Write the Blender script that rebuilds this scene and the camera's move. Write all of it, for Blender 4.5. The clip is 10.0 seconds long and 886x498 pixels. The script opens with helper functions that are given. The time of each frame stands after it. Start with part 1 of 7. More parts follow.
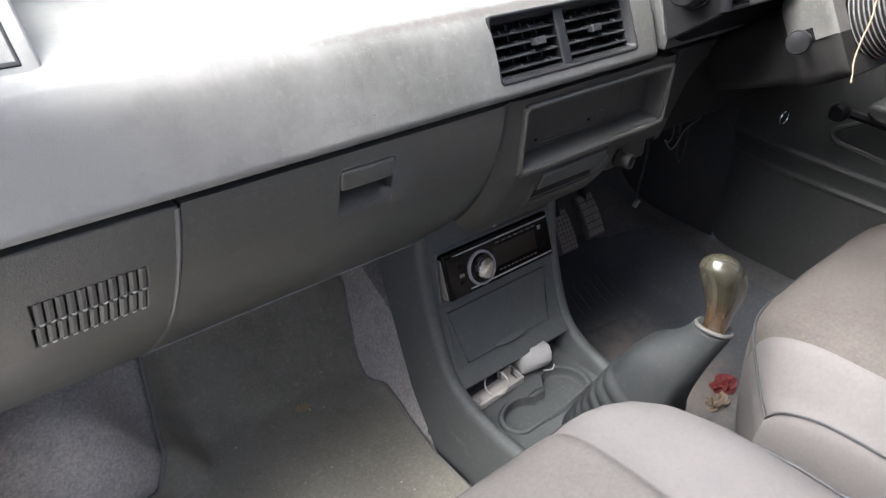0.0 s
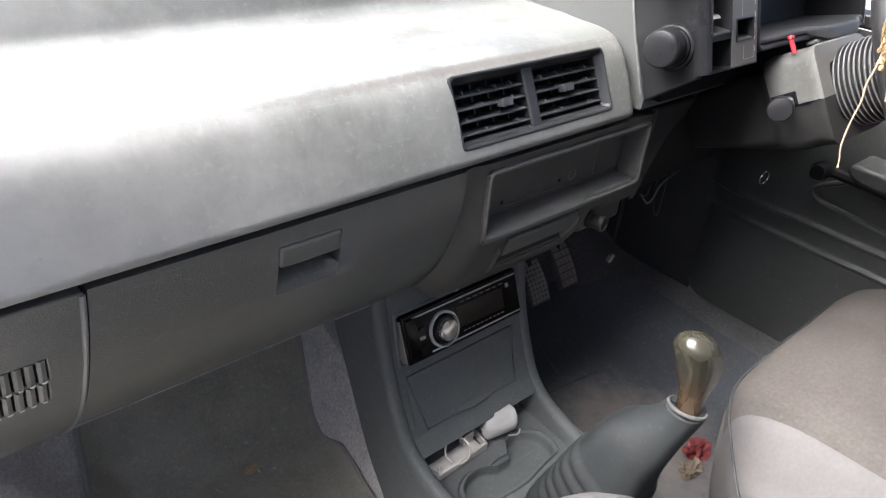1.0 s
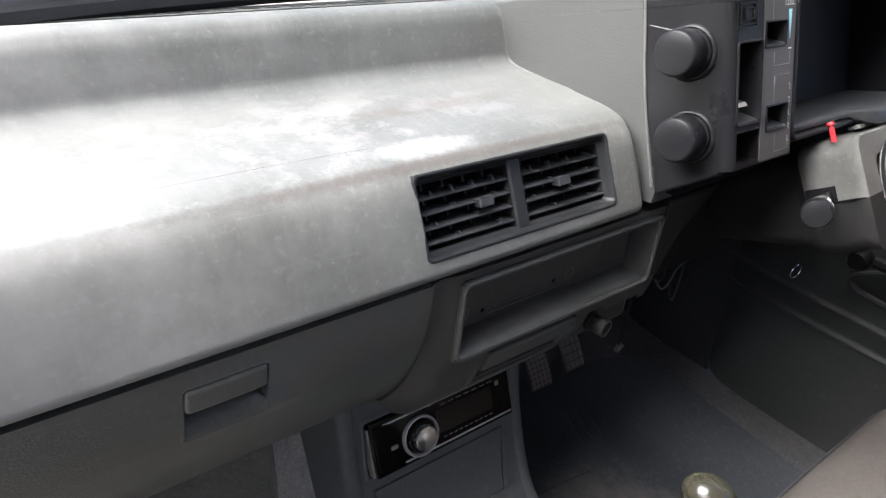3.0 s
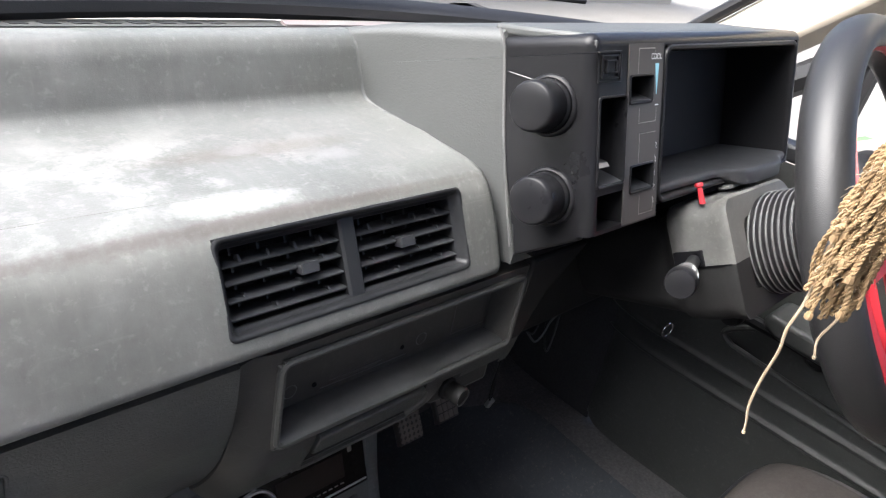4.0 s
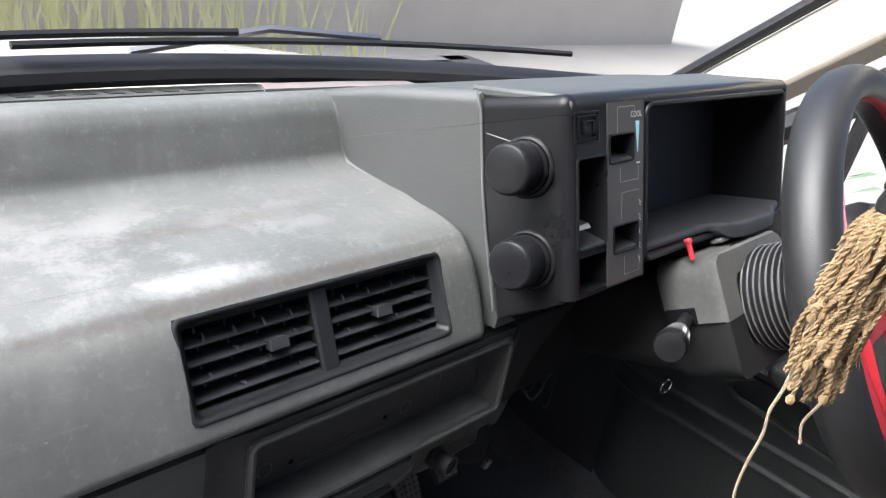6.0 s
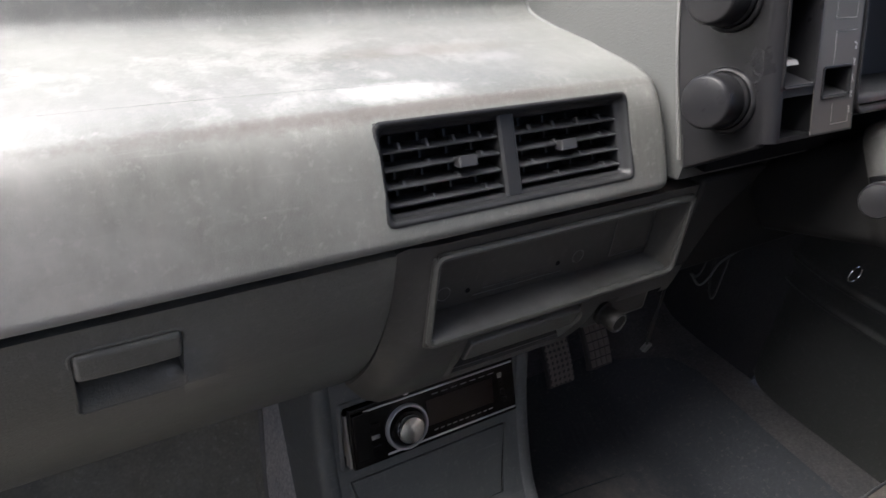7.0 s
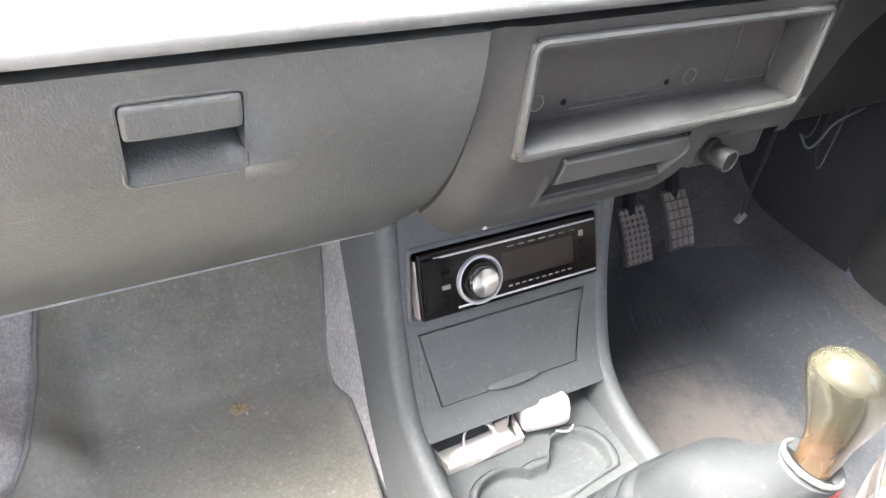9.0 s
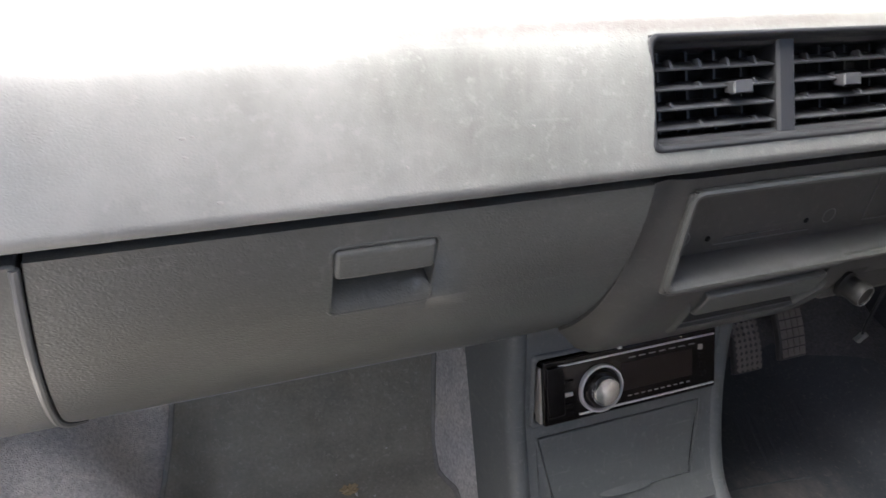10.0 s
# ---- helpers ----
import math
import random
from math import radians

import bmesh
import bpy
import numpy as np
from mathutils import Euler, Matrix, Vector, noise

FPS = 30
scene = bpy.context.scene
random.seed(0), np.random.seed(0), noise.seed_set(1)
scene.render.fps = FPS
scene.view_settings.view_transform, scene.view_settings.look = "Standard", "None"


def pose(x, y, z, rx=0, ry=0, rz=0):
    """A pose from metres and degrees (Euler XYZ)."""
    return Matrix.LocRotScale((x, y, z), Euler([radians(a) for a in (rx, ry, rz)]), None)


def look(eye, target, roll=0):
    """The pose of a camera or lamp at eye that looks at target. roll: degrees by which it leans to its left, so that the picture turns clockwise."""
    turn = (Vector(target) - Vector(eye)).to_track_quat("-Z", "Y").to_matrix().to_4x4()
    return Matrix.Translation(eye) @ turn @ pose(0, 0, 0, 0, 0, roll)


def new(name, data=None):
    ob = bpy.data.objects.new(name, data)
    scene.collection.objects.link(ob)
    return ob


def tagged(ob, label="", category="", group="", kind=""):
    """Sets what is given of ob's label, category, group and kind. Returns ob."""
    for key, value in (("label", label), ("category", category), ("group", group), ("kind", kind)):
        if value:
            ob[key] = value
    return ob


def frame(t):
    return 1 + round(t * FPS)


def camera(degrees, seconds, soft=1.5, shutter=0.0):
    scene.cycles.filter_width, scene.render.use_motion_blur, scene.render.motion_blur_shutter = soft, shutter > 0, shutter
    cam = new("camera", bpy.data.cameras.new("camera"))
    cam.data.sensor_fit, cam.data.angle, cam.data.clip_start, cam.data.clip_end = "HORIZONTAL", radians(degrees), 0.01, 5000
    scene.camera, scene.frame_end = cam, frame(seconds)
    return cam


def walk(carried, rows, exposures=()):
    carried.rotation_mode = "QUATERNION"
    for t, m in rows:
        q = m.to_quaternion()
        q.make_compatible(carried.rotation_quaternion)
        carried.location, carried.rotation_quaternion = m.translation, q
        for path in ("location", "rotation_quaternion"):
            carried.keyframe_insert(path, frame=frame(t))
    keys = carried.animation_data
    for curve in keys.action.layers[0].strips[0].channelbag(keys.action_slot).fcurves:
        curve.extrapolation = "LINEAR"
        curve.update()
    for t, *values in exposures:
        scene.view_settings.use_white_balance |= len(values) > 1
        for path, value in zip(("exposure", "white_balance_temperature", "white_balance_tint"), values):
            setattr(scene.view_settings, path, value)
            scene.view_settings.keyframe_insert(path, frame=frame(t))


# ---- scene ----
cam = camera(62.8, 10.0, soft=1.2, shutter=0.2)
PATH = [
    (0, (-0.582, -0.437, 0.727), (0.546, 0.804, -0.362), 3.2),
    (0.5, (-0.542, -0.396, 0.731), (0.625, 0.83, -0.334), 5.1),
    (1, (-0.519, -0.397, 0.741), (0.664, 0.832, -0.303), 5.6),
    (1.5, (-0.498, -0.386, 0.738), (0.648, 0.877, -0.308), 5.1),
    (2, (-0.473, -0.369, 0.744), (0.664, 0.93, -0.266), 6.0),
    (2.2, (-0.462, -0.363, 0.751), (0.662, 0.946, -0.26), 5.9),
    (3.3, (-0.371, -0.318, 0.756), (0.819, 0.967, -0.209), 7.6),
    (3.5, (-0.346, -0.312, 0.762), (0.912, 0.933, -0.169), 10.0),
    (4, (-0.311, -0.304, 0.758), (1.035, 0.857, -0.159), 11.7),
    (4.5, (-0.281, -0.303, 0.766), (1.093, 0.837, -0.136), 11.1),
    (5, (-0.268, -0.299, 0.769), (1.091, 0.861, -0.129), 9.9),
    (5.2, (-0.267, -0.3, 0.777), (1.105, 0.877, -0.079), 10.3),
    (6.3, (-0.291, -0.306, 0.761), (1.029, 0.948, -0.066), 9.5),
    (6.5, (-0.298, -0.311, 0.74), (0.951, 0.968, -0.158), 9.6),
    (7, (-0.315, -0.318, 0.71), (0.686, 1.067, -0.329), 7.3),
    (7.5, (-0.331, -0.305, 0.653), (0.56, 1.068, -0.496), 6.5),
    (8, (-0.336, -0.3, 0.609), (0.475, 1.03, -0.646), 5.9),
    (8.5, (-0.336, -0.297, 0.601), (0.467, 1.033, -0.659), 6.5),
    (9, (-0.32, -0.303, 0.613), (0.514, 1.041, -0.61), 6.8),
    (9.5, (-0.335, -0.299, 0.638), (0.456, 1.141, -0.503), 5.9),
    (10, (-0.372, -0.285, 0.658), (0.315, 1.237, -0.443), 5.8),
]
EXPOSURES = [(0.0, 2.2, 6300, 10), (0.5, 2.3, 6300, 10), (2.0, 1.75, 6300, 10), (4.5, 1.7, 6250, 10), (5.2, 1.65, 6300, 10), (6.5, 1.3, 6000, 8), (7.2, 2.0, 6650, 12), (7.7, 3.65, 6850, 10), (8.0, 4.1, 6550, 9), (8.4, 4.45, 6550, 9), (9.0, 4.4, 6550, 9), (9.5, 3.7, 6450, 10), (9.8, 2.8, 6450, 10), (10.0, 2.7, 6450, 10)]
walk(cam, [(t, look(eye, target, roll)) for t, eye, target, roll in PATH], EXPOSURES)

# ---------- world and light ----------
world = bpy.data.worlds.new("overcast_sky")
scene.world = world
world.use_nodes = True
wn = world.node_tree.nodes
wl = world.node_tree.links
sky = wn.new("ShaderNodeTexSky")
sky.sky_type = "NISHITA"
sky.sun_disc = False
sky.sun_elevation = radians(52.2)
sky.sun_rotation = radians(-67)
sky.air_density = 0.6
sky.dust_density = 6.0
wn["Background"].inputs["Strength"].default_value = 0.15
wl.new(sky.outputs["Color"], wn["Background"].inputs["Color"])
sun_data = bpy.data.lights.new("sun", "SUN")
sun_data.energy = 2.8
sun_data.angle = radians(60)
sun_data.color = (1.0, 0.99, 0.98)
sun = new("sun", sun_data)
sun.matrix_world = look((-2.0, 0.85, 2.8), (0, 0, 0))

# ---------- materials ----------
def material(name, color, rough=0.5, metal=0.0, second=None, blot=6.0, blot_amount=0.5, grain=0.0, grain_size=400.0,
             fine=0.0, spec=0.5, rough_var=0.08, coat=0.0):
    """Procedural surface: base colour varied by blotches and fine specks, with a voronoi or noise relief."""
    m = bpy.data.materials.new(name)
    m.use_nodes = True
    n, l = m.node_tree.nodes, m.node_tree.links
    b = n["Principled BSDF"]
    b.inputs["Roughness"].default_value = rough
    b.inputs["Metallic"].default_value = metal
    b.inputs["Specular IOR Level"].default_value = spec
    b.inputs["Coat Weight"].default_value = coat
    tc = n.new("ShaderNodeTexCoord")
    big = n.new("ShaderNodeTexNoise")
    big.inputs["Scale"].default_value = blot
    big.inputs["Detail"].default_value = 6.0
    big.inputs["Roughness"].default_value = 0.62
    l.new(tc.outputs["Object"], big.inputs["Vector"])
    ramp = n.new("ShaderNodeMapRange")
    ramp.inputs["From Min"].default_value = 0.35
    ramp.inputs["From Max"].default_value = 0.7
    l.new(big.outputs["Fac"], ramp.inputs["Value"])
    mixer = n.new("ShaderNodeMix")
    mixer.data_type = "RGBA"
    other = second or tuple(min(1.0, c * 1.25) for c in color)
    mixer.inputs["A"].default_value = (*color, 1)
    mixer.inputs["B"].default_value = (*other, 1)
    scale = n.new("ShaderNodeMath")
    scale.operation = "MULTIPLY"
    scale.inputs[1].default_value = blot_amount
    l.new(ramp.outputs["Result"], scale.inputs[0])
    l.new(scale.outputs["Value"], mixer.inputs["Factor"])
    out = mixer.outputs["Result"]
    if fine:
        speck = n.new("ShaderNodeTexNoise")
        speck.inputs["Scale"].default_value = 260.0
        speck.inputs["Detail"].default_value = 4.0
        l.new(tc.outputs["Object"], speck.inputs["Vector"])
        mr = n.new("ShaderNodeMapRange")
        mr.inputs["To Min"].default_value = 1.0 - fine
        mr.inputs["To Max"].default_value = 1.0 + fine
        l.new(speck.outputs["Fac"], mr.inputs["Value"])
        vm = n.new("ShaderNodeVectorMath")
        vm.operation = "SCALE"
        l.new(out, vm.inputs[0])
        l.new(mr.outputs["Result"], vm.inputs["Scale"])
        out = vm.outputs["Vector"]
    l.new(out, b.inputs["Base Color"])
    rr = n.new("ShaderNodeMapRange")
    rr.inputs["To Min"].default_value = max(0.02, rough - rough_var)
    rr.inputs["To Max"].default_value = min(1.0, rough + rough_var)
    l.new(big.outputs["Fac"], rr.inputs["Value"])
    l.new(rr.outputs["Result"], b.inputs["Roughness"])
    if grain:
        tex = n.new("ShaderNodeTexVoronoi")
        tex.feature = "DISTANCE_TO_EDGE"
        tex.inputs["Scale"].default_value = grain_size
        warp = n.new("ShaderNodeTexNoise")
        warp.inputs["Scale"].default_value = grain_size * 0.5
        l.new(tc.outputs["Object"], warp.inputs["Vector"])
        add = n.new("ShaderNodeVectorMath")
        add.operation = "MULTIPLY_ADD"
        add.inputs[1].default_value = (1.5 / grain_size,) * 3
        l.new(warp.outputs["Color"], add.inputs[0])
        l.new(tc.outputs["Object"], add.inputs[2])
        l.new(add.outputs["Vector"], tex.inputs["Vector"])
        bump = n.new("ShaderNodeBump")
        bump.inputs["Strength"].default_value = grain
        bump.inputs["Distance"].default_value = 0.4 / grain_size
        l.new(tex.outputs["Distance"], bump.inputs["Height"])
        l.new(bump.outputs["Normal"], b.inputs["Normal"])
    return m


def node_between(m, make):
    """Lets make(nodes, links, old colour socket) return a new colour socket for the base colour."""
    n, l = m.node_tree.nodes, m.node_tree.links
    b = n["Principled BSDF"]
    old = b.inputs["Base Color"].links[0].from_socket
    l.new(make(n, l, old), b.inputs["Base Color"])


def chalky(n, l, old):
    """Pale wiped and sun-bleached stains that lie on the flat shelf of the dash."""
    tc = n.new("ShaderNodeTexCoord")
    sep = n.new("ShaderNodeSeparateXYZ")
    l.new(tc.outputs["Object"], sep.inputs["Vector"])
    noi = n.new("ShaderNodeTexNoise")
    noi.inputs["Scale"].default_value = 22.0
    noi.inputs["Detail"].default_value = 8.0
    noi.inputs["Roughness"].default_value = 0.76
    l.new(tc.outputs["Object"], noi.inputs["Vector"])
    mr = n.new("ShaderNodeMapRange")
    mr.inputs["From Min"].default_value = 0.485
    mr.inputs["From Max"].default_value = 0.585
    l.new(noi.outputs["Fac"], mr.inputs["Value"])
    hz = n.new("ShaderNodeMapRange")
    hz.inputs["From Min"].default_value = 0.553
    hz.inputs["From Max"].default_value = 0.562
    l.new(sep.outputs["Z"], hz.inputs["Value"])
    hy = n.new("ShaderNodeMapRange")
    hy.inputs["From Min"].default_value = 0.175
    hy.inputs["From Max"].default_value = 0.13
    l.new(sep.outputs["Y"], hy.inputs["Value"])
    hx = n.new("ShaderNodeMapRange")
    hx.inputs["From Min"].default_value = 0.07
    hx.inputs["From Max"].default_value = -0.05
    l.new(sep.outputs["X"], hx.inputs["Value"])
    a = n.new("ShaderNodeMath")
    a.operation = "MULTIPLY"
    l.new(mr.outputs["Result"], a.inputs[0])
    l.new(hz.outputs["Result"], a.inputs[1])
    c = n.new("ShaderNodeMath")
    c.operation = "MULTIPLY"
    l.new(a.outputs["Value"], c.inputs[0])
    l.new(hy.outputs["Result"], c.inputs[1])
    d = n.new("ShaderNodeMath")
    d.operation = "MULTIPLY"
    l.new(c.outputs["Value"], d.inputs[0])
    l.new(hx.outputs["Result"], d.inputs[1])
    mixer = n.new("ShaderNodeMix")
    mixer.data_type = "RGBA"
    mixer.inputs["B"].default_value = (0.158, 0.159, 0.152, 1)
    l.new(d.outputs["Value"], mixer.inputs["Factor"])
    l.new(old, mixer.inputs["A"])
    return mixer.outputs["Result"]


pad_grey = material("sun_faded_grey_vinyl", (0.078, 0.0808, 0.0762), 0.46, second=(0.118, 0.121, 0.115), blot=9.0, blot_amount=0.8, grain=0.26, grain_size=560, fine=0.1)


def wiped(n, l, old):
    """Faint upright streaks left by wiping, and fine pale scratches."""
    tc = n.new("ShaderNodeTexCoord")
    out = old
    for size, lo, hi, amount, tint in (((130, 30, 16), 0.5, 0.68, 0.28, (0.14, 0.132, 0.126)), ((60, 14, 9), 0.52, 0.75, 0.25, (0.056, 0.057, 0.054)), ((900, 900, 90), 0.66, 0.74, 0.3, (0.2, 0.2, 0.19))):
        mp = n.new("ShaderNodeMapping")
        mp.inputs["Scale"].default_value = size
        mp.inputs["Rotation"].default_value = (0, radians(6), 0)
        l.new(tc.outputs["Object"], mp.inputs["Vector"])
        noi = n.new("ShaderNodeTexNoise")
        noi.inputs["Scale"].default_value = 1.0
        noi.inputs["Detail"].default_value = 5.0
        noi.inputs["Roughness"].default_value = 0.6
        l.new(mp.outputs["Vector"], noi.inputs["Vector"])
        mr = n.new("ShaderNodeMapRange")
        mr.inputs["From Min"].default_value = lo
        mr.inputs["From Max"].default_value = hi
        mr.inputs["To Max"].default_value = amount
        l.new(noi.outputs["Fac"], mr.inputs["Value"])
        mixer = n.new("ShaderNodeMix")
        mixer.data_type = "RGBA"
        mixer.inputs["B"].default_value = (*tint, 1)
        l.new(mr.outputs["Result"], mixer.inputs["Factor"])
        l.new(out, mixer.inputs["A"])
        out = mixer.outputs["Result"]
    return out


node_between(pad_grey, wiped)
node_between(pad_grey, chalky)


def spot(at, size, color, amount, detail=9.0):
    """Returns a colour step that lays one ragged patch of colour round a place."""
    def make(n, l, old):
        tc = n.new("ShaderNodeTexCoord")
        noi = n.new("ShaderNodeTexNoise")
        noi.inputs["Scale"].default_value = detail / max(size)
        noi.inputs["Detail"].default_value = 6.0
        noi.inputs["Roughness"].default_value = 0.68
        l.new(tc.outputs["Object"], noi.inputs["Vector"])
        sub = n.new("ShaderNodeVectorMath")
        sub.operation = "SUBTRACT"
        sub.inputs[1].default_value = at
        l.new(tc.outputs["Object"], sub.inputs[0])
        div = n.new("ShaderNodeVectorMath")
        div.operation = "DIVIDE"
        div.inputs[1].default_value = size
        l.new(sub.outputs["Vector"], div.inputs[0])
        ln = n.new("ShaderNodeVectorMath")
        ln.operation = "LENGTH"
        l.new(div.outputs["Vector"], ln.inputs[0])
        add = n.new("ShaderNodeMath")
        add.operation = "MULTIPLY_ADD"
        add.inputs[1].default_value = -1.6
        l.new(noi.outputs["Fac"], add.inputs[0])
        l.new(ln.outputs["Value"], add.inputs[2])
        mr = n.new("ShaderNodeMapRange")
        mr.inputs["From Min"].default_value = 0.35
        mr.inputs["From Max"].default_value = -0.35
        mr.inputs["To Max"].default_value = amount
        l.new(add.outputs["Value"], mr.inputs["Value"])
        mixer = n.new("ShaderNodeMix")
        mixer.data_type = "RGBA"
        mixer.inputs["B"].default_value = (*color, 1)
        l.new(mr.outputs["Result"], mixer.inputs["Factor"])
        l.new(old, mixer.inputs["A"])
        return mixer.outputs["Result"]
    return make


def dusty(specks, streaks, pale, dark):
    """Returns a colour step with dust specks, dull smears and thin crooked scratches."""
    def make(n, l, old):
        tc = n.new("ShaderNodeTexCoord")
        out = old
        for size, turn, detail, lo, hi, amount, tint in (((28, 28, 28), 0, 9.0, 0.5, 0.68, 0.6 * specks, dark), ((170, 170, 170), 0, 8.0, 0.56, 0.68, specks, pale), ((16, 420, 420), 17, 3.0, 0.62, 0.7, streaks, pale), ((420, 24, 60), -12, 3.0, 0.63, 0.72, streaks, pale)):
            mp = n.new("ShaderNodeMapping")
            mp.inputs["Scale"].default_value = size
            mp.inputs["Rotation"].default_value = (radians(turn), radians(turn), radians(0.5 * turn))
            l.new(tc.outputs["Object"], mp.inputs["Vector"])
            noi = n.new("ShaderNodeTexNoise")
            noi.inputs["Scale"].default_value = 1.0
            noi.inputs["Detail"].default_value = detail
            noi.inputs["Roughness"].default_value = 0.65
            noi.inputs["Distortion"].default_value = 0.3
            l.new(mp.outputs["Vector"], noi.inputs["Vector"])
            mr = n.new("ShaderNodeMapRange")
            mr.inputs["From Min"].default_value = lo
            mr.inputs["From Max"].default_value = hi
            mr.inputs["To Max"].default_value = amount
            l.new(noi.outputs["Fac"], mr.inputs["Value"])
            mixer = n.new("ShaderNodeMix")
            mixer.data_type = "RGBA"
            mixer.inputs["B"].default_value = (*tint, 1)
            l.new(mr.outputs["Result"], mixer.inputs["Factor"])
            l.new(out, mixer.inputs["A"])
            out = mixer.outputs["Result"]
        return out
    return make


fascia_grey = material("moulded_grey_plastic", (0.05, 0.052, 0.048), 0.4, second=(0.072, 0.072, 0.067), blot=7.0, blot_amount=0.7, grain=0.3, grain_size=440, fine=0.18, spec=0.5)
console_grey = material("smooth_blue_grey_plastic", (0.087, 0.093, 0.093), 0.56, second=(0.118, 0.124, 0.123), blot=11.0, spec=0.3, grain=0.2, grain_size=500, fine=0.1)
pod_black = material("black_satin_plastic", (0.007, 0.007, 0.008), 0.3, second=(0.011, 0.011, 0.011), blot=12.0, grain=0.08, grain_size=600, spec=0.25)
pod_brown = material("dark_taupe_plastic", (0.05, 0.047, 0.045), 0.42, second=(0.06, 0.056, 0.054), blot=15.0, grain=0.1, grain_size=600)
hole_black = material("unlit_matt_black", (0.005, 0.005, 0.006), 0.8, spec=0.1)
cluster_dark = material("dark_cluster_lining", (0.018, 0.02, 0.024), 0.6, second=(0.026, 0.028, 0.033), blot=10.0, spec=0.25)
rubber_black = material("black_rubber", (0.012, 0.012, 0.013), 0.5, blot=20.0, grain=0.2, grain_size=500)
knob_black = material("worn_black_knob_plastic", (0.007, 0.007, 0.008), 0.3, second=(0.018, 0.018, 0.018), blot=30.0, blot_amount=0.4, grain=0.1, grain_size=700, spec=0.18)
vent_black = material("charcoal_vent_plastic", (0.019, 0.02, 0.022), 0.45, second=(0.034, 0.034, 0.037), blot=25.0, fine=0.1)
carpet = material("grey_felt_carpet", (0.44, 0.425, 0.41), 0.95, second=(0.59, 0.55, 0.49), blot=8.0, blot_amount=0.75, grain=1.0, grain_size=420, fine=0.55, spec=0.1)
mat_rubber = material("dusty_rubber_mat", (0.22, 0.21, 0.175), 0.8, second=(0.32, 0.305, 0.258), blot=6.0, blot_amount=0.65, grain=0.4, grain_size=650, fine=0.25, spec=0.25)
mat_navy = material("muddy_navy_floor_mat", (0.043, 0.048, 0.055), 0.8, second=(0.07, 0.075, 0.083), blot=7.0, blot_amount=0.6, grain=0.4, grain_size=600, fine=0.2, spec=0.25)
seat_cloth = material("light_grey_seat_cloth", (0.0966, 0.0916, 0.0916), 0.9, second=(0.124, 0.118, 0.117), blot=10.0, grain=0.5, grain_size=900, fine=0.12, spec=0.15)
seat_velour = material("taupe_ribbed_velour", (0.0615, 0.0549, 0.0508), 0.95, second=(0.0886, 0.082, 0.0763), blot=14.0, grain=0.8, grain_size=700, fine=0.25, spec=0.1)
velour_pale = material("bleached_beige_velour", (0.078, 0.0735, 0.0715), 0.95, second=(0.1, 0.095, 0.092), blot=14.0, grain=0.8, grain_size=700, fine=0.2, spec=0.1)
piping_dark = material("dark_piping_cord", (0.022, 0.023, 0.026), 0.6)
door_vinyl = material("dark_grey_door_vinyl", (0.043, 0.045, 0.043), 0.38, second=(0.058, 0.06, 0.0575), blot=9.0, grain=0.35, grain_size=420, fine=0.08, spec=0.3)
cream_trim = material("cream_painted_trim", (0.45, 0.4, 0.32), 0.55, second=(0.52, 0.47, 0.39), blot=6.0, grain=0.15, grain_size=500)
leather_black = material("black_pebbled_leather", (0.012, 0.012, 0.0125), 0.42, second=(0.02, 0.02, 0.0195), blot=20.0, grain=0.4, grain_size=900)
red_plastic = material("red_satin_plastic", (0.33, 0.016, 0.025), 0.38, second=(0.5, 0.04, 0.05), blot=20.0, grain=0.2, grain_size=500)
chrome = material("chrome", (0.75, 0.75, 0.76), 0.14, 1.0, second=(0.65, 0.65, 0.66), blot=40.0, rough_var=0.05)
edge_glint = material("worn_edge_highlight", (0.46, 0.45, 0.44), 0.38, 0.2, second=(0.22, 0.21, 0.2), blot=50.0, blot_amount=0.8)
steel = material("scuffed_steel", (0.4, 0.4, 0.4), 0.35, 1.0, second=(0.3, 0.28, 0.26), blot=60.0)
gloss_black = material("gloss_black_fascia", (0.004, 0.0035, 0.0035), 0.1, blot=30.0, rough_var=0.04, spec=0.22)
display_dark = material("dark_display_glass", (0.016, 0.012, 0.011), 0.07, blot=10.0, rough_var=0.02, spec=0.3)
white_worn = material("off_white_plastic", (0.52, 0.5, 0.47), 0.55, second=(0.38, 0.34, 0.29), blot=40.0, blot_amount=0.5, fine=0.1)
paper_white = material("white_tissue_paper", (0.5, 0.49, 0.47), 0.9, second=(0.4, 0.388, 0.37), blot=60.0, grain=0.6, grain_size=300)
rope_tan = material("tan_twisted_cord", (0.19, 0.122, 0.06), 0.9, second=(0.29, 0.2, 0.105), blot=70.0, blot_amount=0.8, grain=0.6, grain_size=1400, fine=0.25)
bead_black = material("black_wooden_bead", (0.01, 0.01, 0.01), 0.35)
silver_paint = material("silver_painted_plastic", (0.55, 0.55, 0.56), 0.36, 0.5, second=(0.46, 0.46, 0.47), blot=40.0)
sleeve_tin = material("dull_tin", (0.32, 0.3, 0.27), 0.5, 0.4, second=(0.2, 0.18, 0.16), blot=50.0)
ink_white = material("white_print", (0.7, 0.7, 0.7), 0.6)
ink_grey = material("grey_print", (0.3, 0.29, 0.28), 0.6)
ink_blue = material("light_blue_print", (0.3, 0.6, 0.7), 0.6)
dry_leaf = material("dry_ochre_leaf", (0.42, 0.33, 0.2), 0.85, second=(0.3, 0.2, 0.1), blot=120.0, fine=0.3)
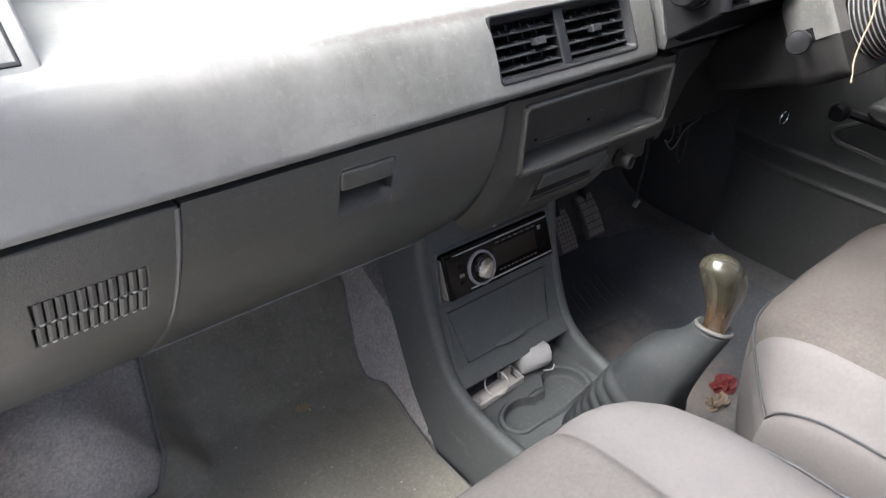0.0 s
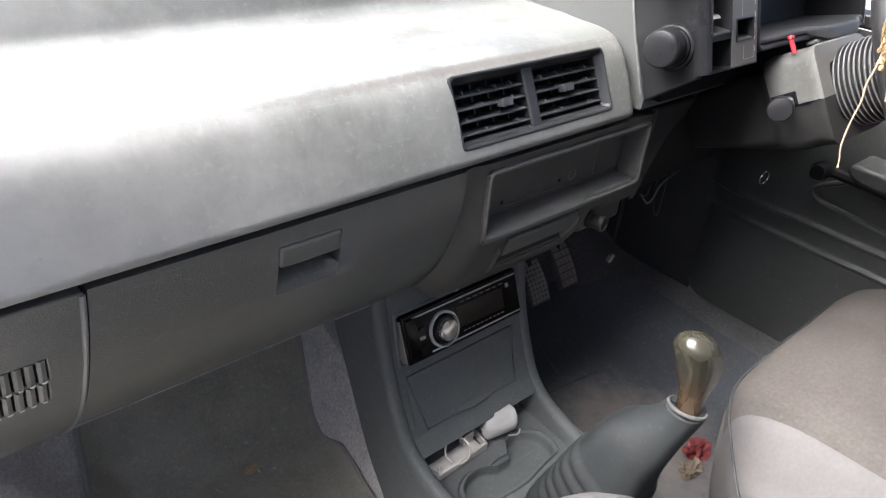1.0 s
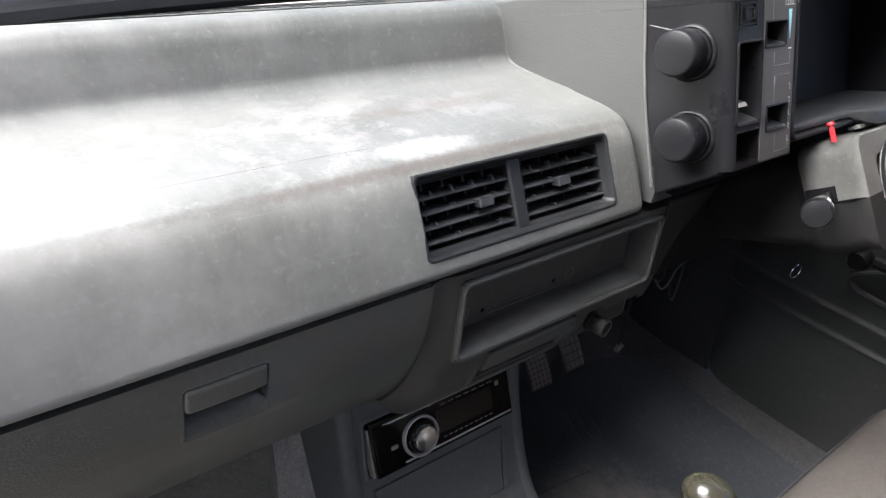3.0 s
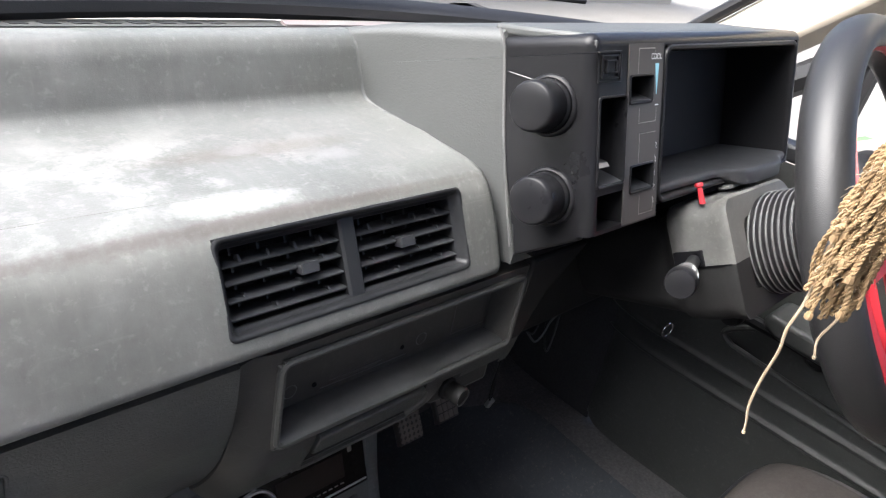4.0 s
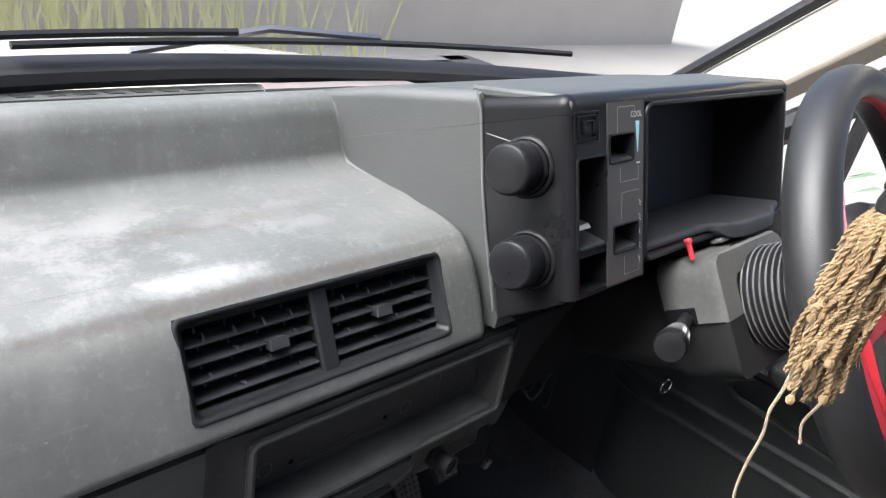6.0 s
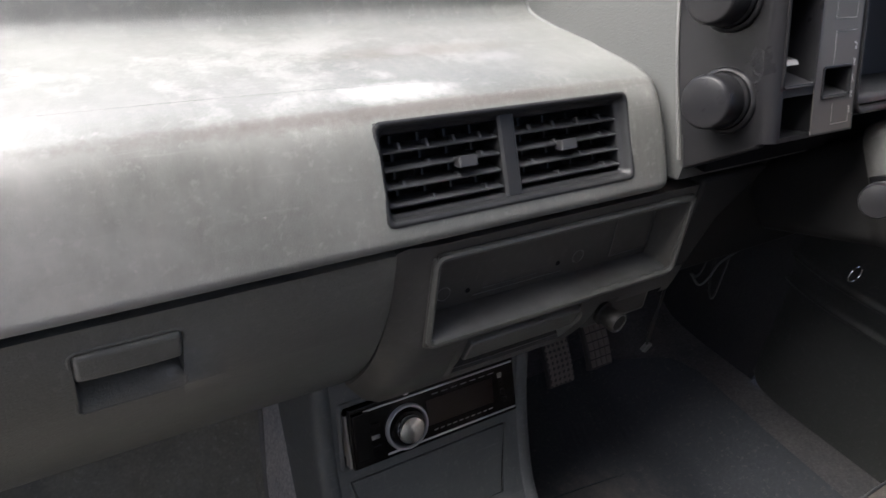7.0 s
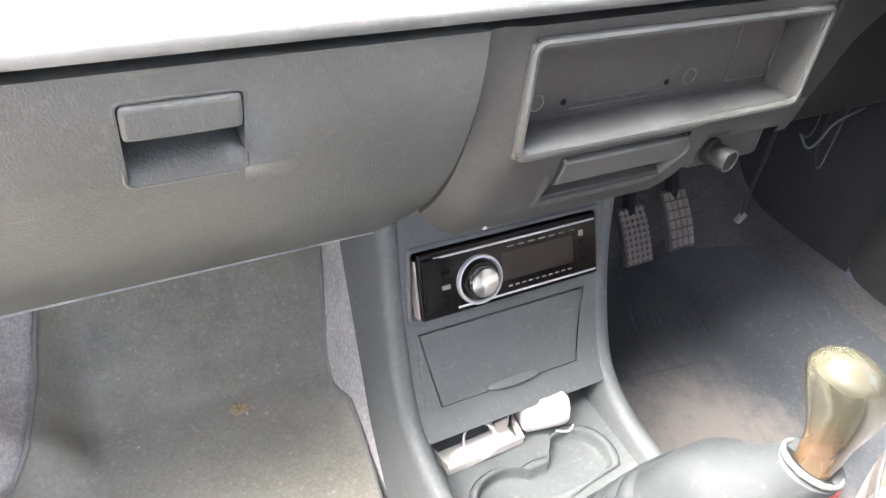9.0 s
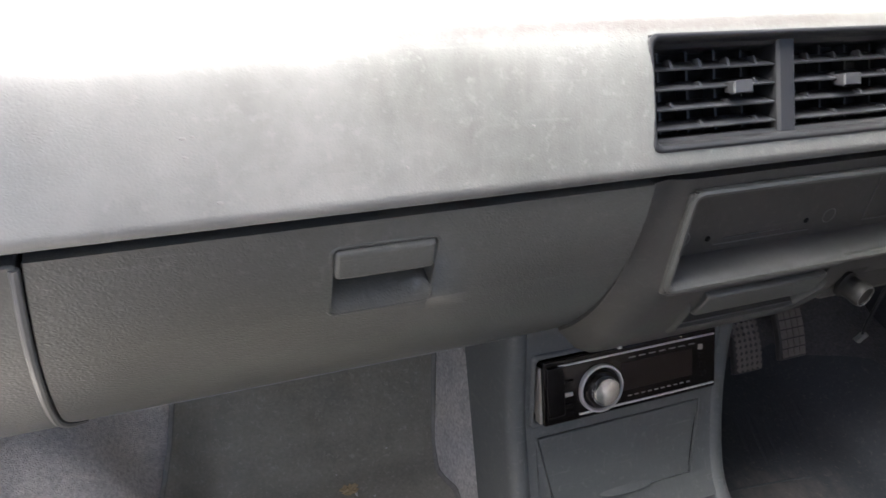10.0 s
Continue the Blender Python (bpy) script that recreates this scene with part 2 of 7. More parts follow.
red_cloth = material("dull_red_wrapper", (0.09, 0.008, 0.009), 0.6, second=(0.13, 0.02, 0.02), blot=60.0)
tan_paper = material("crumpled_tan_paper", (0.085, 0.065, 0.046), 0.8, second=(0.25, 0.2, 0.15), blot=50.0)
felt_dark = material("dark_felt_lining", (0.042, 0.0432, 0.0468), 0.95, second=(0.066, 0.063, 0.06), blot=8.0, grain=0.8, grain_size=500, fine=0.3, spec=0.1)
leaflet_paper = material("faded_leaflet_paper", (0.15, 0.148, 0.146), 0.5, second=(0.2, 0.1, 0.1), blot=14.0, blot_amount=0.6)
headliner = material("grey_headliner_cloth", (0.5, 0.48, 0.44), 0.95, blot=10.0, grain=0.4, grain_size=500)
body_paint = material("pale_cream_car_paint", (0.62, 0.6, 0.55), 0.25, second=(0.55, 0.53, 0.48), blot=4.0, coat=0.6)
plaster = material("pale_plaster", (0.5, 0.45, 0.38), 0.9, second=(0.4, 0.35, 0.29), blot=1.2, grain=0.3, grain_size=60)
gravel = material("pale_dusty_ground", (0.3, 0.285, 0.26), 0.95, second=(0.24, 0.228, 0.2), blot=0.8, grain=0.6, grain_size=40, fine=0.3)
straw = material("dry_straw_grass", (0.5, 0.47, 0.25), 0.8, second=(0.4, 0.42, 0.2), blot=8.0)
leaf_green = material("green_leaf", (0.07, 0.13, 0.06), 0.6, second=(0.1, 0.16, 0.08), blot=20.0)

fascia_dark = material("dark_moulded_plastic", (0.038, 0.037, 0.0345), 0.4, second=(0.06, 0.058, 0.054), blot=9.0, grain=0.2, grain_size=620, fine=0.1, spec=0.3)
fascia_worn = material("worn_pale_plastic_edge", (0.072, 0.072, 0.07), 0.36, second=(0.12, 0.119, 0.117), blot=18.0, blot_amount=0.8, fine=0.1)
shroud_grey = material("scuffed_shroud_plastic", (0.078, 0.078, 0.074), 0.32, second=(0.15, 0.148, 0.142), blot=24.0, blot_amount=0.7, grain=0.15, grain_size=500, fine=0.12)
boot_rubber = material("grey_rubber_boot", (0.021, 0.0235, 0.025), 0.62, second=(0.033, 0.0355, 0.036), blot=14.0, spec=0.16, grain=0.06, grain_size=600, fine=0.05)
collar_worn = material("pale_worn_rubber_collar", (0.06, 0.06, 0.058), 0.65, second=(0.12, 0.116, 0.108), blot=60.0, fine=0.25, spec=0.2)
# paler rubber that paints the highlights on the bellows crests
crest_glint = material("bellows_crest_highlight", (0.075, 0.075, 0.075), 0.38, second=(0.13, 0.13, 0.13), blot=20.0)
string_pale = material("pale_frayed_string", (0.26, 0.2, 0.13), 0.9, second=(0.36, 0.3, 0.22), blot=90.0, fine=0.2)
ink_dim = material("dim_grey_print", (0.16, 0.155, 0.15), 0.5)

hood_grey = material("smooth_grey_hood_vinyl", (0.042, 0.044, 0.042), 0.5, second=(0.058, 0.06, 0.058), blot=5.0, blot_amount=0.5, grain=0.2, grain_size=330, fine=0.06)
vent_frame = material("dark_vent_frame", (0.01, 0.0105, 0.0115), 0.42, second=(0.019, 0.0195, 0.0205), blot=25.0, spec=0.35)
# same felt as the carpet, with footwell shade put into its colour
carpet_shaded = material("shaded_felt_carpet", (0.08, 0.081, 0.086), 0.95, second=(0.14, 0.134, 0.13), blot=8.0, blot_amount=0.75, grain=0.9, grain_size=520, fine=0.45, spec=0.1)
resin = material("yellowed_resin_knob", (0.026, 0.025, 0.018), 0.18, second=(0.034, 0.031, 0.022), blot=9.0, coat=0.4, rough_var=0.04)
mat_edge = material("pale_mat_binding", (0.198, 0.191, 0.175), 0.8, second=(0.264, 0.254, 0.231), blot=30.0, fine=0.2)
fascia_edge = material("rubbed_plastic_edge", (0.0408, 0.0408, 0.0399), 0.5, second=(0.0723, 0.0723, 0.0714), blot=22.0, blot_amount=0.8, fine=0.12)
tread_brown = material("dusty_brown_tread", (0.15, 0.13, 0.115), 0.8, second=(0.24, 0.21, 0.19), blot=40.0, fine=0.2)
pedal_rubber = material("dusty_pedal_rubber", (0.05, 0.046, 0.043), 0.7, second=(0.09, 0.08, 0.072), blot=40.0, fine=0.2)
# near-black plastic that paints shade on shroud, flange and knee panel
shade_dark = material("shade_dark_plastic", (0.012, 0.012, 0.012), 0.6, second=(0.024, 0.0235, 0.023), blot=16.0, grain=0.15, grain_size=500, fine=0.12, spec=0.15)
choke_dark = material("dull_dark_knob_plastic", (0.014, 0.0138, 0.0132), 0.55, second=(0.028, 0.0272, 0.026), blot=40.0, spec=0.15, fine=0.2)
red_mesh = material("red_textured_spoke_grip", (0.27, 0.018, 0.026), 0.42, second=(0.36, 0.045, 0.05), blot=30.0, grain=0.9, grain_size=260, fine=0.1)
plaster_grey = material("grey_cement_render", (0.26, 0.25, 0.23), 0.9, second=(0.2, 0.19, 0.17), blot=1.5, grain=0.3, grain_size=60)
# broad pale patch paints the stronger light on the pad's left end
node_between(pad_grey, spot((-0.62, 0.05, 0.53), (0.42, 0.5, 0.4), (0.22, 0.221, 0.212), 0.75, 3.0))
node_between(pad_grey, dusty(0.35, 0.12, (0.2, 0.195, 0.19), (0.06, 0.058, 0.055)))
node_between(fascia_grey, dusty(0.35, 0.35, (0.1, 0.098, 0.094), (0.032, 0.031, 0.029)))
node_between(fascia_dark, dusty(0.4, 0.3, (0.08, 0.076, 0.07), (0.016, 0.0148, 0.013)))
node_between(console_grey, dusty(0.3, 0.3, (0.19, 0.19, 0.185), (0.066, 0.068, 0.067)))
node_between(door_vinyl, dusty(0.35, 0.35, (0.1, 0.099, 0.095), (0.03, 0.03, 0.029)))
node_between(mat_rubber, dusty(0.55, 0.1, (0.4, 0.38, 0.33), (0.15, 0.14, 0.118)))
node_between(carpet, dusty(0.5, 0.0, (0.7, 0.68, 0.64), (0.25, 0.245, 0.245)))
node_between(mat_navy, dusty(0.45, 0.1, (0.14, 0.13, 0.12), (0.028, 0.03, 0.034)))
node_between(carpet_shaded, dusty(0.4, 0.0, (0.19, 0.18, 0.17), (0.055, 0.055, 0.058)))
node_between(seat_velour, dusty(0.18, 0.08, (0.12, 0.112, 0.105), (0.04, 0.036, 0.033)))
node_between(shroud_grey, dusty(0.25, 0.3, (0.2, 0.195, 0.185), (0.026, 0.026, 0.025)))
node_between(boot_rubber, dusty(0.25, 0.1, (0.07, 0.072, 0.072), (0.018, 0.019, 0.02)))
node_between(resin, spot((0.05, -0.178, 0.262), (0.03, 0.03, 0.03), (0.03, 0.018, 0.01), 0.9, 0.2))
node_between(mat_navy, spot((-0.07, -0.03, 0.0), (0.125, 0.15, 0.4), (0.145, 0.127, 0.115), 0.7, 14.0))
node_between(pad_grey, spot((-0.1, 0.03, 0.565), (0.2, 0.006, 0.03), (0.06, 0.05, 0.043), 0.6, 30.0))
node_between(pad_grey, spot((-0.05, 0.11, 0.565), (0.09, 0.012, 0.03), (0.07, 0.055, 0.045), 0.5, 30.0))

node_between(pad_grey, spot((-0.105, 0.047, 0.562), (0.045, 0.012, 0.03), (0.24, 0.24, 0.235), 0.7, 5.0))
node_between(pad_grey, spot((0.005, 0.088, 0.562), (0.02, 0.011, 0.03), (0.16, 0.16, 0.158), 0.55, 6.0))
node_between(pad_grey, spot((-0.06, 0.112, 0.562), (0.018, 0.009, 0.03), (0.15, 0.15, 0.148), 0.5, 6.0))
nick_pale = material("pale_bare_nick", (0.19, 0.187, 0.18), 0.7, second=(0.14, 0.135, 0.13), blot=300.0)
seam_brown = material("brownish_welt", (0.05, 0.044, 0.04), 0.7, second=(0.15, 0.145, 0.14), blot=60.0, blot_amount=0.9)

glass = bpy.data.materials.new("window_glass")
glass.use_nodes = True
gb = glass.node_tree.nodes["Principled BSDF"]
gb.inputs["Base Color"].default_value = (0.96, 0.98, 0.97, 1)
gb.inputs["Roughness"].default_value = 0.02
gb.inputs["Transmission Weight"].default_value = 1.0
gb.inputs["IOR"].default_value = 1.01
gb.inputs["Specular IOR Level"].default_value = 0.3

# ---------- mesh helpers ----------
def thing(name, label, category, at=(0, 0, 0), kind="", group=""):
    ob = new(name)
    ob.empty_display_size = 0.03
    ob.location = at
    return tagged(ob, label, category, group, kind)


def mesh_of(bm, name, mats, angle=38):
    bmesh.ops.remove_doubles(bm, verts=bm.verts, dist=1e-5)
    bmesh.ops.recalc_face_normals(bm, faces=bm.faces)
    me = bpy.data.meshes.new(name)
    for f in bm.faces:
        f.smooth = True
    bm.to_mesh(me)
    bm.free()
    me.set_sharp_from_angle(angle=radians(angle))
    for m in mats if isinstance(mats, (list, tuple)) else [mats]:
        me.materials.append(m)
    return me


def origin_of(ob):
    return Vector(ob.location) if ob.parent is None else Vector((0, 0, 0))


def part(name, bm, mats, parent, label="", bevel=0.0, segments=2, angle=38):
    """Links a bmesh, built in world metres, as one mesh under a thing or a part."""
    ob = new(name, mesh_of(bm, name, mats, angle))
    ob.parent = parent
    ob.matrix_parent_inverse = Matrix.Translation(-origin_of(parent))
    if bevel:
        mod = ob.modifiers.new("bevel", "BEVEL")
        mod.width, mod.segments, mod.limit_method, mod.angle_limit = bevel, segments, "ANGLE", radians(40)
    return tagged(ob, label)


def lone(name, bm, mats, label, category, kind="", bevel=0.0, angle=38, group=""):
    """A top-level thing that is one mesh; its origin goes to the foot of its middle."""
    me = mesh_of(bm, name, mats, angle)
    lo = Vector([min(v.co[i] for v in me.vertices) for i in range(3)])
    hi = Vector([max(v.co[i] for v in me.vertices) for i in range(3)])
    base = Vector(((lo.x + hi.x) / 2, (lo.y + hi.y) / 2, lo.z))
    me.transform(Matrix.Translation(-base))
    ob = new(name, me)
    ob.location = base
    if bevel:
        mod = ob.modifiers.new("bevel", "BEVEL")
        mod.width, mod.segments, mod.limit_method, mod.angle_limit = bevel, 2, "ANGLE", radians(40)
    return tagged(ob, label, category, group, kind)


def smooth_line(points, steps=6, closed=False):
    """Catmull-Rom through points of any size."""
    pts = [Vector(p) for p in points]
    n = len(pts)
    out = []
    for i in range(n if closed else n - 1):
        p1, p2 = pts[i], pts[(i + 1) % n]
        p0 = pts[(i - 1) % n] if closed or i > 0 else p1 * 2 - p2
        p3 = pts[(i + 2) % n] if closed or i + 2 < n else p2 * 2 - p1
        for s in range(steps):
            t = s / steps
            out.append(0.5 * (2 * p1 + (p2 - p0) * t + (2 * p0 - 5 * p1 + 4 * p2 - p3) * t * t + (3 * p1 - p0 - 3 * p2 + p3) * t ** 3))
    if not closed:
        out.append(pts[-1])
    return out


def loft(sections, closed=True, caps=True, bm=None, mat=0):
    """Skins rings of equal length; closed: each ring closes on itself."""
    bm = bm or bmesh.new()
    rows = [[bm.verts.new(p) for p in s] for s in sections]
    n = len(rows[0])
    for a, b in zip(rows, rows[1:]):
        for i in range(n if closed else n - 1):
            j = (i + 1) % n
            f = bm.faces.new((a[i], a[j], b[j], b[i]))
            f.material_index = mat
    if caps and closed:
        for r in (rows[0], rows[-1]):
            bm.faces.new(r).material_index = mat
    return bm


def slab(x0, x1, y0, y1, z0, z1, bm=None, m=None, mat=0):
    bm = bm or bmesh.new()
    made = bmesh.ops.create_cube(bm, size=1.0, matrix=(m or Matrix()) @ Matrix.Translation(((x0 + x1) / 2, (y0 + y1) / 2, (z0 + z1) / 2)) @ Matrix.Diagonal((x1 - x0, y1 - y0, z1 - z0, 1)))
    for f in {f for v in made["verts"] for f in v.link_faces}:
        f.material_index = mat
    return bm


def extruded(profile, x0, x1, bm=None, mat=0):
    """A closed outline of (y, z) drawn out along x."""
    return loft([[(x, y, z) for y, z in profile] for x in (x0, x1)], True, True, bm, mat)


def tube(points, radius, sides=8, bm=None, mat=0, caps=True):
    """A round tube along points; radius a number or one for each point."""
    pts = [Vector(p) for p in points]
    rad = radius if isinstance(radius, (list, tuple)) else [radius] * len(pts)
    rings = []
    side = None
    for i, p in enumerate(pts):
        way = (pts[min(i + 1, len(pts) - 1)] - pts[max(i - 1, 0)]).normalized()
        if side is None:
            side = way.orthogonal().normalized()
        side = (side - way * side.dot(way)).normalized()
        up = way.cross(side)
        rings.append([p + (side * math.cos(a) + up * math.sin(a)) * rad[i] for a in (2 * math.pi * k / sides for k in range(sides))])
    return loft(rings, True, caps, bm, mat)


def turned(profile, at, axis, sides=28, bm=None, mat=0, squash=1.0):
    """A lathe: (radius, height) pairs round an axis from at."""
    axis = Vector(axis).normalized()
    side = axis.orthogonal().normalized()
    up = axis.cross(side)
    rings = [[Vector(at) + axis * h + (side * math.cos(a) + up * math.sin(a) * squash) * max(r, 1e-4) for a in (2 * math.pi * k / sides for k in range(sides))] for r, h in profile]
    return loft(rings, True, True, bm, mat)


def ring_mesh(at, axis, big, small, sides=48, sub=12, bm=None, mat=0, tall=1.0):
    """A torus round an axis."""
    axis = Vector(axis).normalized()
    side = axis.orthogonal().normalized()
    up = axis.cross(side)
    rings = []
    for k in range(sides):
        a = 2 * math.pi * k / sides
        d = side * math.cos(a) + up * math.sin(a)
        rings.append([Vector(at) + d * (big + small * math.cos(b)) + axis * small * tall * math.sin(b) for b in (2 * math.pi * j / sub for j in range(sub))])
    rings.append(rings[0])
    return loft(rings, True, False, bm, mat)


def skin(us, vs, at, holes=(), thick=0.004, flip=-1.0, hole_mat=1, back=True):
    """A panel over the grid us x vs, with at(u, v) its outer face. holes: (u0, u1, v0, v1, depth). The rim and the holes get depth."""
    us = sorted({round(u, 5) for u in [*us, *(h[0] for h in holes), *(h[1] for h in holes)]})
    vs = sorted({round(v, 5) for v in [*vs, *(h[2] for h in holes), *(h[3] for h in holes)]})
    bm = bmesh.new()

    def normal(u, v):
        e = 1e-4
        a = Vector(at(u + e, v)) - Vector(at(u - e, v))
        b = Vector(at(u, v + e)) - Vector(at(u, v - e))
        return a.cross(b).normalized() * flip

    def inside(u, v):
        for k, h in enumerate(holes):
            if h[0] < u < h[1] and h[2] < v < h[3]:
                return k
        return -1

    nor = {(i, j): normal(u, v) for i, u in enumerate(us) for j, v in enumerate(vs)}
    made = {}

    def vert(i, j, deep=0.0):
        key = (i, j, round(deep, 5))
        if key not in made:
            made[key] = bm.verts.new(Vector(at(us[i], vs[j])) - nor[i, j] * deep)
        return made[key]

    cell = {(i, j): inside((us[i] + us[i + 1]) / 2, (vs[j] + vs[j + 1]) / 2) for i in range(len(us) - 1) for j in range(len(vs) - 1)}
    for (i, j), k in cell.items():
        deep = 0.0 if k < 0 else holes[k][4]
        f = bm.faces.new((vert(i, j, deep), vert(i + 1, j, deep), vert(i + 1, j + 1, deep), vert(i, j + 1, deep)))
        f.material_index = 0 if k < 0 else hole_mat
        for (di, dj, a, b) in ((-1, 0, (i, j), (i, j + 1)), (1, 0, (i + 1, j), (i + 1, j + 1)), (0, -1, (i, j), (i + 1, j)), (0, 1, (i, j + 1), (i + 1, j + 1))):
            other = cell.get((i + di, j + dj))
            if other is None:
                if deep < thick:
                    f = bm.faces.new((vert(*a, deep), vert(*b, deep), vert(*b, thick), vert(*a, thick)))
            elif k >= 0 and other != k:
                od = 0.0 if other < 0 else holes[other][4]
                if od < deep:
                    f = bm.faces.new((vert(*a, od), vert(*b, od), vert(*b, deep), vert(*a, deep)))
                    f.material_index = holes[k][5] if len(holes[k]) > 5 else 0
    return bm


def steps(a, b, n):
    return [a + (b - a) * i / n for i in range(n + 1)]

# ---------- large structure ----------
FLOOR = [(-1.5, -0.055), (0.2, -0.055), (0.26, -0.05), (0.3, -0.03), (0.36, 0.03), (0.42, 0.11), (0.47, 0.2), (0.52, 0.3), (0.54, 0.44)]


def floor_z(y):
    for (a, za), (b, zb) in zip(FLOOR, FLOOR[1:]):
        if a <= y <= b:
            return za + (zb - za) * (y - a) / (b - a)
    return FLOOR[-1][1]


def tunnel(x, y):
    """Height of the floor with the gearbox tunnel and the side sills."""
    z = floor_z(y)
    t = max(0.0, 1.0 - max(0.0, abs(x) - 0.085) / 0.035)
    t = t * t * (3 - 2 * t)
    top = 0.0 if y < 0.05 else 0.0 + (y - 0.05) * 0.55
    z = max(z, z + t * (top - z)) if top > z else z
    s = min(1.0, max(0.0, (abs(x) - 0.415) / 0.11))
    z += s * s * (3 - 2 * s) * 0.075
    if x < -0.3:
        # the wheel arch swells into the passenger footwell
        a, b = (min(1.0, max(0.0, q)) for q in ((-x - 0.36) / 0.055, (y - 0.185) / 0.05))
        z += 0.055 * a * a * (3 - 2 * a) * b * b * (3 - 2 * b)
        a, b = (min(1.0, max(0.0, q)) for q in ((-x - 0.412) / 0.06, (y - 0.1) / 0.16))
        z += 0.055 * a * a * (3 - 2 * a) * b * b * (3 - 2 * b)
    return z


def build_floor():
    ys = [-1.5, -1.0, -0.6] + steps(-0.4, 0.54, 48)
    xs = steps(-0.62, 0.62, 72)
    bm = loft([[(x, y, tunnel(x, y)) for x in xs] for y in ys], False, False)
    loft([[(x, y, -0.12) for x in xs] for y in (ys[0], ys[-1])], False, False, bm)
    # driver's half takes the felt that is darkened for shade
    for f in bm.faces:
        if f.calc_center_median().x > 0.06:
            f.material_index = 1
    return lone("floor", bm, [carpet, carpet_shaded], "grey-blue felt carpet over the car floor and tunnel, shade painted on the driver's side", "floor", "structure", angle=60)


build_floor()

# front bulkhead behind the pedals, felt darkened to cut bounced light
lone("wall_front", slab(-0.64, 0.64, 0.543, 0.57, -0.12, 0.555), carpet_shaded, "felt-covered front bulkhead of the car, darkened to cut bounced light", "wall", "structure")
# unseen slab added to stop light leaking into the footwells
lone("light_block_panel", slab(-0.64, 0.64, 0.225, 0.57, 0.53, 0.544), felt_dark, "unseen dark panel added between dash and bulkhead to block light", "panel", "structure")
lone("wall_back", slab(-0.64, 0.64, -1.54, -1.5, -0.12, 0.62), door_vinyl, "plain rear bulkhead of the car cabin", "wall", "structure")


def windscreen_base(x):
    return 0.318 - 0.165 * (x / 0.58) ** 2


def windscreen_point(x, t):
    """t 0 at the base, 1 at the roof."""
    y0, y1 = windscreen_base(x), -0.19 - 0.12 * (x / 0.58) ** 2
    return Vector((x * (1 - 0.1 * t), y0 + (y1 - y0) * t, 0.607 + (1.03 - 0.607) * t + 0.02 * math.sin(math.pi * t)))


def build_windscreen():
    ws = thing("window_1", "curved clear windscreen above the dash", "windscreen", (0, 0.3, 0.6), "structure")
    xs = steps(-0.57, 0.57, 24)
    bm = loft([[windscreen_point(x, t) for x in xs] for t in steps(0, 1, 8)], False, False)
    pane = part("pane", bm, glass, ws, "clear laminated glass", angle=80)
    pane.visible_shadow = False
    seal = [windscreen_point(x, 0.0) + Vector((0, -0.006, 0.003)) for x in steps(-0.585, 0.585, 40)]
    bm = bmesh.new()
    rings = []
    for p in seal:
        rings.append([p + Vector((0, dy, dz)) for dy, dz in ((0.012, -0.006), (-0.01, -0.006), (-0.014, 0.0), (-0.012, 0.008), (-0.004, 0.013), (0.01, 0.016), (0.016, 0.008))])
    loft(rings, True, True, bm)
    part("seal", bm, rubber_black, ws, "thick black rubber seal")
    return ws


build_windscreen()


def build_roof():
    xs = steps(-0.54, 0.54, 8)
    rows = []
    for y, z in ((-0.2, 1.03), (-0.32, 1.055), (-0.7, 1.075), (-1.2, 1.06), (-1.5, 1.0)):
        rows.append([(x, y - 0.12 * (x / 0.54) ** 2 * (1 if y > -0.4 else 0.3), z - 0.03 * (x / 0.54) ** 2) for x in xs])
    bm = loft(rows, False, False)
    loft([[(x, y, z + 0.02) for x, y, z in r] for r in rows], False, False, bm)
    lone("ceiling", bm, headliner, "pale grey cloth headliner under the roof", "ceiling", "structure", angle=70)


build_roof()


def pillar_path(s):
    """Front roof pillar beside the windscreen on side s."""
    return [Vector((s * (0.6 - 0.075 * t), 0.128 - 0.5 * t, 0.607 + 0.425 * t)) for t in steps(0, 1, 8)]


for s, nm in ((1, "pillar_1"), (-1, "pillar_2")):
    rings = []
    for p in pillar_path(s):
        rings.append([p + Vector((s * dx, dy, dz)) for dx, dy, dz in ((-0.012, 0.016, 0.014), (0.03, 0.02, 0.02), (0.035, -0.03, -0.036), (0.0, -0.034, -0.04), (-0.022, -0.024, -0.028), (-0.026, 0.0, 0.0))])
    lone(nm, loft(rings), cream_trim, "cream painted windscreen pillar with dark edging", "pillar", "structure", bevel=0.004)
    strip = [p + Vector((-s * 0.014, 0.022, 0.02)) for p in pillar_path(s)]
    lone("trim", tube(strip, 0.008, 8), rubber_black, "black rubber edging along the windscreen pillar", "trim", "structure")

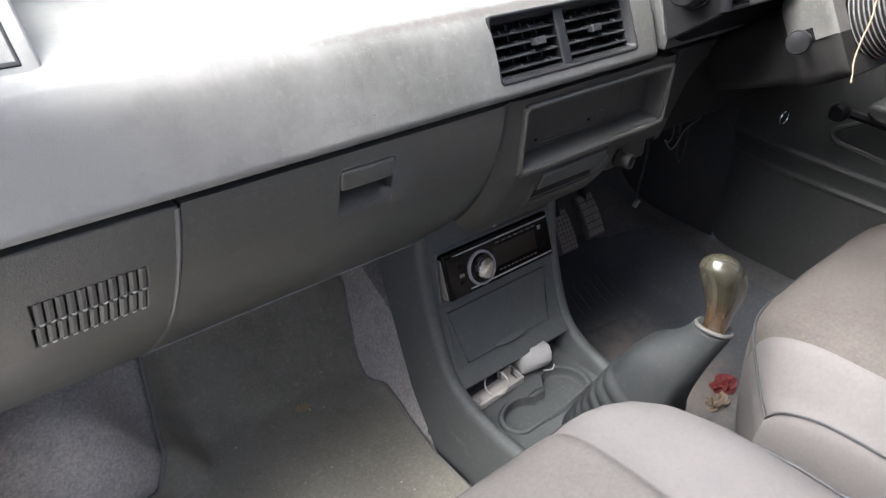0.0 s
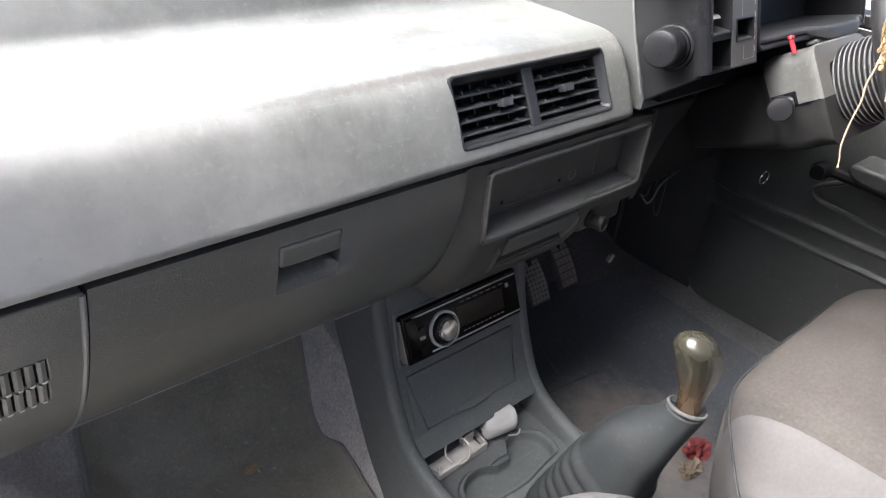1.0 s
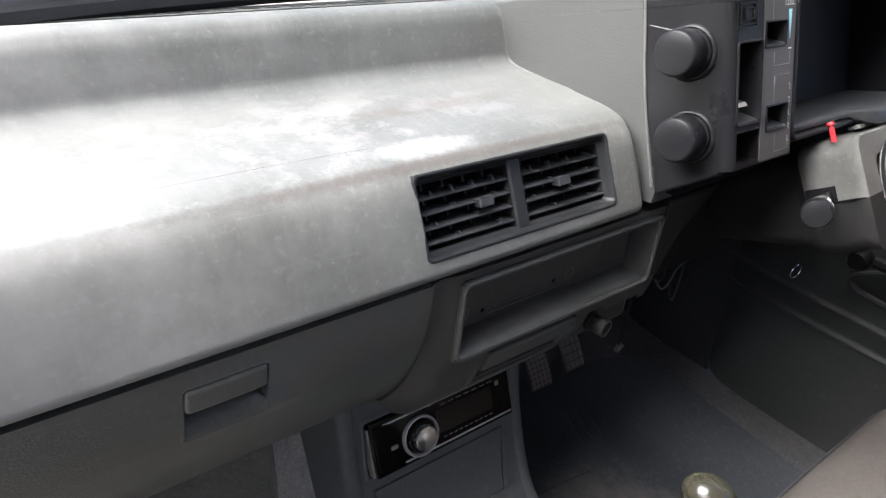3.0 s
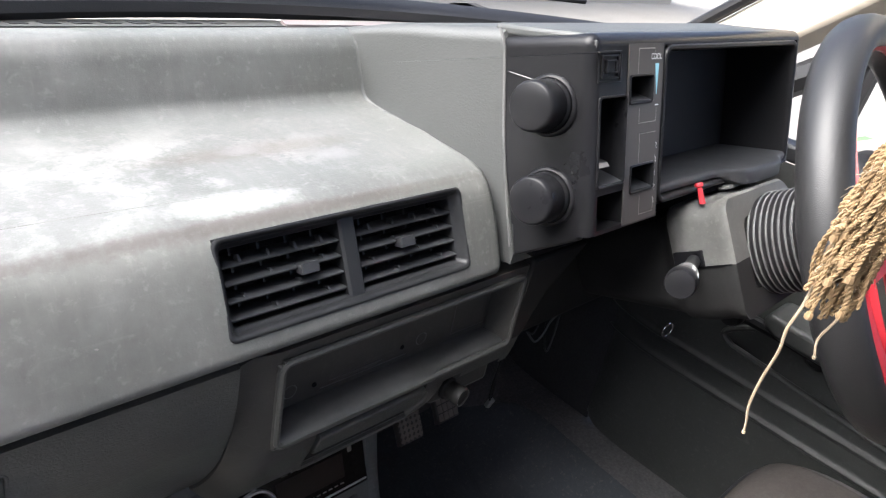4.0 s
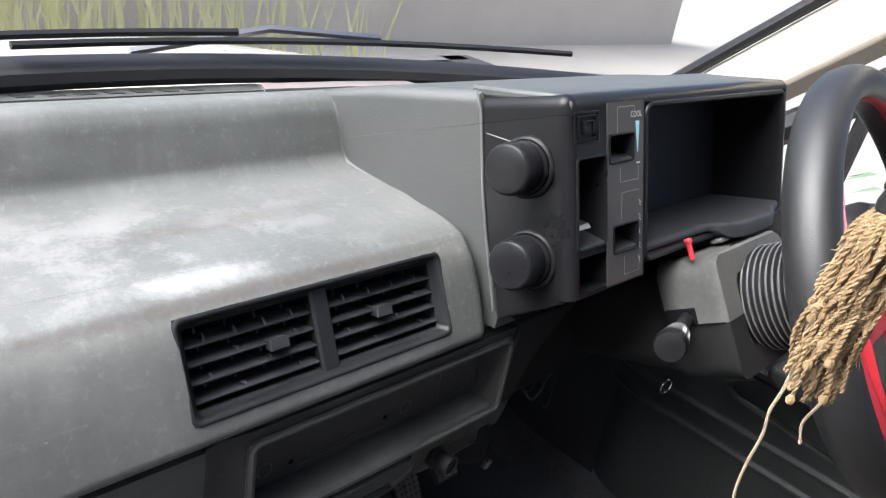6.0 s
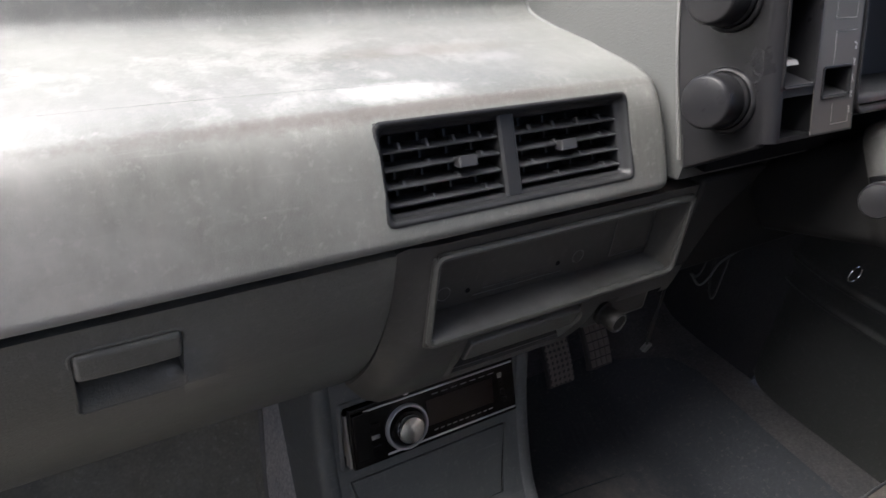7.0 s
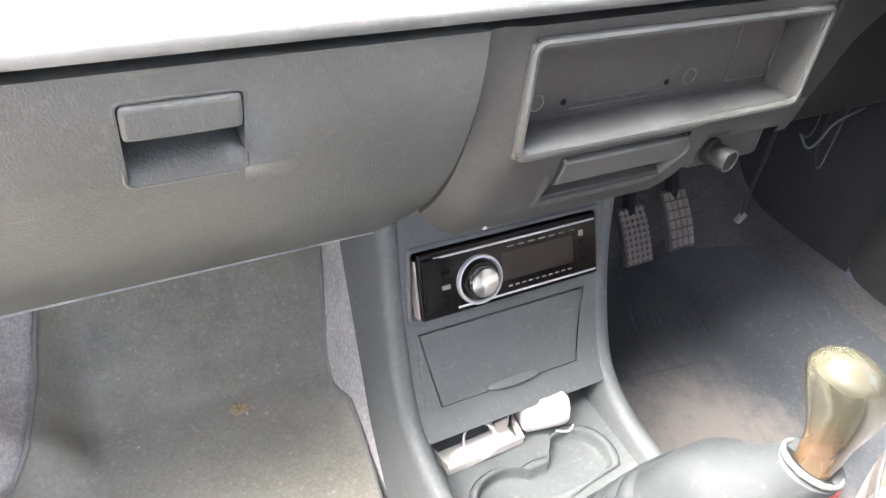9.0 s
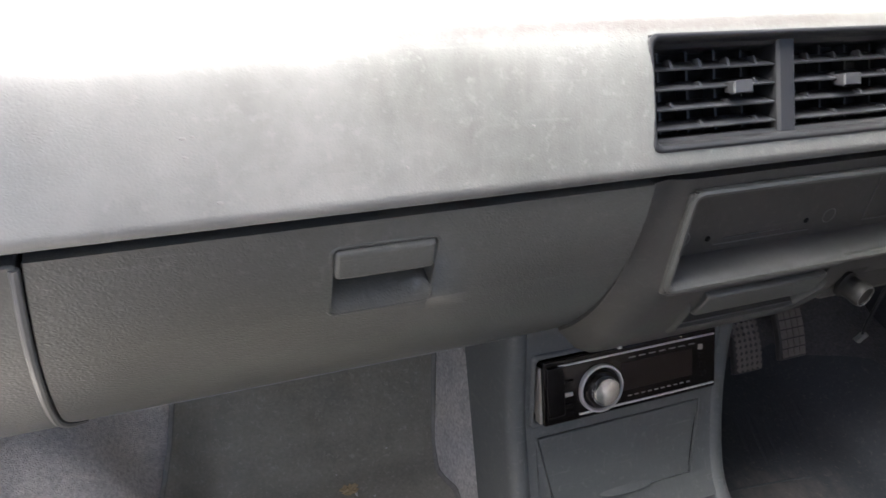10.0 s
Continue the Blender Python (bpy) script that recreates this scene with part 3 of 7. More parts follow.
# ---------- driver's door ----------
def build_door():
    door = thing("door_1", "closed dark grey driver's door with pressed lines", "car door", (0.6, -0.4, -0.05), "structure")

    def face(y, v):
        x = 0.578
        for z0, d in ((0.2, 0.0045), (0.238, 0.0045)):
            x -= d * math.exp(-((v - z0) / 0.004) ** 2)
        bulge = 0.006 / (1 + math.exp(-(v - 0.222) / 0.004))
        x -= 0.5 * bulge
        fore = max(0.0, (y - 0.02) / 0.1)
        # the lower front corner of the door card is rounded off
        gap = Vector((max(0.0, y - 0.072), min(0.0, v - 0.075)))
        if gap.length > 0.053:
            gap *= 0.053 / gap.length
            y, v = min(y, 0.072) + gap.x, max(v, 0.075) + gap.y
        return (x + 0.02 * fore * fore - 0.012 * math.exp(-((v - 0.52) / 0.03) ** 2), y, v)

    vs = steps(0.022, 0.19, 14) + steps(0.192, 0.25, 36) + steps(0.26, 0.53, 14)
    ys = steps(-1.1, 0.0, 20) + steps(0.02, 0.125, 14)
    bm = skin(ys, vs, face, (), 0.03, -1.0)
    part("panel", bm, door_vinyl, door, "dark grey vinyl door card", angle=60)
    # armrest pocket: a raised rim round a sunken field
    rim = smooth_line([(0.568, -0.1, 0.33), (0.568, -0.055, 0.3), (0.568, -0.062, 0.284), (0.568, -0.1, 0.279), (0.568, -0.3, 0.262), (0.568, -0.62, 0.24)], 8)
    part("pocket_rim", tube(rim, 0.0045, 8), door_vinyl, door)
    bm = extruded([(-0.62, 0.315), (-0.12, 0.345), (-0.105, 0.352), (-0.1, 0.36), (-0.105, 0.372), (-0.62, 0.352)], 0.515, 0.58)
    part("armrest", bm, door_vinyl, door, "padded black armrest", bevel=0.008, segments=3)
    # window frame
    bm = slab(0.566, 0.6, -1.1, 0.05, 0.53, 0.55)
    part("window_sill", bm, rubber_black, door, "black rubber window sill", bevel=0.004)
    fr = [(0.588, 0.05, 0.545), (0.584, 0.035, 0.58), (0.575, -0.05, 0.65), (0.56, -0.16, 0.745), (0.545, -0.3, 0.86), (0.53, -0.43, 0.96), (0.52, -0.55, 1.0), (0.52, -1.1, 1.0)]
    part("window_frame", tube(smooth_line(fr, 4), 0.018, 8), rubber_black, door, "black window frame")
    qt = [(0.584, -0.075, 0.545), (0.568, -0.085, 0.66)]
    part("quarter_bar", tube(qt, 0.008, 6), rubber_black, door)
    bm = bmesh.new()
    bm.faces.new([bm.verts.new(p) for p in ((0.585, 0.03, 0.545), (0.585, -1.1, 0.545), (0.525, -1.1, 0.99), (0.525, -0.5, 0.99), (0.56, -0.15, 0.74))])
    p = part("pane", bm, glass, door, "clear window glass")
    p.visible_shadow = False
    # window winder
    bm = turned([(0.0, 0.0), (0.017, 0.0), (0.017, 0.012), (0.012, 0.016), (0.0, 0.016)], (0.57, -0.165, 0.33), (-1, 0, 0), 20)
    winder = part("window_winder", bm, knob_black, door, "black window winder")
    bm = tube(smooth_line([(0.556, -0.165, 0.33), (0.55, -0.12, 0.336), (0.548, -0.065, 0.338)], 5), [0.008] * 10 + [0.007], 8)
    part("crank", bm, knob_black, winder)
    bm = turned([(0.0, 0.0), (0.011, 0.0), (0.014, 0.006), (0.014, 0.022), (0.011, 0.028), (0.0, 0.028)], (0.552, -0.062, 0.338), (-1, 0, 0), 20)
    part("winder_knob", bm, knob_black, winder)
    return door


build_door()
lone("wall_right", slab(0.592, 0.66, 0.1, 0.57, -0.12, 0.555), felt_dark, "felt-covered footwell side behind the pedals", "wall", "structure")
lone("sill_right", extruded([(-1.5, -0.12), (0.56, -0.12), (0.56, 0.01), (-1.5, 0.01)], 0.56, 0.66), door_vinyl, "dark plastic door sill beside the driver's carpet", "sill", "structure", bevel=0.006)
lone("sill_left", extruded([(-1.5, -0.14), (0.56, -0.14), (0.56, 0.012), (-1.5, 0.012)], -0.7, -0.565), body_paint, "cream painted sill of the open passenger doorway", "sill", "structure", bevel=0.01)
lone("wall_left", slab(-0.66, -0.605, 0.06, 0.57, -0.12, 0.555), carpet, "felt-covered kick panel by the passenger footwell", "wall", "structure")
lone("pillar_3", slab(-0.64, -0.57, -1.2, -1.08, -0.14, 1.02), cream_trim, "cream door pillar behind the passenger doorway", "pillar", "structure", bevel=0.01)
lone("pillar_4", slab(0.585, 0.64, -1.5, -1.1, -0.1, 1.02), cream_trim, "cream side wall behind the driver's door", "pillar", "structure", bevel=0.01)

# ---------- outside ----------
bm = bmesh.new()
bmesh.ops.create_grid(bm, x_segments=40, y_segments=40, size=400, matrix=Matrix.Translation((0, 0, -0.42)))
lone("ground", bm, gravel, "pale dusty open ground round the car", "ground", "structure")
# unseen wall added to hold back low light from the left
lone("light_block_wall", slab(-2.6, -2.4, -5.0, 0.5, -0.5, 1.45), plaster_grey, "unseen plain grey wall added to cut light through the passenger doorway", "wall", "structure")
bm = slab(-6, 9, 4.6, 4.8, -0.5, 1.5)
slab(-6.1, 9.1, 4.55, 4.85, 1.5, 1.58, bm)
lone("wall_outside", bm, plaster, "weathered beige plaster yard wall beyond the bonnet", "wall", "structure")


def build_bonnet():
    car = thing("car_bonnet", "pale cream car bonnet beyond the windscreen", "bonnet", (0, 0.8, 0.3))
    xs = steps(-0.62, 0.62, 20)
    rows = []
    for t in steps(0, 1, 10):
        rows.append([(x, windscreen_base(x) + 0.1 + 0.75 * t, 0.588 - 0.05 * t - 0.1 * t * t - 0.03 * (x / 0.62) ** 2) for x in xs])
    bm = loft(rows, False, False)
    loft([[(x, y, z - 0.01) for x, y, z in r] for r in rows], False, False, bm)
    part("panel", bm, body_paint, car, angle=70)
    bm = loft([[(x, windscreen_base(x) + dy, z) for x in xs] for dy, z in ((0.02, 0.59), (0.06, 0.578), (0.1, 0.582))], False, False)
    part("cowl", bm, body_paint, car, "cream cowl strip", angle=70)
    for x0, x1, y in ((-0.5, 0.06, 0.03), (-0.12, 0.44, 0.045)):
        pts = [windscreen_point(x0 + (x1 - x0) * t, 0.035 + 0.03 * t) + Vector((0, 0.012, 0.012)) for t in steps(0, 1, 10)]
        w = part("wiper", tube(pts, 0.0035, 6), rubber_black, car, "black wiper blade")
        part("wiper_arm", tube([pts[0] + Vector((0.1, 0.03, -0.012)), pts[4] + Vector((0, 0.012, 0.008)), pts[6] + Vector((0, 0.004, 0.004))], 0.004, 6), steel, w)
    return car


build_bonnet()


def build_grass():
    rng = random.Random(4)
    bm = bmesh.new()
    for k in range(160):
        x, y = rng.uniform(0.3, 2.4), rng.uniform(2.6, 4.4)
        h, lean = rng.uniform(0.5, 0.92), rng.uniform(-0.3, 0.3)
        w = rng.uniform(0.006, 0.014)
        p = [(x, y, -0.42), (x + lean * 0.3 * h, y + 0.02, -0.42 + 0.55 * h), (x + lean * h, y + 0.05, -0.42 + h)]
        v = [bm.verts.new(q) for q in ((p[0][0] - w, *p[0][1:]), (p[0][0] + w, *p[0][1:]), (p[1][0] + w * 0.8, *p[1][1:]), (p[1][0] - w * 0.8, *p[1][1:]), p[2])]
        bm.faces.new(v[:4])
        bm.faces.new((v[3], v[2], v[4]))
    lone("grass", bm, straw, "dry straw-coloured grass stems by the wall", "grass", "stuff")


build_grass()


def build_palm():
    rng = random.Random(9)
    tree = thing("potted_palm", "green bushy palm beyond the driver's window", "palm", (2.6, -0.6, -0.42))
    part("trunk", tube(smooth_line([(2.6, -0.6, -0.42), (2.58, -0.6, 0.1), (2.62, -0.58, 0.6)], 5), [0.06, 0.058, 0.055, 0.052, 0.05, 0.048, 0.046, 0.044, 0.042, 0.04, 0.04], 10), tan_paper, tree)
    bm = bmesh.new()
    for k in range(26):
        a, up = rng.uniform(0, 6.28), rng.uniform(0.2, 1.0)
        base = Vector((2.62, -0.58, 0.58))
        way = Vector((math.cos(a), math.sin(a), 0))
        pts = [base + way * (0.9 * t) + Vector((0, 0, up * t - 0.75 * t * t)) for t in steps(0, 1, 8)]
        for i, p in enumerate(pts[1:], 1):
            for s in (-1, 1):
                side = way.cross(Vector((0, 0, 1))) * s
                tip = p + side * 0.2 * (1.1 - i / 9) + way * 0.1 - Vector((0, 0, 0.05))
                b2 = p + way * 0.03
                bm.faces.new([bm.verts.new(q) for q in (p, b2, tip)])
    part("crown", bm, leaf_green, tree)


build_palm()

# ---------- dashboard ----------
dash = thing("dashboard", "sun-faded grey car dashboard with black instrument pod", "dashboard", (0, 0.1, 0.3))

PAD_TOP = smooth_line([(0.312, 0.598), (0.26, 0.607), (0.222, 0.6165), (0.205, 0.616), (0.196, 0.607)], 4)[:-1] + smooth_line([(0.196, 0.607), (0.186, 0.584), (0.179, 0.569), (0.165, 0.564), (0.14, 0.563), (0.09, 0.562), (0.062, 0.562), (0.044, 0.5605), (0.031, 0.557)], 4)
PAD_FACE = smooth_line([(0.031, 0.557), (0.02, 0.547), (0.01, 0.531), (0.0, 0.51), (-0.006, 0.496), (-0.0085, 0.489), (-0.0065, 0.484), (0.0, 0.4815), (0.012, 0.481)], 4)
PAD_BACK = [Vector((0.05, 0.481)), Vector((0.07, 0.52)), Vector((0.31, 0.56))]
VENT_X = (-0.1285, 0.0705)


def pad_shift(x):
    """The pad draws back towards its rounded right end."""
    t = max(0.0, (x - 0.1) / 0.0142)
    return 0.02 * (1 - math.sqrt(max(0.0, 1 - min(t, 1.0) ** 2)))


def build_pad():
    full = PAD_TOP[:-1] + PAD_FACE + PAD_BACK
    notch = []
    for p in PAD_FACE:
        q = p.copy()
        if 0.4985 < p.y < 0.5515:
            q.x += 0.04
        notch.append(q)
    i0 = min(i for i, p in enumerate(PAD_FACE) if 0.4985 < p.y < 0.5515)
    i1 = max(i for i, p in enumerate(PAD_FACE) if 0.4985 < p.y < 0.5515)

    def on_face(z):
        for a, b in zip(PAD_FACE, PAD_FACE[1:]):
            if b.y <= z <= a.y:
                return a.lerp(b, (a.y - z) / (a.y - b.y))
        return PAD_FACE[0]

    hi, lo = on_face(0.5515), on_face(0.4985)
    deep = Vector((0.035, -0.008))
    cut = PAD_FACE[:i0] + [hi, hi + deep, lo + deep, lo] + PAD_FACE[i1 + 1:]
    cut = PAD_TOP[:-1] + cut + PAD_BACK

    def section(profile, x):
        out = []
        for p in profile:
            s = pad_shift(x)
            w = max(0.0, min(1.0, (0.12 - p.x) / 0.06))
            sag = 0.6 * s * w if p.y > 0.53 and p.x < 0.1 else 0.0
            out.append((x, p.x + s * w, p.y - sag))
        return out

    bm = loft([section(full, x) for x in steps(-0.615, VENT_X[0], 30)])
    loft([section(cut, x) for x in VENT_X], True, True, bm)
    loft([section(full, x) for x in steps(VENT_X[1], 0.114, 14)], True, True, bm)
    return part("pad", bm, pad_grey, dash, "sun-bleached grey vinyl pad with chalky stains and light painted into its left end", angle=50)


build_pad()

def on_pad_face(z):
    """A place and its outward way on the front of the pad at a height."""
    for a, b in zip(PAD_FACE, PAD_FACE[1:]):
        if b.y <= z <= a.y:
            p, d = a.lerp(b, (a.y - z) / (a.y - b.y)), (b - a).normalized()
            return p, Vector((d.y, -d.x))
    return PAD_FACE[0], Vector((-1, 0))


# small pale nicks where the vinyl is chipped through
for x, z, w, h in ((-0.363, 0.522, 0.0022, 0.0012), (-0.359, 0.5225, 0.0014, 0.001), (-0.363, 0.515, 0.0016, 0.0012), (-0.3514, 0.4964, 0.0024, 0.0014), (-0.2668, 0.503, 0.0012, 0.0014), (-0.45, 0.505, 0.002, 0.0012), (-0.2, 0.516, 0.0016, 0.001)):
    p, way = on_pad_face(z)
    up = Vector((-way.y, way.x)) if way.x < 0 else Vector((way.y, -way.x))
    rows = []
    for o, k in ((-0.0004, 0.7), (0.0002, 0.6), (0.00035, 0.2)):
        ring = [p + way * o + up * (h * k * math.sin(a)) for a in (2 * math.pi * j / 9 for j in range(9))]
        rows.append([(x + w * k * math.cos(2 * math.pi * j / 9) * (1 + 0.25 * math.sin(3 * j)) + 0.12 * w * math.sin(2 * math.pi * j / 9), q.x, q.y) for j, q in enumerate(ring)])
    part("nick", loft(rows), nick_pale, dash, "pale chipped nick in the vinyl")

# fillet where the shelf meets the cheek of the hood, and the hood itself
HOOD = smooth_line([(0.3, 0.597), (0.26, 0.607), (0.222, 0.6175), (0.2, 0.6245), (0.15, 0.64), (0.1, 0.6515), (0.06, 0.661), (0.048, 0.6635)], 3)
HOOD_LOW = [Vector((0.0435, 0.655)), Vector((0.0385, 0.64)), Vector((0.0212, 0.58)), Vector((-0.009, 0.505)), Vector((-0.008, 0.49)), Vector((0.05, 0.485)), Vector((0.3, 0.54))]


def build_hood():
    ring = HOOD + HOOD_LOW
    rows = []
    for x, k in [(0.1 + 0.012 * t, 1 - math.sqrt(max(0.0, 1 - (1 - t) ** 2))) for t in (0.0, 0.01, 0.03, 0.06, 0.1, 0.15, 0.22, 0.3, 0.4, 0.52, 0.66, 0.82, 1.0)] + [(0.3, 0.0), (0.47, 0.0), (0.482, 0.1), (0.49, 0.4), (0.492, 1.0)]:
        rows.append([(x + (0.012 * (0.2 - p.x) / 0.15 if x < 0.2 else 0.0), min(p.x, 0.31) if p.y > 0.55 else p.x, p.y - 0.012 * k * max(0.0, min(1.0, (p.y - 0.56) / 0.09))) for p in ring])
    rows = [rows[0]] + rows
    part("hood", loft(rows), hood_grey, dash, "smooth grey hood cheek beside the instruments", angle=35)
    # hollow fillet that leads the riser and the shelf into the cheek
    path = smooth_line([(0.208, 0.6155, -0.5, 0.86), (0.198, 0.609, -0.87, 0.5), (0.1895, 0.592, -0.95, 0.3), (0.183, 0.576, -0.93, 0.36), (0.174, 0.566, -0.5, 0.86), (0.15, 0.5625, 0.0, 1.0), (0.11, 0.5615, 0.0, 1.0), (0.075, 0.561, 0.0, 1.0)], 5)
    rows = []
    for k, p in enumerate(path):
        y, z, ny, nz = p
        r = 0.0075 * min(1.0, 0.3 + k / 6) * min(1.0, 0.15 + (len(path) - 1 - k) / 9)
        x = 0.1135 + 0.012 * (0.2 - y) / 0.15 - 0.0125
        n = Vector((0, ny, nz)).normalized()
        corner = Vector((x + 0.001, y, z)) - n * 0.001
        ring = [corner]
        for a in steps(0, 90, 8):
            u, v = 1 - math.sin(radians(a)), 1 - math.cos(radians(a))
            ring.append(corner + Vector((-r * u, 0, 0)) + n * (r * v))
        rows.append(ring)
    part("fillet", loft(rows), hood_grey, dash, "rounded inner corner of the pad", angle=60)
    seam = smooth_line([(-0.36, 0.057, 0.561), (-0.2, 0.0585, 0.5612), (-0.06, 0.0535, 0.5608), (0.03, 0.0535, 0.5608), (0.085, 0.0575, 0.5608), (0.1, 0.061, 0.5595)], 6)
    part("pad_seam", tube(seam, 0.0008, 6), seam_brown, dash, "thin brownish welt along the shelf")
    bm = extruded([(0.256, 0.6092), (0.313, 0.5996), (0.313, 0.594), (0.256, 0.603)], -0.52, 0.09)
    grille = part("defroster_grille", bm, fascia_grey, dash, "dark defroster strip under the windscreen")
    for k in range(26):
        x = -0.55 + 0.0222 * k
        part("defroster_slot", loft([[(x + dx, y, z) for y, z in ((0.272, 0.6071), (0.29, 0.6041), (0.29, 0.602), (0.272, 0.605))] for dx in (0, 0.012)]), vent_black, grille)
    # thin pale tube draws the highlight along the cheek's front edge
    part("hood_highlight", tube(smooth_line([(0.1118, 0.05, 0.6625), (0.1118, 0.0435, 0.654), (0.1118, 0.0385, 0.64), (0.1118, 0.0212, 0.58), (0.1118, -0.007, 0.507)], 4), 0.0012, 8), fascia_worn, dash, "pale line painted as the highlight on the hood cheek's edge")
    # thin pale line from the cheek towards the upper knob
    part("pale_line", tube([(0.1121, 0.032, 0.635), (0.1121, -0.004, 0.637)], 0.0005, 6), fascia_worn, dash)
    # right-hand end of the dash below the pillar
    bm = extruded([(0.3, 0.6), (0.2, 0.62), (0.06, 0.61), (0.01, 0.56), (0.0, 0.5), (0.3, 0.48)], 0.49, 0.6)
    part("end_cap", bm, fascia_grey, dash, "", bevel=0.012, segments=3)


build_hood()

# ---- instrument pod
POD0, POD_D, POD_N = Vector((0, -0.031, 0.677)), Vector((0, -0.288, -0.9576)), Vector((0, -0.9576, 0.288))


def pod_at(x, s, out=0.0):
    return Vector((x, 0, 0)) + POD0 + POD_D * s + POD_N * out


def rounded(x0, x1, s0, s1, r, n=5):
    """Corners of a rounded rectangle, anticlockwise."""
    out = []
    for cx, cs, a0 in ((x1 - r, s1 - r, 0), (x0 + r, s1 - r, 90), (x0 + r, s0 + r, 180), (x1 - r, s0 + r, 270)):
        for k in range(n + 1):
            a = radians(a0 + 90 * k / n)
            out.append((cx + r * math.cos(a), cs + r * math.sin(a)))
    return out


POD_R, POD_X0, POD_X1, POD_BACK = 0.009, 0.1125, 0.478, 0.079


def shell_at(u, v):
    """Pod shell: u runs along the side, round the corner and over the front; v down from the rounded top edge."""
    arc = POD_R * math.pi / 2
    side, front = POD_BACK - POD_R, POD_X1 - POD_X0 - 2 * POD_R
    a = min(max(v, 0.0) / arc, 1.0) * math.pi / 2
    inset, drop = POD_R * (1 - math.sin(a)), POD_R * (1 - math.cos(a)) + max(0.0, v - arc)
    if u < side:
        x, o, nx, no = POD_X0, -POD_R - (POD_BACK - POD_R - u) * (1 - 0.15 * max(0.0, (drop - 0.08) / 0.08)), -1.0, 0.0
    elif u < side + arc:
        b = (u - side) / POD_R
        x, o, nx, no = POD_X0 + POD_R * (1 - math.cos(b)), -POD_R * (1 - math.sin(b)), -math.cos(b), math.sin(b)
    elif u < side + arc + front:
        x, o, nx, no = POD_X0 + POD_R + u - side - arc, 0.0, 0.0, 1.0
    elif u < side + 2 * arc + front:
        b = (u - side - arc - front) / POD_R
        x, o, nx, no = POD_X1 - POD_R * (1 - math.sin(b)), -POD_R * (1 - math.cos(b)), math.sin(b), math.cos(b)
    else:
        x, o, nx, no = POD_X1, -POD_R - (u - side - 2 * arc - front), 1.0, 0.0
    return pod_at(x - nx * inset, -0.004 + drop, o - no * inset)


def shell_u(x):
    return POD_BACK - POD_R + POD_R * math.pi / 2 + x - POD_X0 - POD_R


def shell_v(s):
    return s + 0.004 - POD_R + POD_R * math.pi / 2


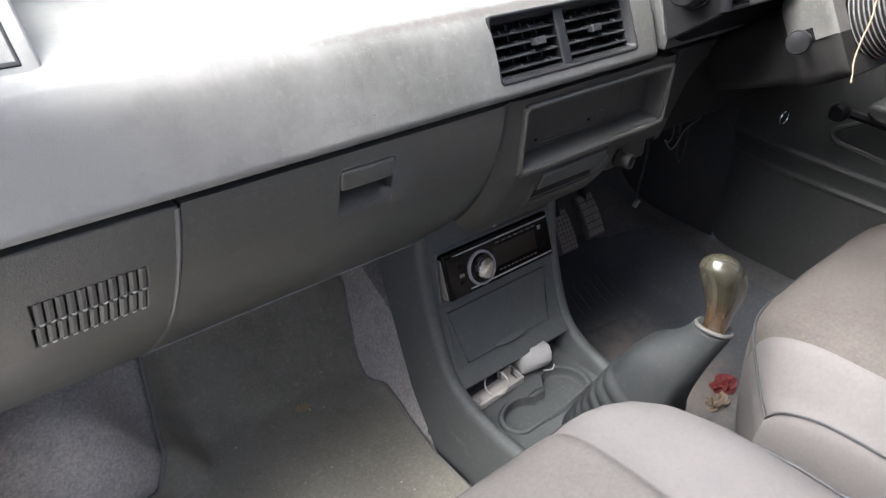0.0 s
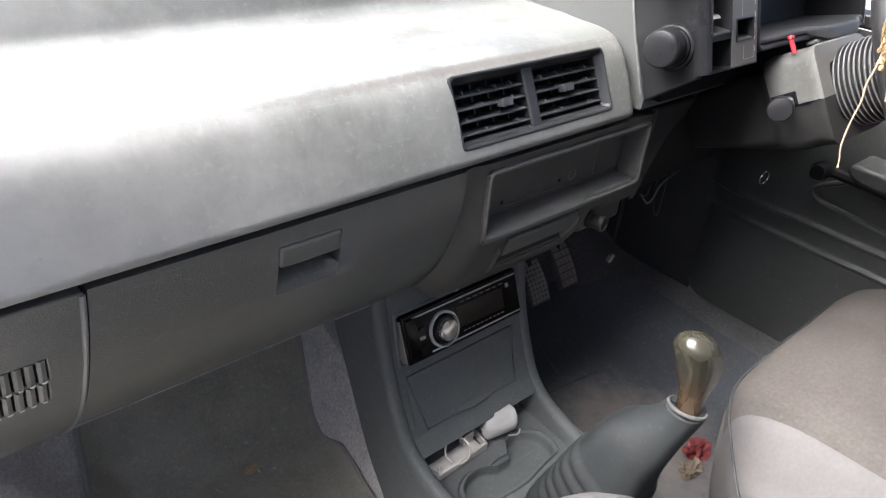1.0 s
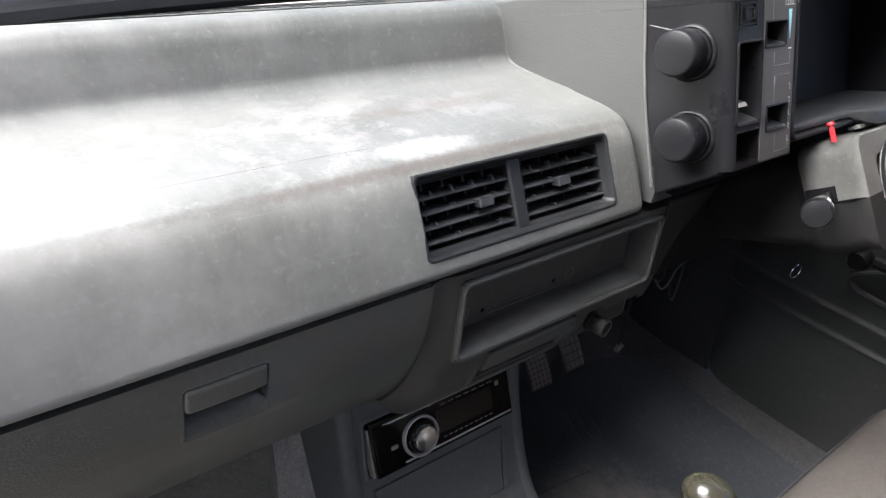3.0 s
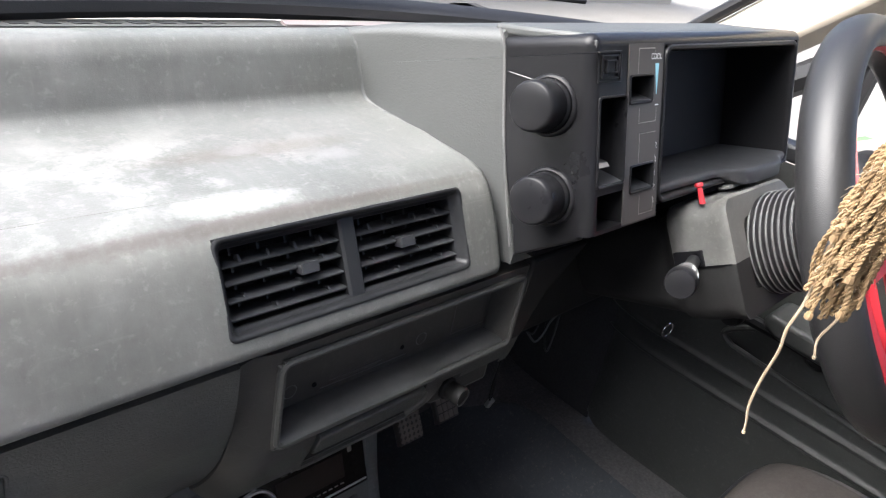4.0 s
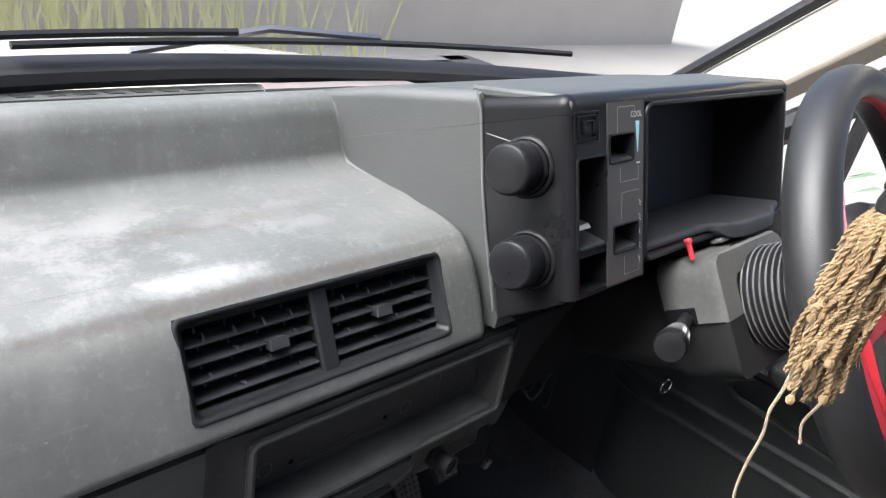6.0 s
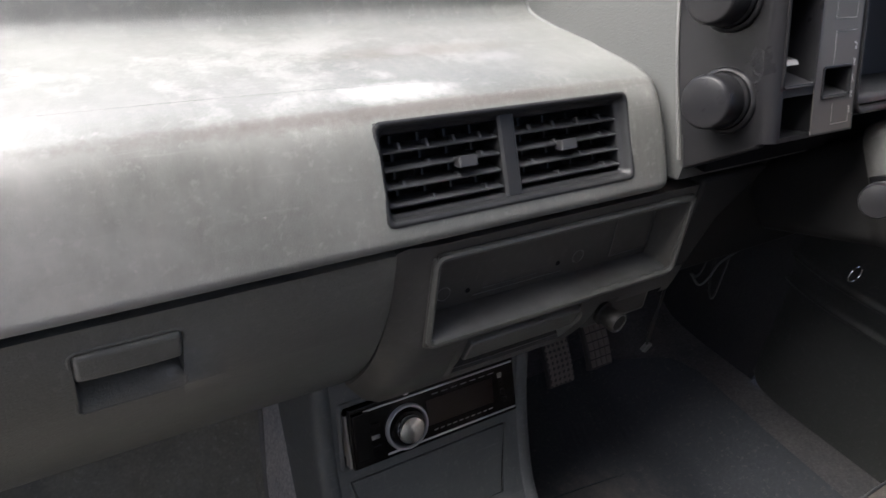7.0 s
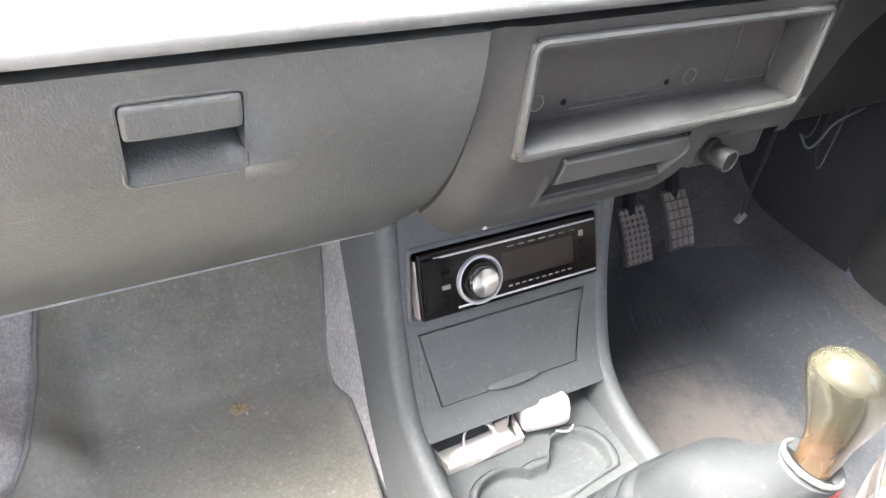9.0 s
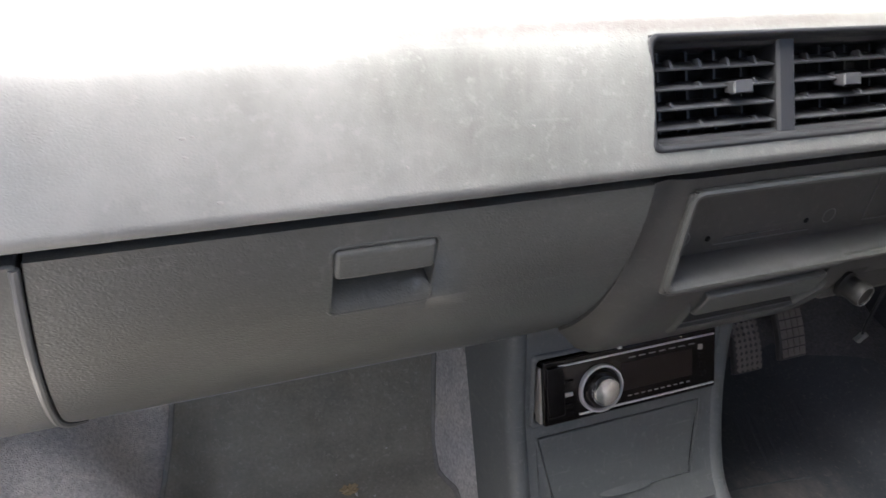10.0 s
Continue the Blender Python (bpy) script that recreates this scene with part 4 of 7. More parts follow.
def build_pod():
    flat = [(0.1205, 0.1545, 0.0395, 0.1025, 0.05, 0), (0.1225, 0.159, 0.1085, 0.1345, 0.05, 0), (0.1585, 0.19, 0.0265, 0.046, 0.03, 0),
            (0.164, 0.1965, 0.0925, 0.1125, 0.03, 0), (0.2065, 0.4665, 0.0055, 0.128, 0.07, 0)]
    holes = [(shell_u(a), shell_u(b), shell_v(c), shell_v(d), e, f) for a, b, c, d, e, f in flat]
    arc = POD_R * math.pi / 2
    u_end = shell_u(POD_X1 - POD_R) + arc + 0.05
    us = [0.0, 0.03, POD_BACK - POD_R] + [POD_BACK - POD_R + arc * k / 6 for k in range(1, 7)] + steps(shell_u(0.125), shell_u(POD_X1 - POD_R), 6) + [shell_u(POD_X1 - POD_R) + arc * k / 6 for k in range(1, 7)] + [u_end]
    vs = [arc * k / 6 for k in range(7)] + steps(shell_v(0.02), shell_v(0.1375), 5)
    bm = skin(us, vs, shell_at, holes, 0.004, -1.0)
    low = pod_at(0, 0.1282).z
    doomed = [f for f in bm.faces if f.calc_center_median().x > 0.206 and f.calc_center_median().z < low and f.calc_center_median().y < -0.06]
    bmesh.ops.delete(bm, geom=doomed, context="FACES")
    pod = part("instrument_pod", bm, [pod_black, cluster_dark], dash, "black plastic instrument pod with an empty cluster opening", angle=30)
    # lower tail of the side wall towards the fascia
    bm = extruded([(-0.048, 0.6), (-0.064, 0.5465), (-0.062, 0.539), (-0.011, 0.5), (-0.005, 0.516), (0.0185, 0.575), (0.022, 0.6)], POD_X0 + 0.0006, 0.1215)
    part("side_wall", bm, pod_black, pod, "", bevel=0.002, segments=2)
    bm = extruded([(0.06, 0.664), (0.02, 0.6705), (-0.018, 0.6775), (-0.0225, 0.6765), (-0.02, 0.67), (0.06, 0.655)], 0.1175, 0.474)
    part("top_wall", bm, hood_grey, pod, "grey top edge of the pod", bevel=0.003, segments=3)
    # black slab paints the shade below the pod
    part("underside_shade", slab(0.128, 0.47, -0.02, 0.06, 0.5, 0.53), hole_black, pod)
    # rounded frame round the cluster opening
    rings = []
    for grow, o in ((0.002, -0.004), (0.002, 0.0006), (0.0012, 0.0014), (-0.0004, 0.0016), (-0.002, 0.0006), (-0.003, -0.003), (-0.0034, -0.02), (-0.004, -0.068)):
        rings.append([pod_at(x, s, o) for x, s in rounded(0.2085 - grow, 0.4645 + grow, 0.0075 - grow, 0.126 + grow, 0.009 + max(grow, -0.002))])
    part("cluster_frame", loft(rings, True, False), pod_black, pod, "rounded black frame of the cluster opening", angle=50)
    # switch strip with taupe face
    bm = skin([0.1555, 0.2035], [0.004, 0.136], lambda x, s: pod_at(x, s, 0.0008), [(0.1585, 0.19, 0.0265, 0.046, 0.004), (0.164, 0.1965, 0.0925, 0.1125, 0.004)], 0.0008, -1.0)
    bmesh.ops.delete(bm, geom=[f for f in bm.faces if f.material_index == 1], context="FACES")
    part("switch_strip", bm, pod_brown, pod, "taupe switch strip with fine printed marks")
    # rims and ledges of the openings
    for x0, x1, s0, s1, r in ((0.1205, 0.1545, 0.0395, 0.1025, 0.003), (0.1585, 0.19, 0.0265, 0.046, 0.002), (0.164, 0.1965, 0.0925, 0.1125, 0.002)):
        rings = [[pod_at(x, s, o) for x, s in rounded(x0 - g, x1 + g, s0 - g, s1 + g, r, 3)] for g, o in ((0.001, 0.0), (0.001, 0.0014), (0.0, 0.0018), (-0.0008, 0.001), (-0.0008, -0.01))]
        part("slot_rim", loft(rings, True, False), pod_black, pod, angle=50)
        bm = loft([[pod_at(x, s1 - 0.009, -0.024), pod_at(x, s1 - 0.0015, 0.0006), pod_at(x, s1, 0.0006), pod_at(x, s1 + 0.001, -0.024)] for x in (x0 + 0.0004, x1 - 0.0004)])
        part("slot_ledge", bm, vent_black, pod)
    bm = loft([[pod_at(0.1212 + dx, s, o) for s, o in ((0.08, -0.02), (0.085, -0.001), (0.088, 0.001), (0.09, -0.02))] for dx in (0, 0.014)])
    part("lever_stub", bm, steel, pod, "bare metal lever stub")
    for k in range(5):
        part("detent", slab(-0.0006, 0.0006, -0.0006, 0.0006, -0.001, 0.001, None, Matrix.Translation(pod_at(0.1218, 0.055 + 0.006 * k, -0.004))), steel, pod)
    # square rocker switch
    m = Matrix.Translation(pod_at(0.1315, 0.0188)) @ Matrix(((1, 0, 0), (0, POD_N.y, -POD_D.y), (0, POD_N.z, -POD_D.z))).to_4x4()
    bm = bmesh.new()
    for r0, r1, h in ((0.0142, 0.0125, 0.0012), (0.0105, 0.009, 0.0018), (0.006, 0.0048, 0.003)):
        for a, b, c, d in ((-r0, r0, r1 * 0.75, r0 * 0.75), (-r0, r0, -r0 * 0.75, -r1 * 0.75), (-r0, -r1, -r1 * 0.75, r1 * 0.75), (r1, r0, -r1 * 0.75, r1 * 0.75)):
            slab(a, b, 0, h, c, d, bm, m)
    slab(-0.0048, 0.0048, 0, 0.002, -0.0036, 0.0036, bm, m)
    part("rocker_switch", bm, pod_black, pod, "square black rocker switch", bevel=0.0004)
    # printed outlines, tick marks and the blue wedge
    def mark(name, pts, w, ink):
        bm = bmesh.new()
        for (x0, s0), (x1, s1) in zip(pts, pts[1:]):
            d = Vector((x1 - x0, s1 - s0)).normalized() * w
            n = Vector((-d.y, d.x))
            q = [(x0 - d.x - n.x, s0 - d.y - n.y), (x1 + d.x - n.x, s1 + d.y - n.y), (x1 + d.x + n.x, s1 + d.y + n.y), (x0 - d.x + n.x, s0 - d.y + n.y)]
            bm.faces.new([bm.verts.new(pod_at(x, s, 0.0011)) for x, s in q])
        part(name, bm, ink, pod)

    mark("print_line", [(0.168, 0.026), (0.168, 0.0075), (0.19, 0.0075), (0.19, 0.0125)], 0.00025, ink_grey)
    mark("print_line", [(0.172, 0.0505), (0.172, 0.061), (0.196, 0.061), (0.196, 0.0515)], 0.00025, ink_grey)
    mark("print_line", [(0.174, 0.09), (0.174, 0.069), (0.197, 0.069)], 0.00025, ink_grey)
    mark("print_line", [(0.178, 0.117), (0.178, 0.131), (0.198, 0.131), (0.198, 0.12)], 0.00025, ink_grey)
    bm = bmesh.new()
    bm.faces.new([bm.verts.new(pod_at(x, s, 0.0011)) for x, s in ((0.1915, 0.0185), (0.197, 0.0185), (0.1955, 0.041), (0.1945, 0.041))])
    part("blue_wedge", bm, ink_blue, pod, "light blue temperature wedge")
    text = bpy.data.curves.new("lettering", "FONT")
    text.body = "COOL"
    text.size = 0.0062
    text.align_x = "CENTER"
    carrier = bpy.data.objects.new("lettering", text)
    letters = bpy.data.meshes.new_from_object(carrier)
    bpy.data.objects.remove(carrier)
    bm = bmesh.new()
    bm.from_mesh(letters)
    for v in bm.verts:
        v.co = pod_at(0.1925 + v.co.x * 0.85, 0.0155 - v.co.y, 0.0012)
    part("lettering", bm, ink_white, pod, "small white printed word")
    mark("print_bar", [(0.194, 0.049), (0.198, 0.049)], 0.0005, ink_white)
    rng = random.Random(3)
    for k in range(5):
        s = 0.077 + 0.0108 * k
        mark("print_bar", [(0.1975 + rng.uniform(-0.001, 0.001), s), (0.1995 + rng.uniform(-0.0006, 0.0006), s + 0.0016), (0.1985, s + 0.0034), (0.1998, s + 0.005)], 0.00022, ink_white)
    # shelf at the foot of the cluster opening, with a lip that swells over the column
    lip = smooth_line([(0.211, 0.1165, -0.004), (0.25, 0.1165, -0.003), (0.3, 0.1165, -0.002), (0.316, 0.1165, 0.0), (0.326, 0.117, 0.007), (0.336, 0.1175, 0.013), (0.35, 0.118, 0.015), (0.38, 0.1185, 0.0155), (0.41, 0.1185, 0.015), (0.425, 0.118, 0.011), (0.44, 0.1175, 0.004), (0.462, 0.117, 0.0)], 5)
    rows = [[pod_at(p.x, 0.113, -0.072), pod_at(p.x, p.y - 0.0018, p.z - 0.006), pod_at(p.x, p.y - 0.0014, p.z - 0.002), pod_at(p.x, p.y, p.z), pod_at(p.x, p.y + 0.002, p.z + 0.0006), pod_at(p.x, p.y + 0.005 + max(0.0, p.z) * 0.5, p.z), pod_at(p.x, p.y + 0.007 + max(0.0, p.z) * 0.5, p.z - 0.006), pod_at(p.x, p.y + 0.012, -0.072)] for p in lip]
    part("cluster_ledge", loft(rows), vent_black, pod, "dark shelf at the foot of the empty cluster opening", angle=50)
    part("chipped_corner", loft([[pod_at(0.1168, 0.001, -0.001 + k), pod_at(0.1188, 0.002, -0.001 + k), pod_at(0.1172, 0.0085, -0.0014 + k), pod_at(0.1155, 0.0065, -0.0034 + k)] for k in (-0.003, 0.0002)]), fascia_worn, pod, "chipped pale corner")
    # the two side knobs, each on a wide collar
    for y, z, r in ((-0.011, 0.624, 0.0192), (-0.03, 0.561, 0.0192)):
        at, way = Vector((0.1128, y, z)), Vector((-1, -0.12, 0.1)).normalized()
        bm = turned([(0.0, 0), (r * 1.12, 0), (r * 1.15, 0.0015), (r * 1.15, 0.004), (r * 1.1, 0.0055), (r * 1.02, 0.006), (r * 1.0, 0.0045), (r * 0.9, 0.004)], at, way, 36)
        kn = part("dash_knob", bm, knob_black, pod, "big round black rotary knob", angle=60)
        bm = turned([(0.0, 0.003), (r * 0.96, 0.003), (r * 0.98, 0.006), (r * 0.98, 0.0088), (r * 0.93, 0.0096), (r * 0.92, 0.011), (r * 0.95, 0.0125), (r * 0.93, 0.026), (r * 0.91, 0.0285), (r * 0.86, 0.0301), (r * 0.8, 0.0307), (r * 0.4, 0.0312), (0.0, 0.0313)], at, way, 40)
        part("knob_cap", bm, knob_black, kn, angle=60)


build_pod()

# ---- centre air vents
def build_vents():
    face0, face1 = Vector((-0.1285, 0.0225, 0.5515)), Vector((-0.1285, -0.0045, 0.4985))
    down = (face1 - face0)
    tall = down.length
    down.normalize()
    out = Vector((0, down.z, -down.y)).normalized()
    if out.y > 0:
        out = -out

    def at(x, s, o=0.0):
        return Vector((x, face0.y, face0.z)) + down * s + out * o

    x0, x1 = VENT_X
    # one moulded frame with rounded corners, stepped inwards to the slats
    rings = []
    for g, o in ((-0.0012, -0.004), (-0.0013, 0.0006), (-0.0004, 0.0014), (0.001, 0.0013), (0.0022, 0.0), (0.0034, -0.003), (0.0042, -0.0052), (0.0056, -0.006), (0.0064, -0.0075), (0.0068, -0.03)):
        rings.append([at(x, s, o) for x, s in rounded(x0 + g, x1 - g, g, tall - g, max(0.0022, 0.0055 - max(g, 0) * 0.5), 6)])
    vent = part("air_vent", loft(rings, True, False), vent_frame, dash, "twin charcoal air vent with tilted slats", angle=45)
    part("vent_back", loft([[at(x, s, o) for x, s in ((x0, 0.0), (x1, 0.0), (x1, tall), (x0, tall))] for o in (-0.031, -0.029)]), hole_black, vent)
    a, b = -0.0388, -0.0254
    bm = loft([[at(x, s, o) for x, o in ((a, -0.024), (a, -0.0052), (a + 0.0016, -0.0038), (b - 0.0016, -0.0038), (b, -0.0052), (b, -0.024))] for s in (0.003, tall - 0.004)])
    part("vent_divider", bm, vent_frame, vent)
    for a, b, tab in ((x0 + 0.0062, -0.0393, 0.66), (-0.0249, x1 - 0.0062, 0.44)):
        for k in range(4):
            s = 0.0168 + 0.0106 * k
            bm = loft([[at(x, s - 0.0052, -0.021), at(x, s - 0.0004, -0.0064), at(x, s + 0.0002, -0.0058), at(x, s + 0.0010, -0.0062), at(x, s - 0.0034, -0.021)] for x in (a, b)])
            part("slat", bm, vent_black, vent)
        for k in range(4):
            x = a + (b - a) * (0.15 + 0.235 * k)
            bm = loft([[at(x - 0.0007, s, o), at(x + 0.0007, s, o), at(x + 0.0007, s, -0.028), at(x - 0.0007, s, -0.028)] for s, o in ((0.006, -0.019), (tall - 0.008, -0.019))])
            part("upright_vane", bm, vent_frame, vent)
            for j in range(4):
                if j and (k + j) % 2:
                    continue
                s, h = 0.0166 + 0.0106 * j, 0.0052 if j == 0 else 0.0034
                bm = loft([[at(x - w, s, o) for w, o in ((0.0011, -0.007), (-0.0011, -0.007), (-0.0011, -0.014), (0.0011, -0.014))], [at(x - w, s - h, o) for w, o in ((0.0004, -0.009), (-0.0004, -0.009), (-0.0004, -0.014), (0.0004, -0.014))]])
                part("vane_tip", bm, vent_black, vent)
        x, s = a + (b - a) * tab, 0.0262
        bm = loft([[at(x + dx, s + ds, o) for dx, ds in ((-w, -0.0005), (-w + 0.0012, -0.001), (w - 0.0012, -0.001), (w, -0.0005), (w, h), (-w, h))] for o, w, h in ((-0.009, 0.0054, 0.0048), (-0.0004, 0.0066, 0.0062), (0.0006, 0.006, 0.0056))])
        part("slide_tab", bm, vent_black, vent)


build_vents()

# ---- lower fascia: the curved skirt shared by the glovebox door and the end panel
SKIRT = smooth_line([(-0.0045, 0.4775), (-0.0042, 0.46), (-0.002, 0.44), (0.004, 0.415), (0.018, 0.38), (0.042, 0.343), (0.075, 0.308), (0.102, 0.282), (0.123, 0.262)], 5)
SKIRT_LEN = [0.0]
for a, b in zip(SKIRT, SKIRT[1:]):
    SKIRT_LEN.append(SKIRT_LEN[-1] + (b - a).length)


def skirt_at(x, s, out=0.0):
    s = max(0.0, min(SKIRT_LEN[-1], s))
    for k in range(len(SKIRT) - 1):
        if s <= SKIRT_LEN[k + 1] + 1e-9:
            t = (s - SKIRT_LEN[k]) / (SKIRT_LEN[k + 1] - SKIRT_LEN[k])
            p = SKIRT[k].lerp(SKIRT[k + 1], t)
            d = (SKIRT[k + 1] - SKIRT[k]).normalized()
            return Vector((x, p.x + d.y * out, p.y - d.x * out))
    return Vector((x, SKIRT[-1].x, SKIRT[-1].y))


def skirt_s(z):
    for k in range(len(SKIRT) - 1):
        if SKIRT[k + 1].y <= z <= SKIRT[k].y:
            return SKIRT_LEN[k] + (SKIRT_LEN[k + 1] - SKIRT_LEN[k]) * (SKIRT[k].y - z) / (SKIRT[k].y - SKIRT[k + 1].y)
    return 0.0


L = SKIRT_LEN[-1]


def edge_lean(z):
    """How far the joint beside the glovebox leans outwards at a height."""
    return float(np.interp(z, (0.262, 0.343, 0.415, 0.4775), (-0.016, -0.015, -0.0095, -0.004)))


def build_glovebox():
    # the right edge of the door sweeps in towards its foot
    def door(x, s):
        p = skirt_at(x, s)
        p.x += edge_lean(p.z) * max(0.0, min(1.0, (-0.32 - x) / 0.1035))
        return p

    h0, h1, hm = skirt_s(0.4628), skirt_s(0.4185), skirt_s(0.4448)
    vs = steps(0.0, L - 0.0005, 22)
    bm = skin(steps(-0.4262, -0.1215, 12), vs, door, [(-0.302, -0.2485, h0, h1, 0.021, 0)], 0.012, -1.0)
    gd = part("glovebox_door", bm, [fascia_grey, hole_black], dash, "closed grey glovebox door with a recessed pull", bevel=0.0018, segments=2)
    lipv = steps(h0 + 0.0002, hm, 6)
    bm = skin(steps(-0.3018, -0.2487, 6), lipv, lambda x, s: skirt_at(x, s, 0.0026 - 0.0006 * ((x + 0.2752) / 0.0265) ** 4), (), 0.009, -1.0)
    part("pull_lip", bm, fascia_grey, gd, "", bevel=0.0032, segments=4)
    # hollow of the pull: a floor that rises in a curve to the face, between flared ends
    rows = []
    for x, k in ((-0.302, 0.0), (-0.3013, 0.5), (-0.3005, 0.85), (-0.2985, 1.0), (-0.264, 1.0), (-0.257, 0.8), (-0.2515, 0.4), (-0.2485, 0.0)):
        rows.append([skirt_at(x, h1 + 0.0004, 0.0002), skirt_at(x, h1 - 0.003, -0.0012 * k), skirt_at(x, h1 - 0.0065, -0.0055 * k), skirt_at(x, h1 - 0.0095, -0.0115 * k), skirt_at(x, h1 - 0.0118, -0.0185 * k - 0.001), skirt_at(x, h1 - 0.0122, -0.0204), skirt_at(x, h1, -0.0207)])
    part("pull_floor", loft(rows), fascia_grey, gd, angle=50)
    rim = [skirt_at(x, s, -0.0006) for x, s in rounded(-0.3032, -0.2473, h0 - 0.0012, h1 + 0.001, 0.0045, 5)]
    part("pull_rim", tube(rim + rim[:1], 0.0012, 8), fascia_grey, gd)
    # worn edge along the foot, its highlight painted into the colour
    bm = loft([[skirt_at(x, L - 0.0012, 0.0012), skirt_at(x, L, 0.0014) + Vector((0, 0.002, -0.0016)), skirt_at(x, L, 0.0) + Vector((0, 0.004, -0.002)), skirt_at(x, L, -0.006)] for x in steps(-0.439, -0.122, 6)])
    part("foot_edge", bm, edge_glint, gd, "worn lower edge with its highlight painted bright")
    # black sheet behind, painting the shade in the pull and the gaps
    bm = skin(steps(-0.462, -0.11, 4), steps(0.0, L, 16), lambda x, s: skirt_at(x, s, -0.022), (), 0.02, -1.0)
    part("shade_backing", bm, hole_black, dash)
    # unseen box added to keep light out from under the dash
    part("light_block_box", slab(-0.45, -0.12, 0.15, 0.37, 0.28, 0.46), fascia_dark, dash, "", bevel=0.01)
    return gd


build_glovebox()


def build_end_panel():
    s0, s1 = skirt_s(0.437), skirt_s(0.397)
    mid = (s0 + s1) / 2
    rows = ((-0.5345, s0, mid - 0.0012), (-0.536, mid + 0.0012, s1))
    holes = [(x0, x0 + 0.0747, a, b, 0.006) for x0, a, b in rows]

    def panel(x, s, out=0.001):
        p = skirt_at(x, s, out)
        p.x += (edge_lean(p.z) + 0.0022) * max(0.0, min(1.0, (x + 0.455) / 0.024))
        return p

    bm = skin([*steps(-0.612, -0.455, 3), -0.447, -0.439, -0.431], steps(0.0, L - 0.0005, 20), panel, holes, 0.012, -1.0)
    ep = part("end_panel", bm, [fascia_grey, hole_black], dash, "grey end panel with two rows of louvre slots", bevel=0.0012)
    for x0, a, b in rows:
        for k in range(11):
            x = x0 + 0.0006 + 0.0067 * k
            bm = loft([[skirt_at(x + dx - lean, s, o) for dx, o in ((0.001, -0.003), (0.0014, 0.0004), (0.0036, 0.0019), (0.0062, 0.0014), (0.0066, -0.003))] for s, lean in ((a - 0.0003, 0.0), (b + 0.0003, 0.0004))])
            fin = part("louvre_fin", bm, fascia_grey, ep)
            # pale tips paint the highlights at the feet of the fins
            bm = loft([[skirt_at(x + dx, b + ds, o) for dx, ds in ((0.0022, -0.0009), (0.0056, -0.0009), (0.005, 0.0008), (0.0026, 0.0008))] for o in (0.0006, 0.0022)])
            part("tip_glint", bm, edge_glint, fin, "pale tip painted as a highlight")
    # rolled right-hand edge beside the glovebox
    part("edge_roll", tube([panel(-0.4318, s, 0.0006) for s in steps(0.002, L - 0.001, 24)], 0.0022, 8), fascia_worn, ep)
    return ep


build_end_panel()

# ---- centre fascia with open cubby, ashtray slot and choke knob
def fascia_at(x, v, out=0.0):
    """v runs down from 0.4765 as height lost; the face tips forward below the cubby."""
    z = 0.4765 - v
    y = -0.002 if z > 0.398 else -0.002 + 0.0022 * ((0.398 - z) / 0.02) + 4.2 * (0.398 - z) ** 2
    return Vector((x, y - out, z))


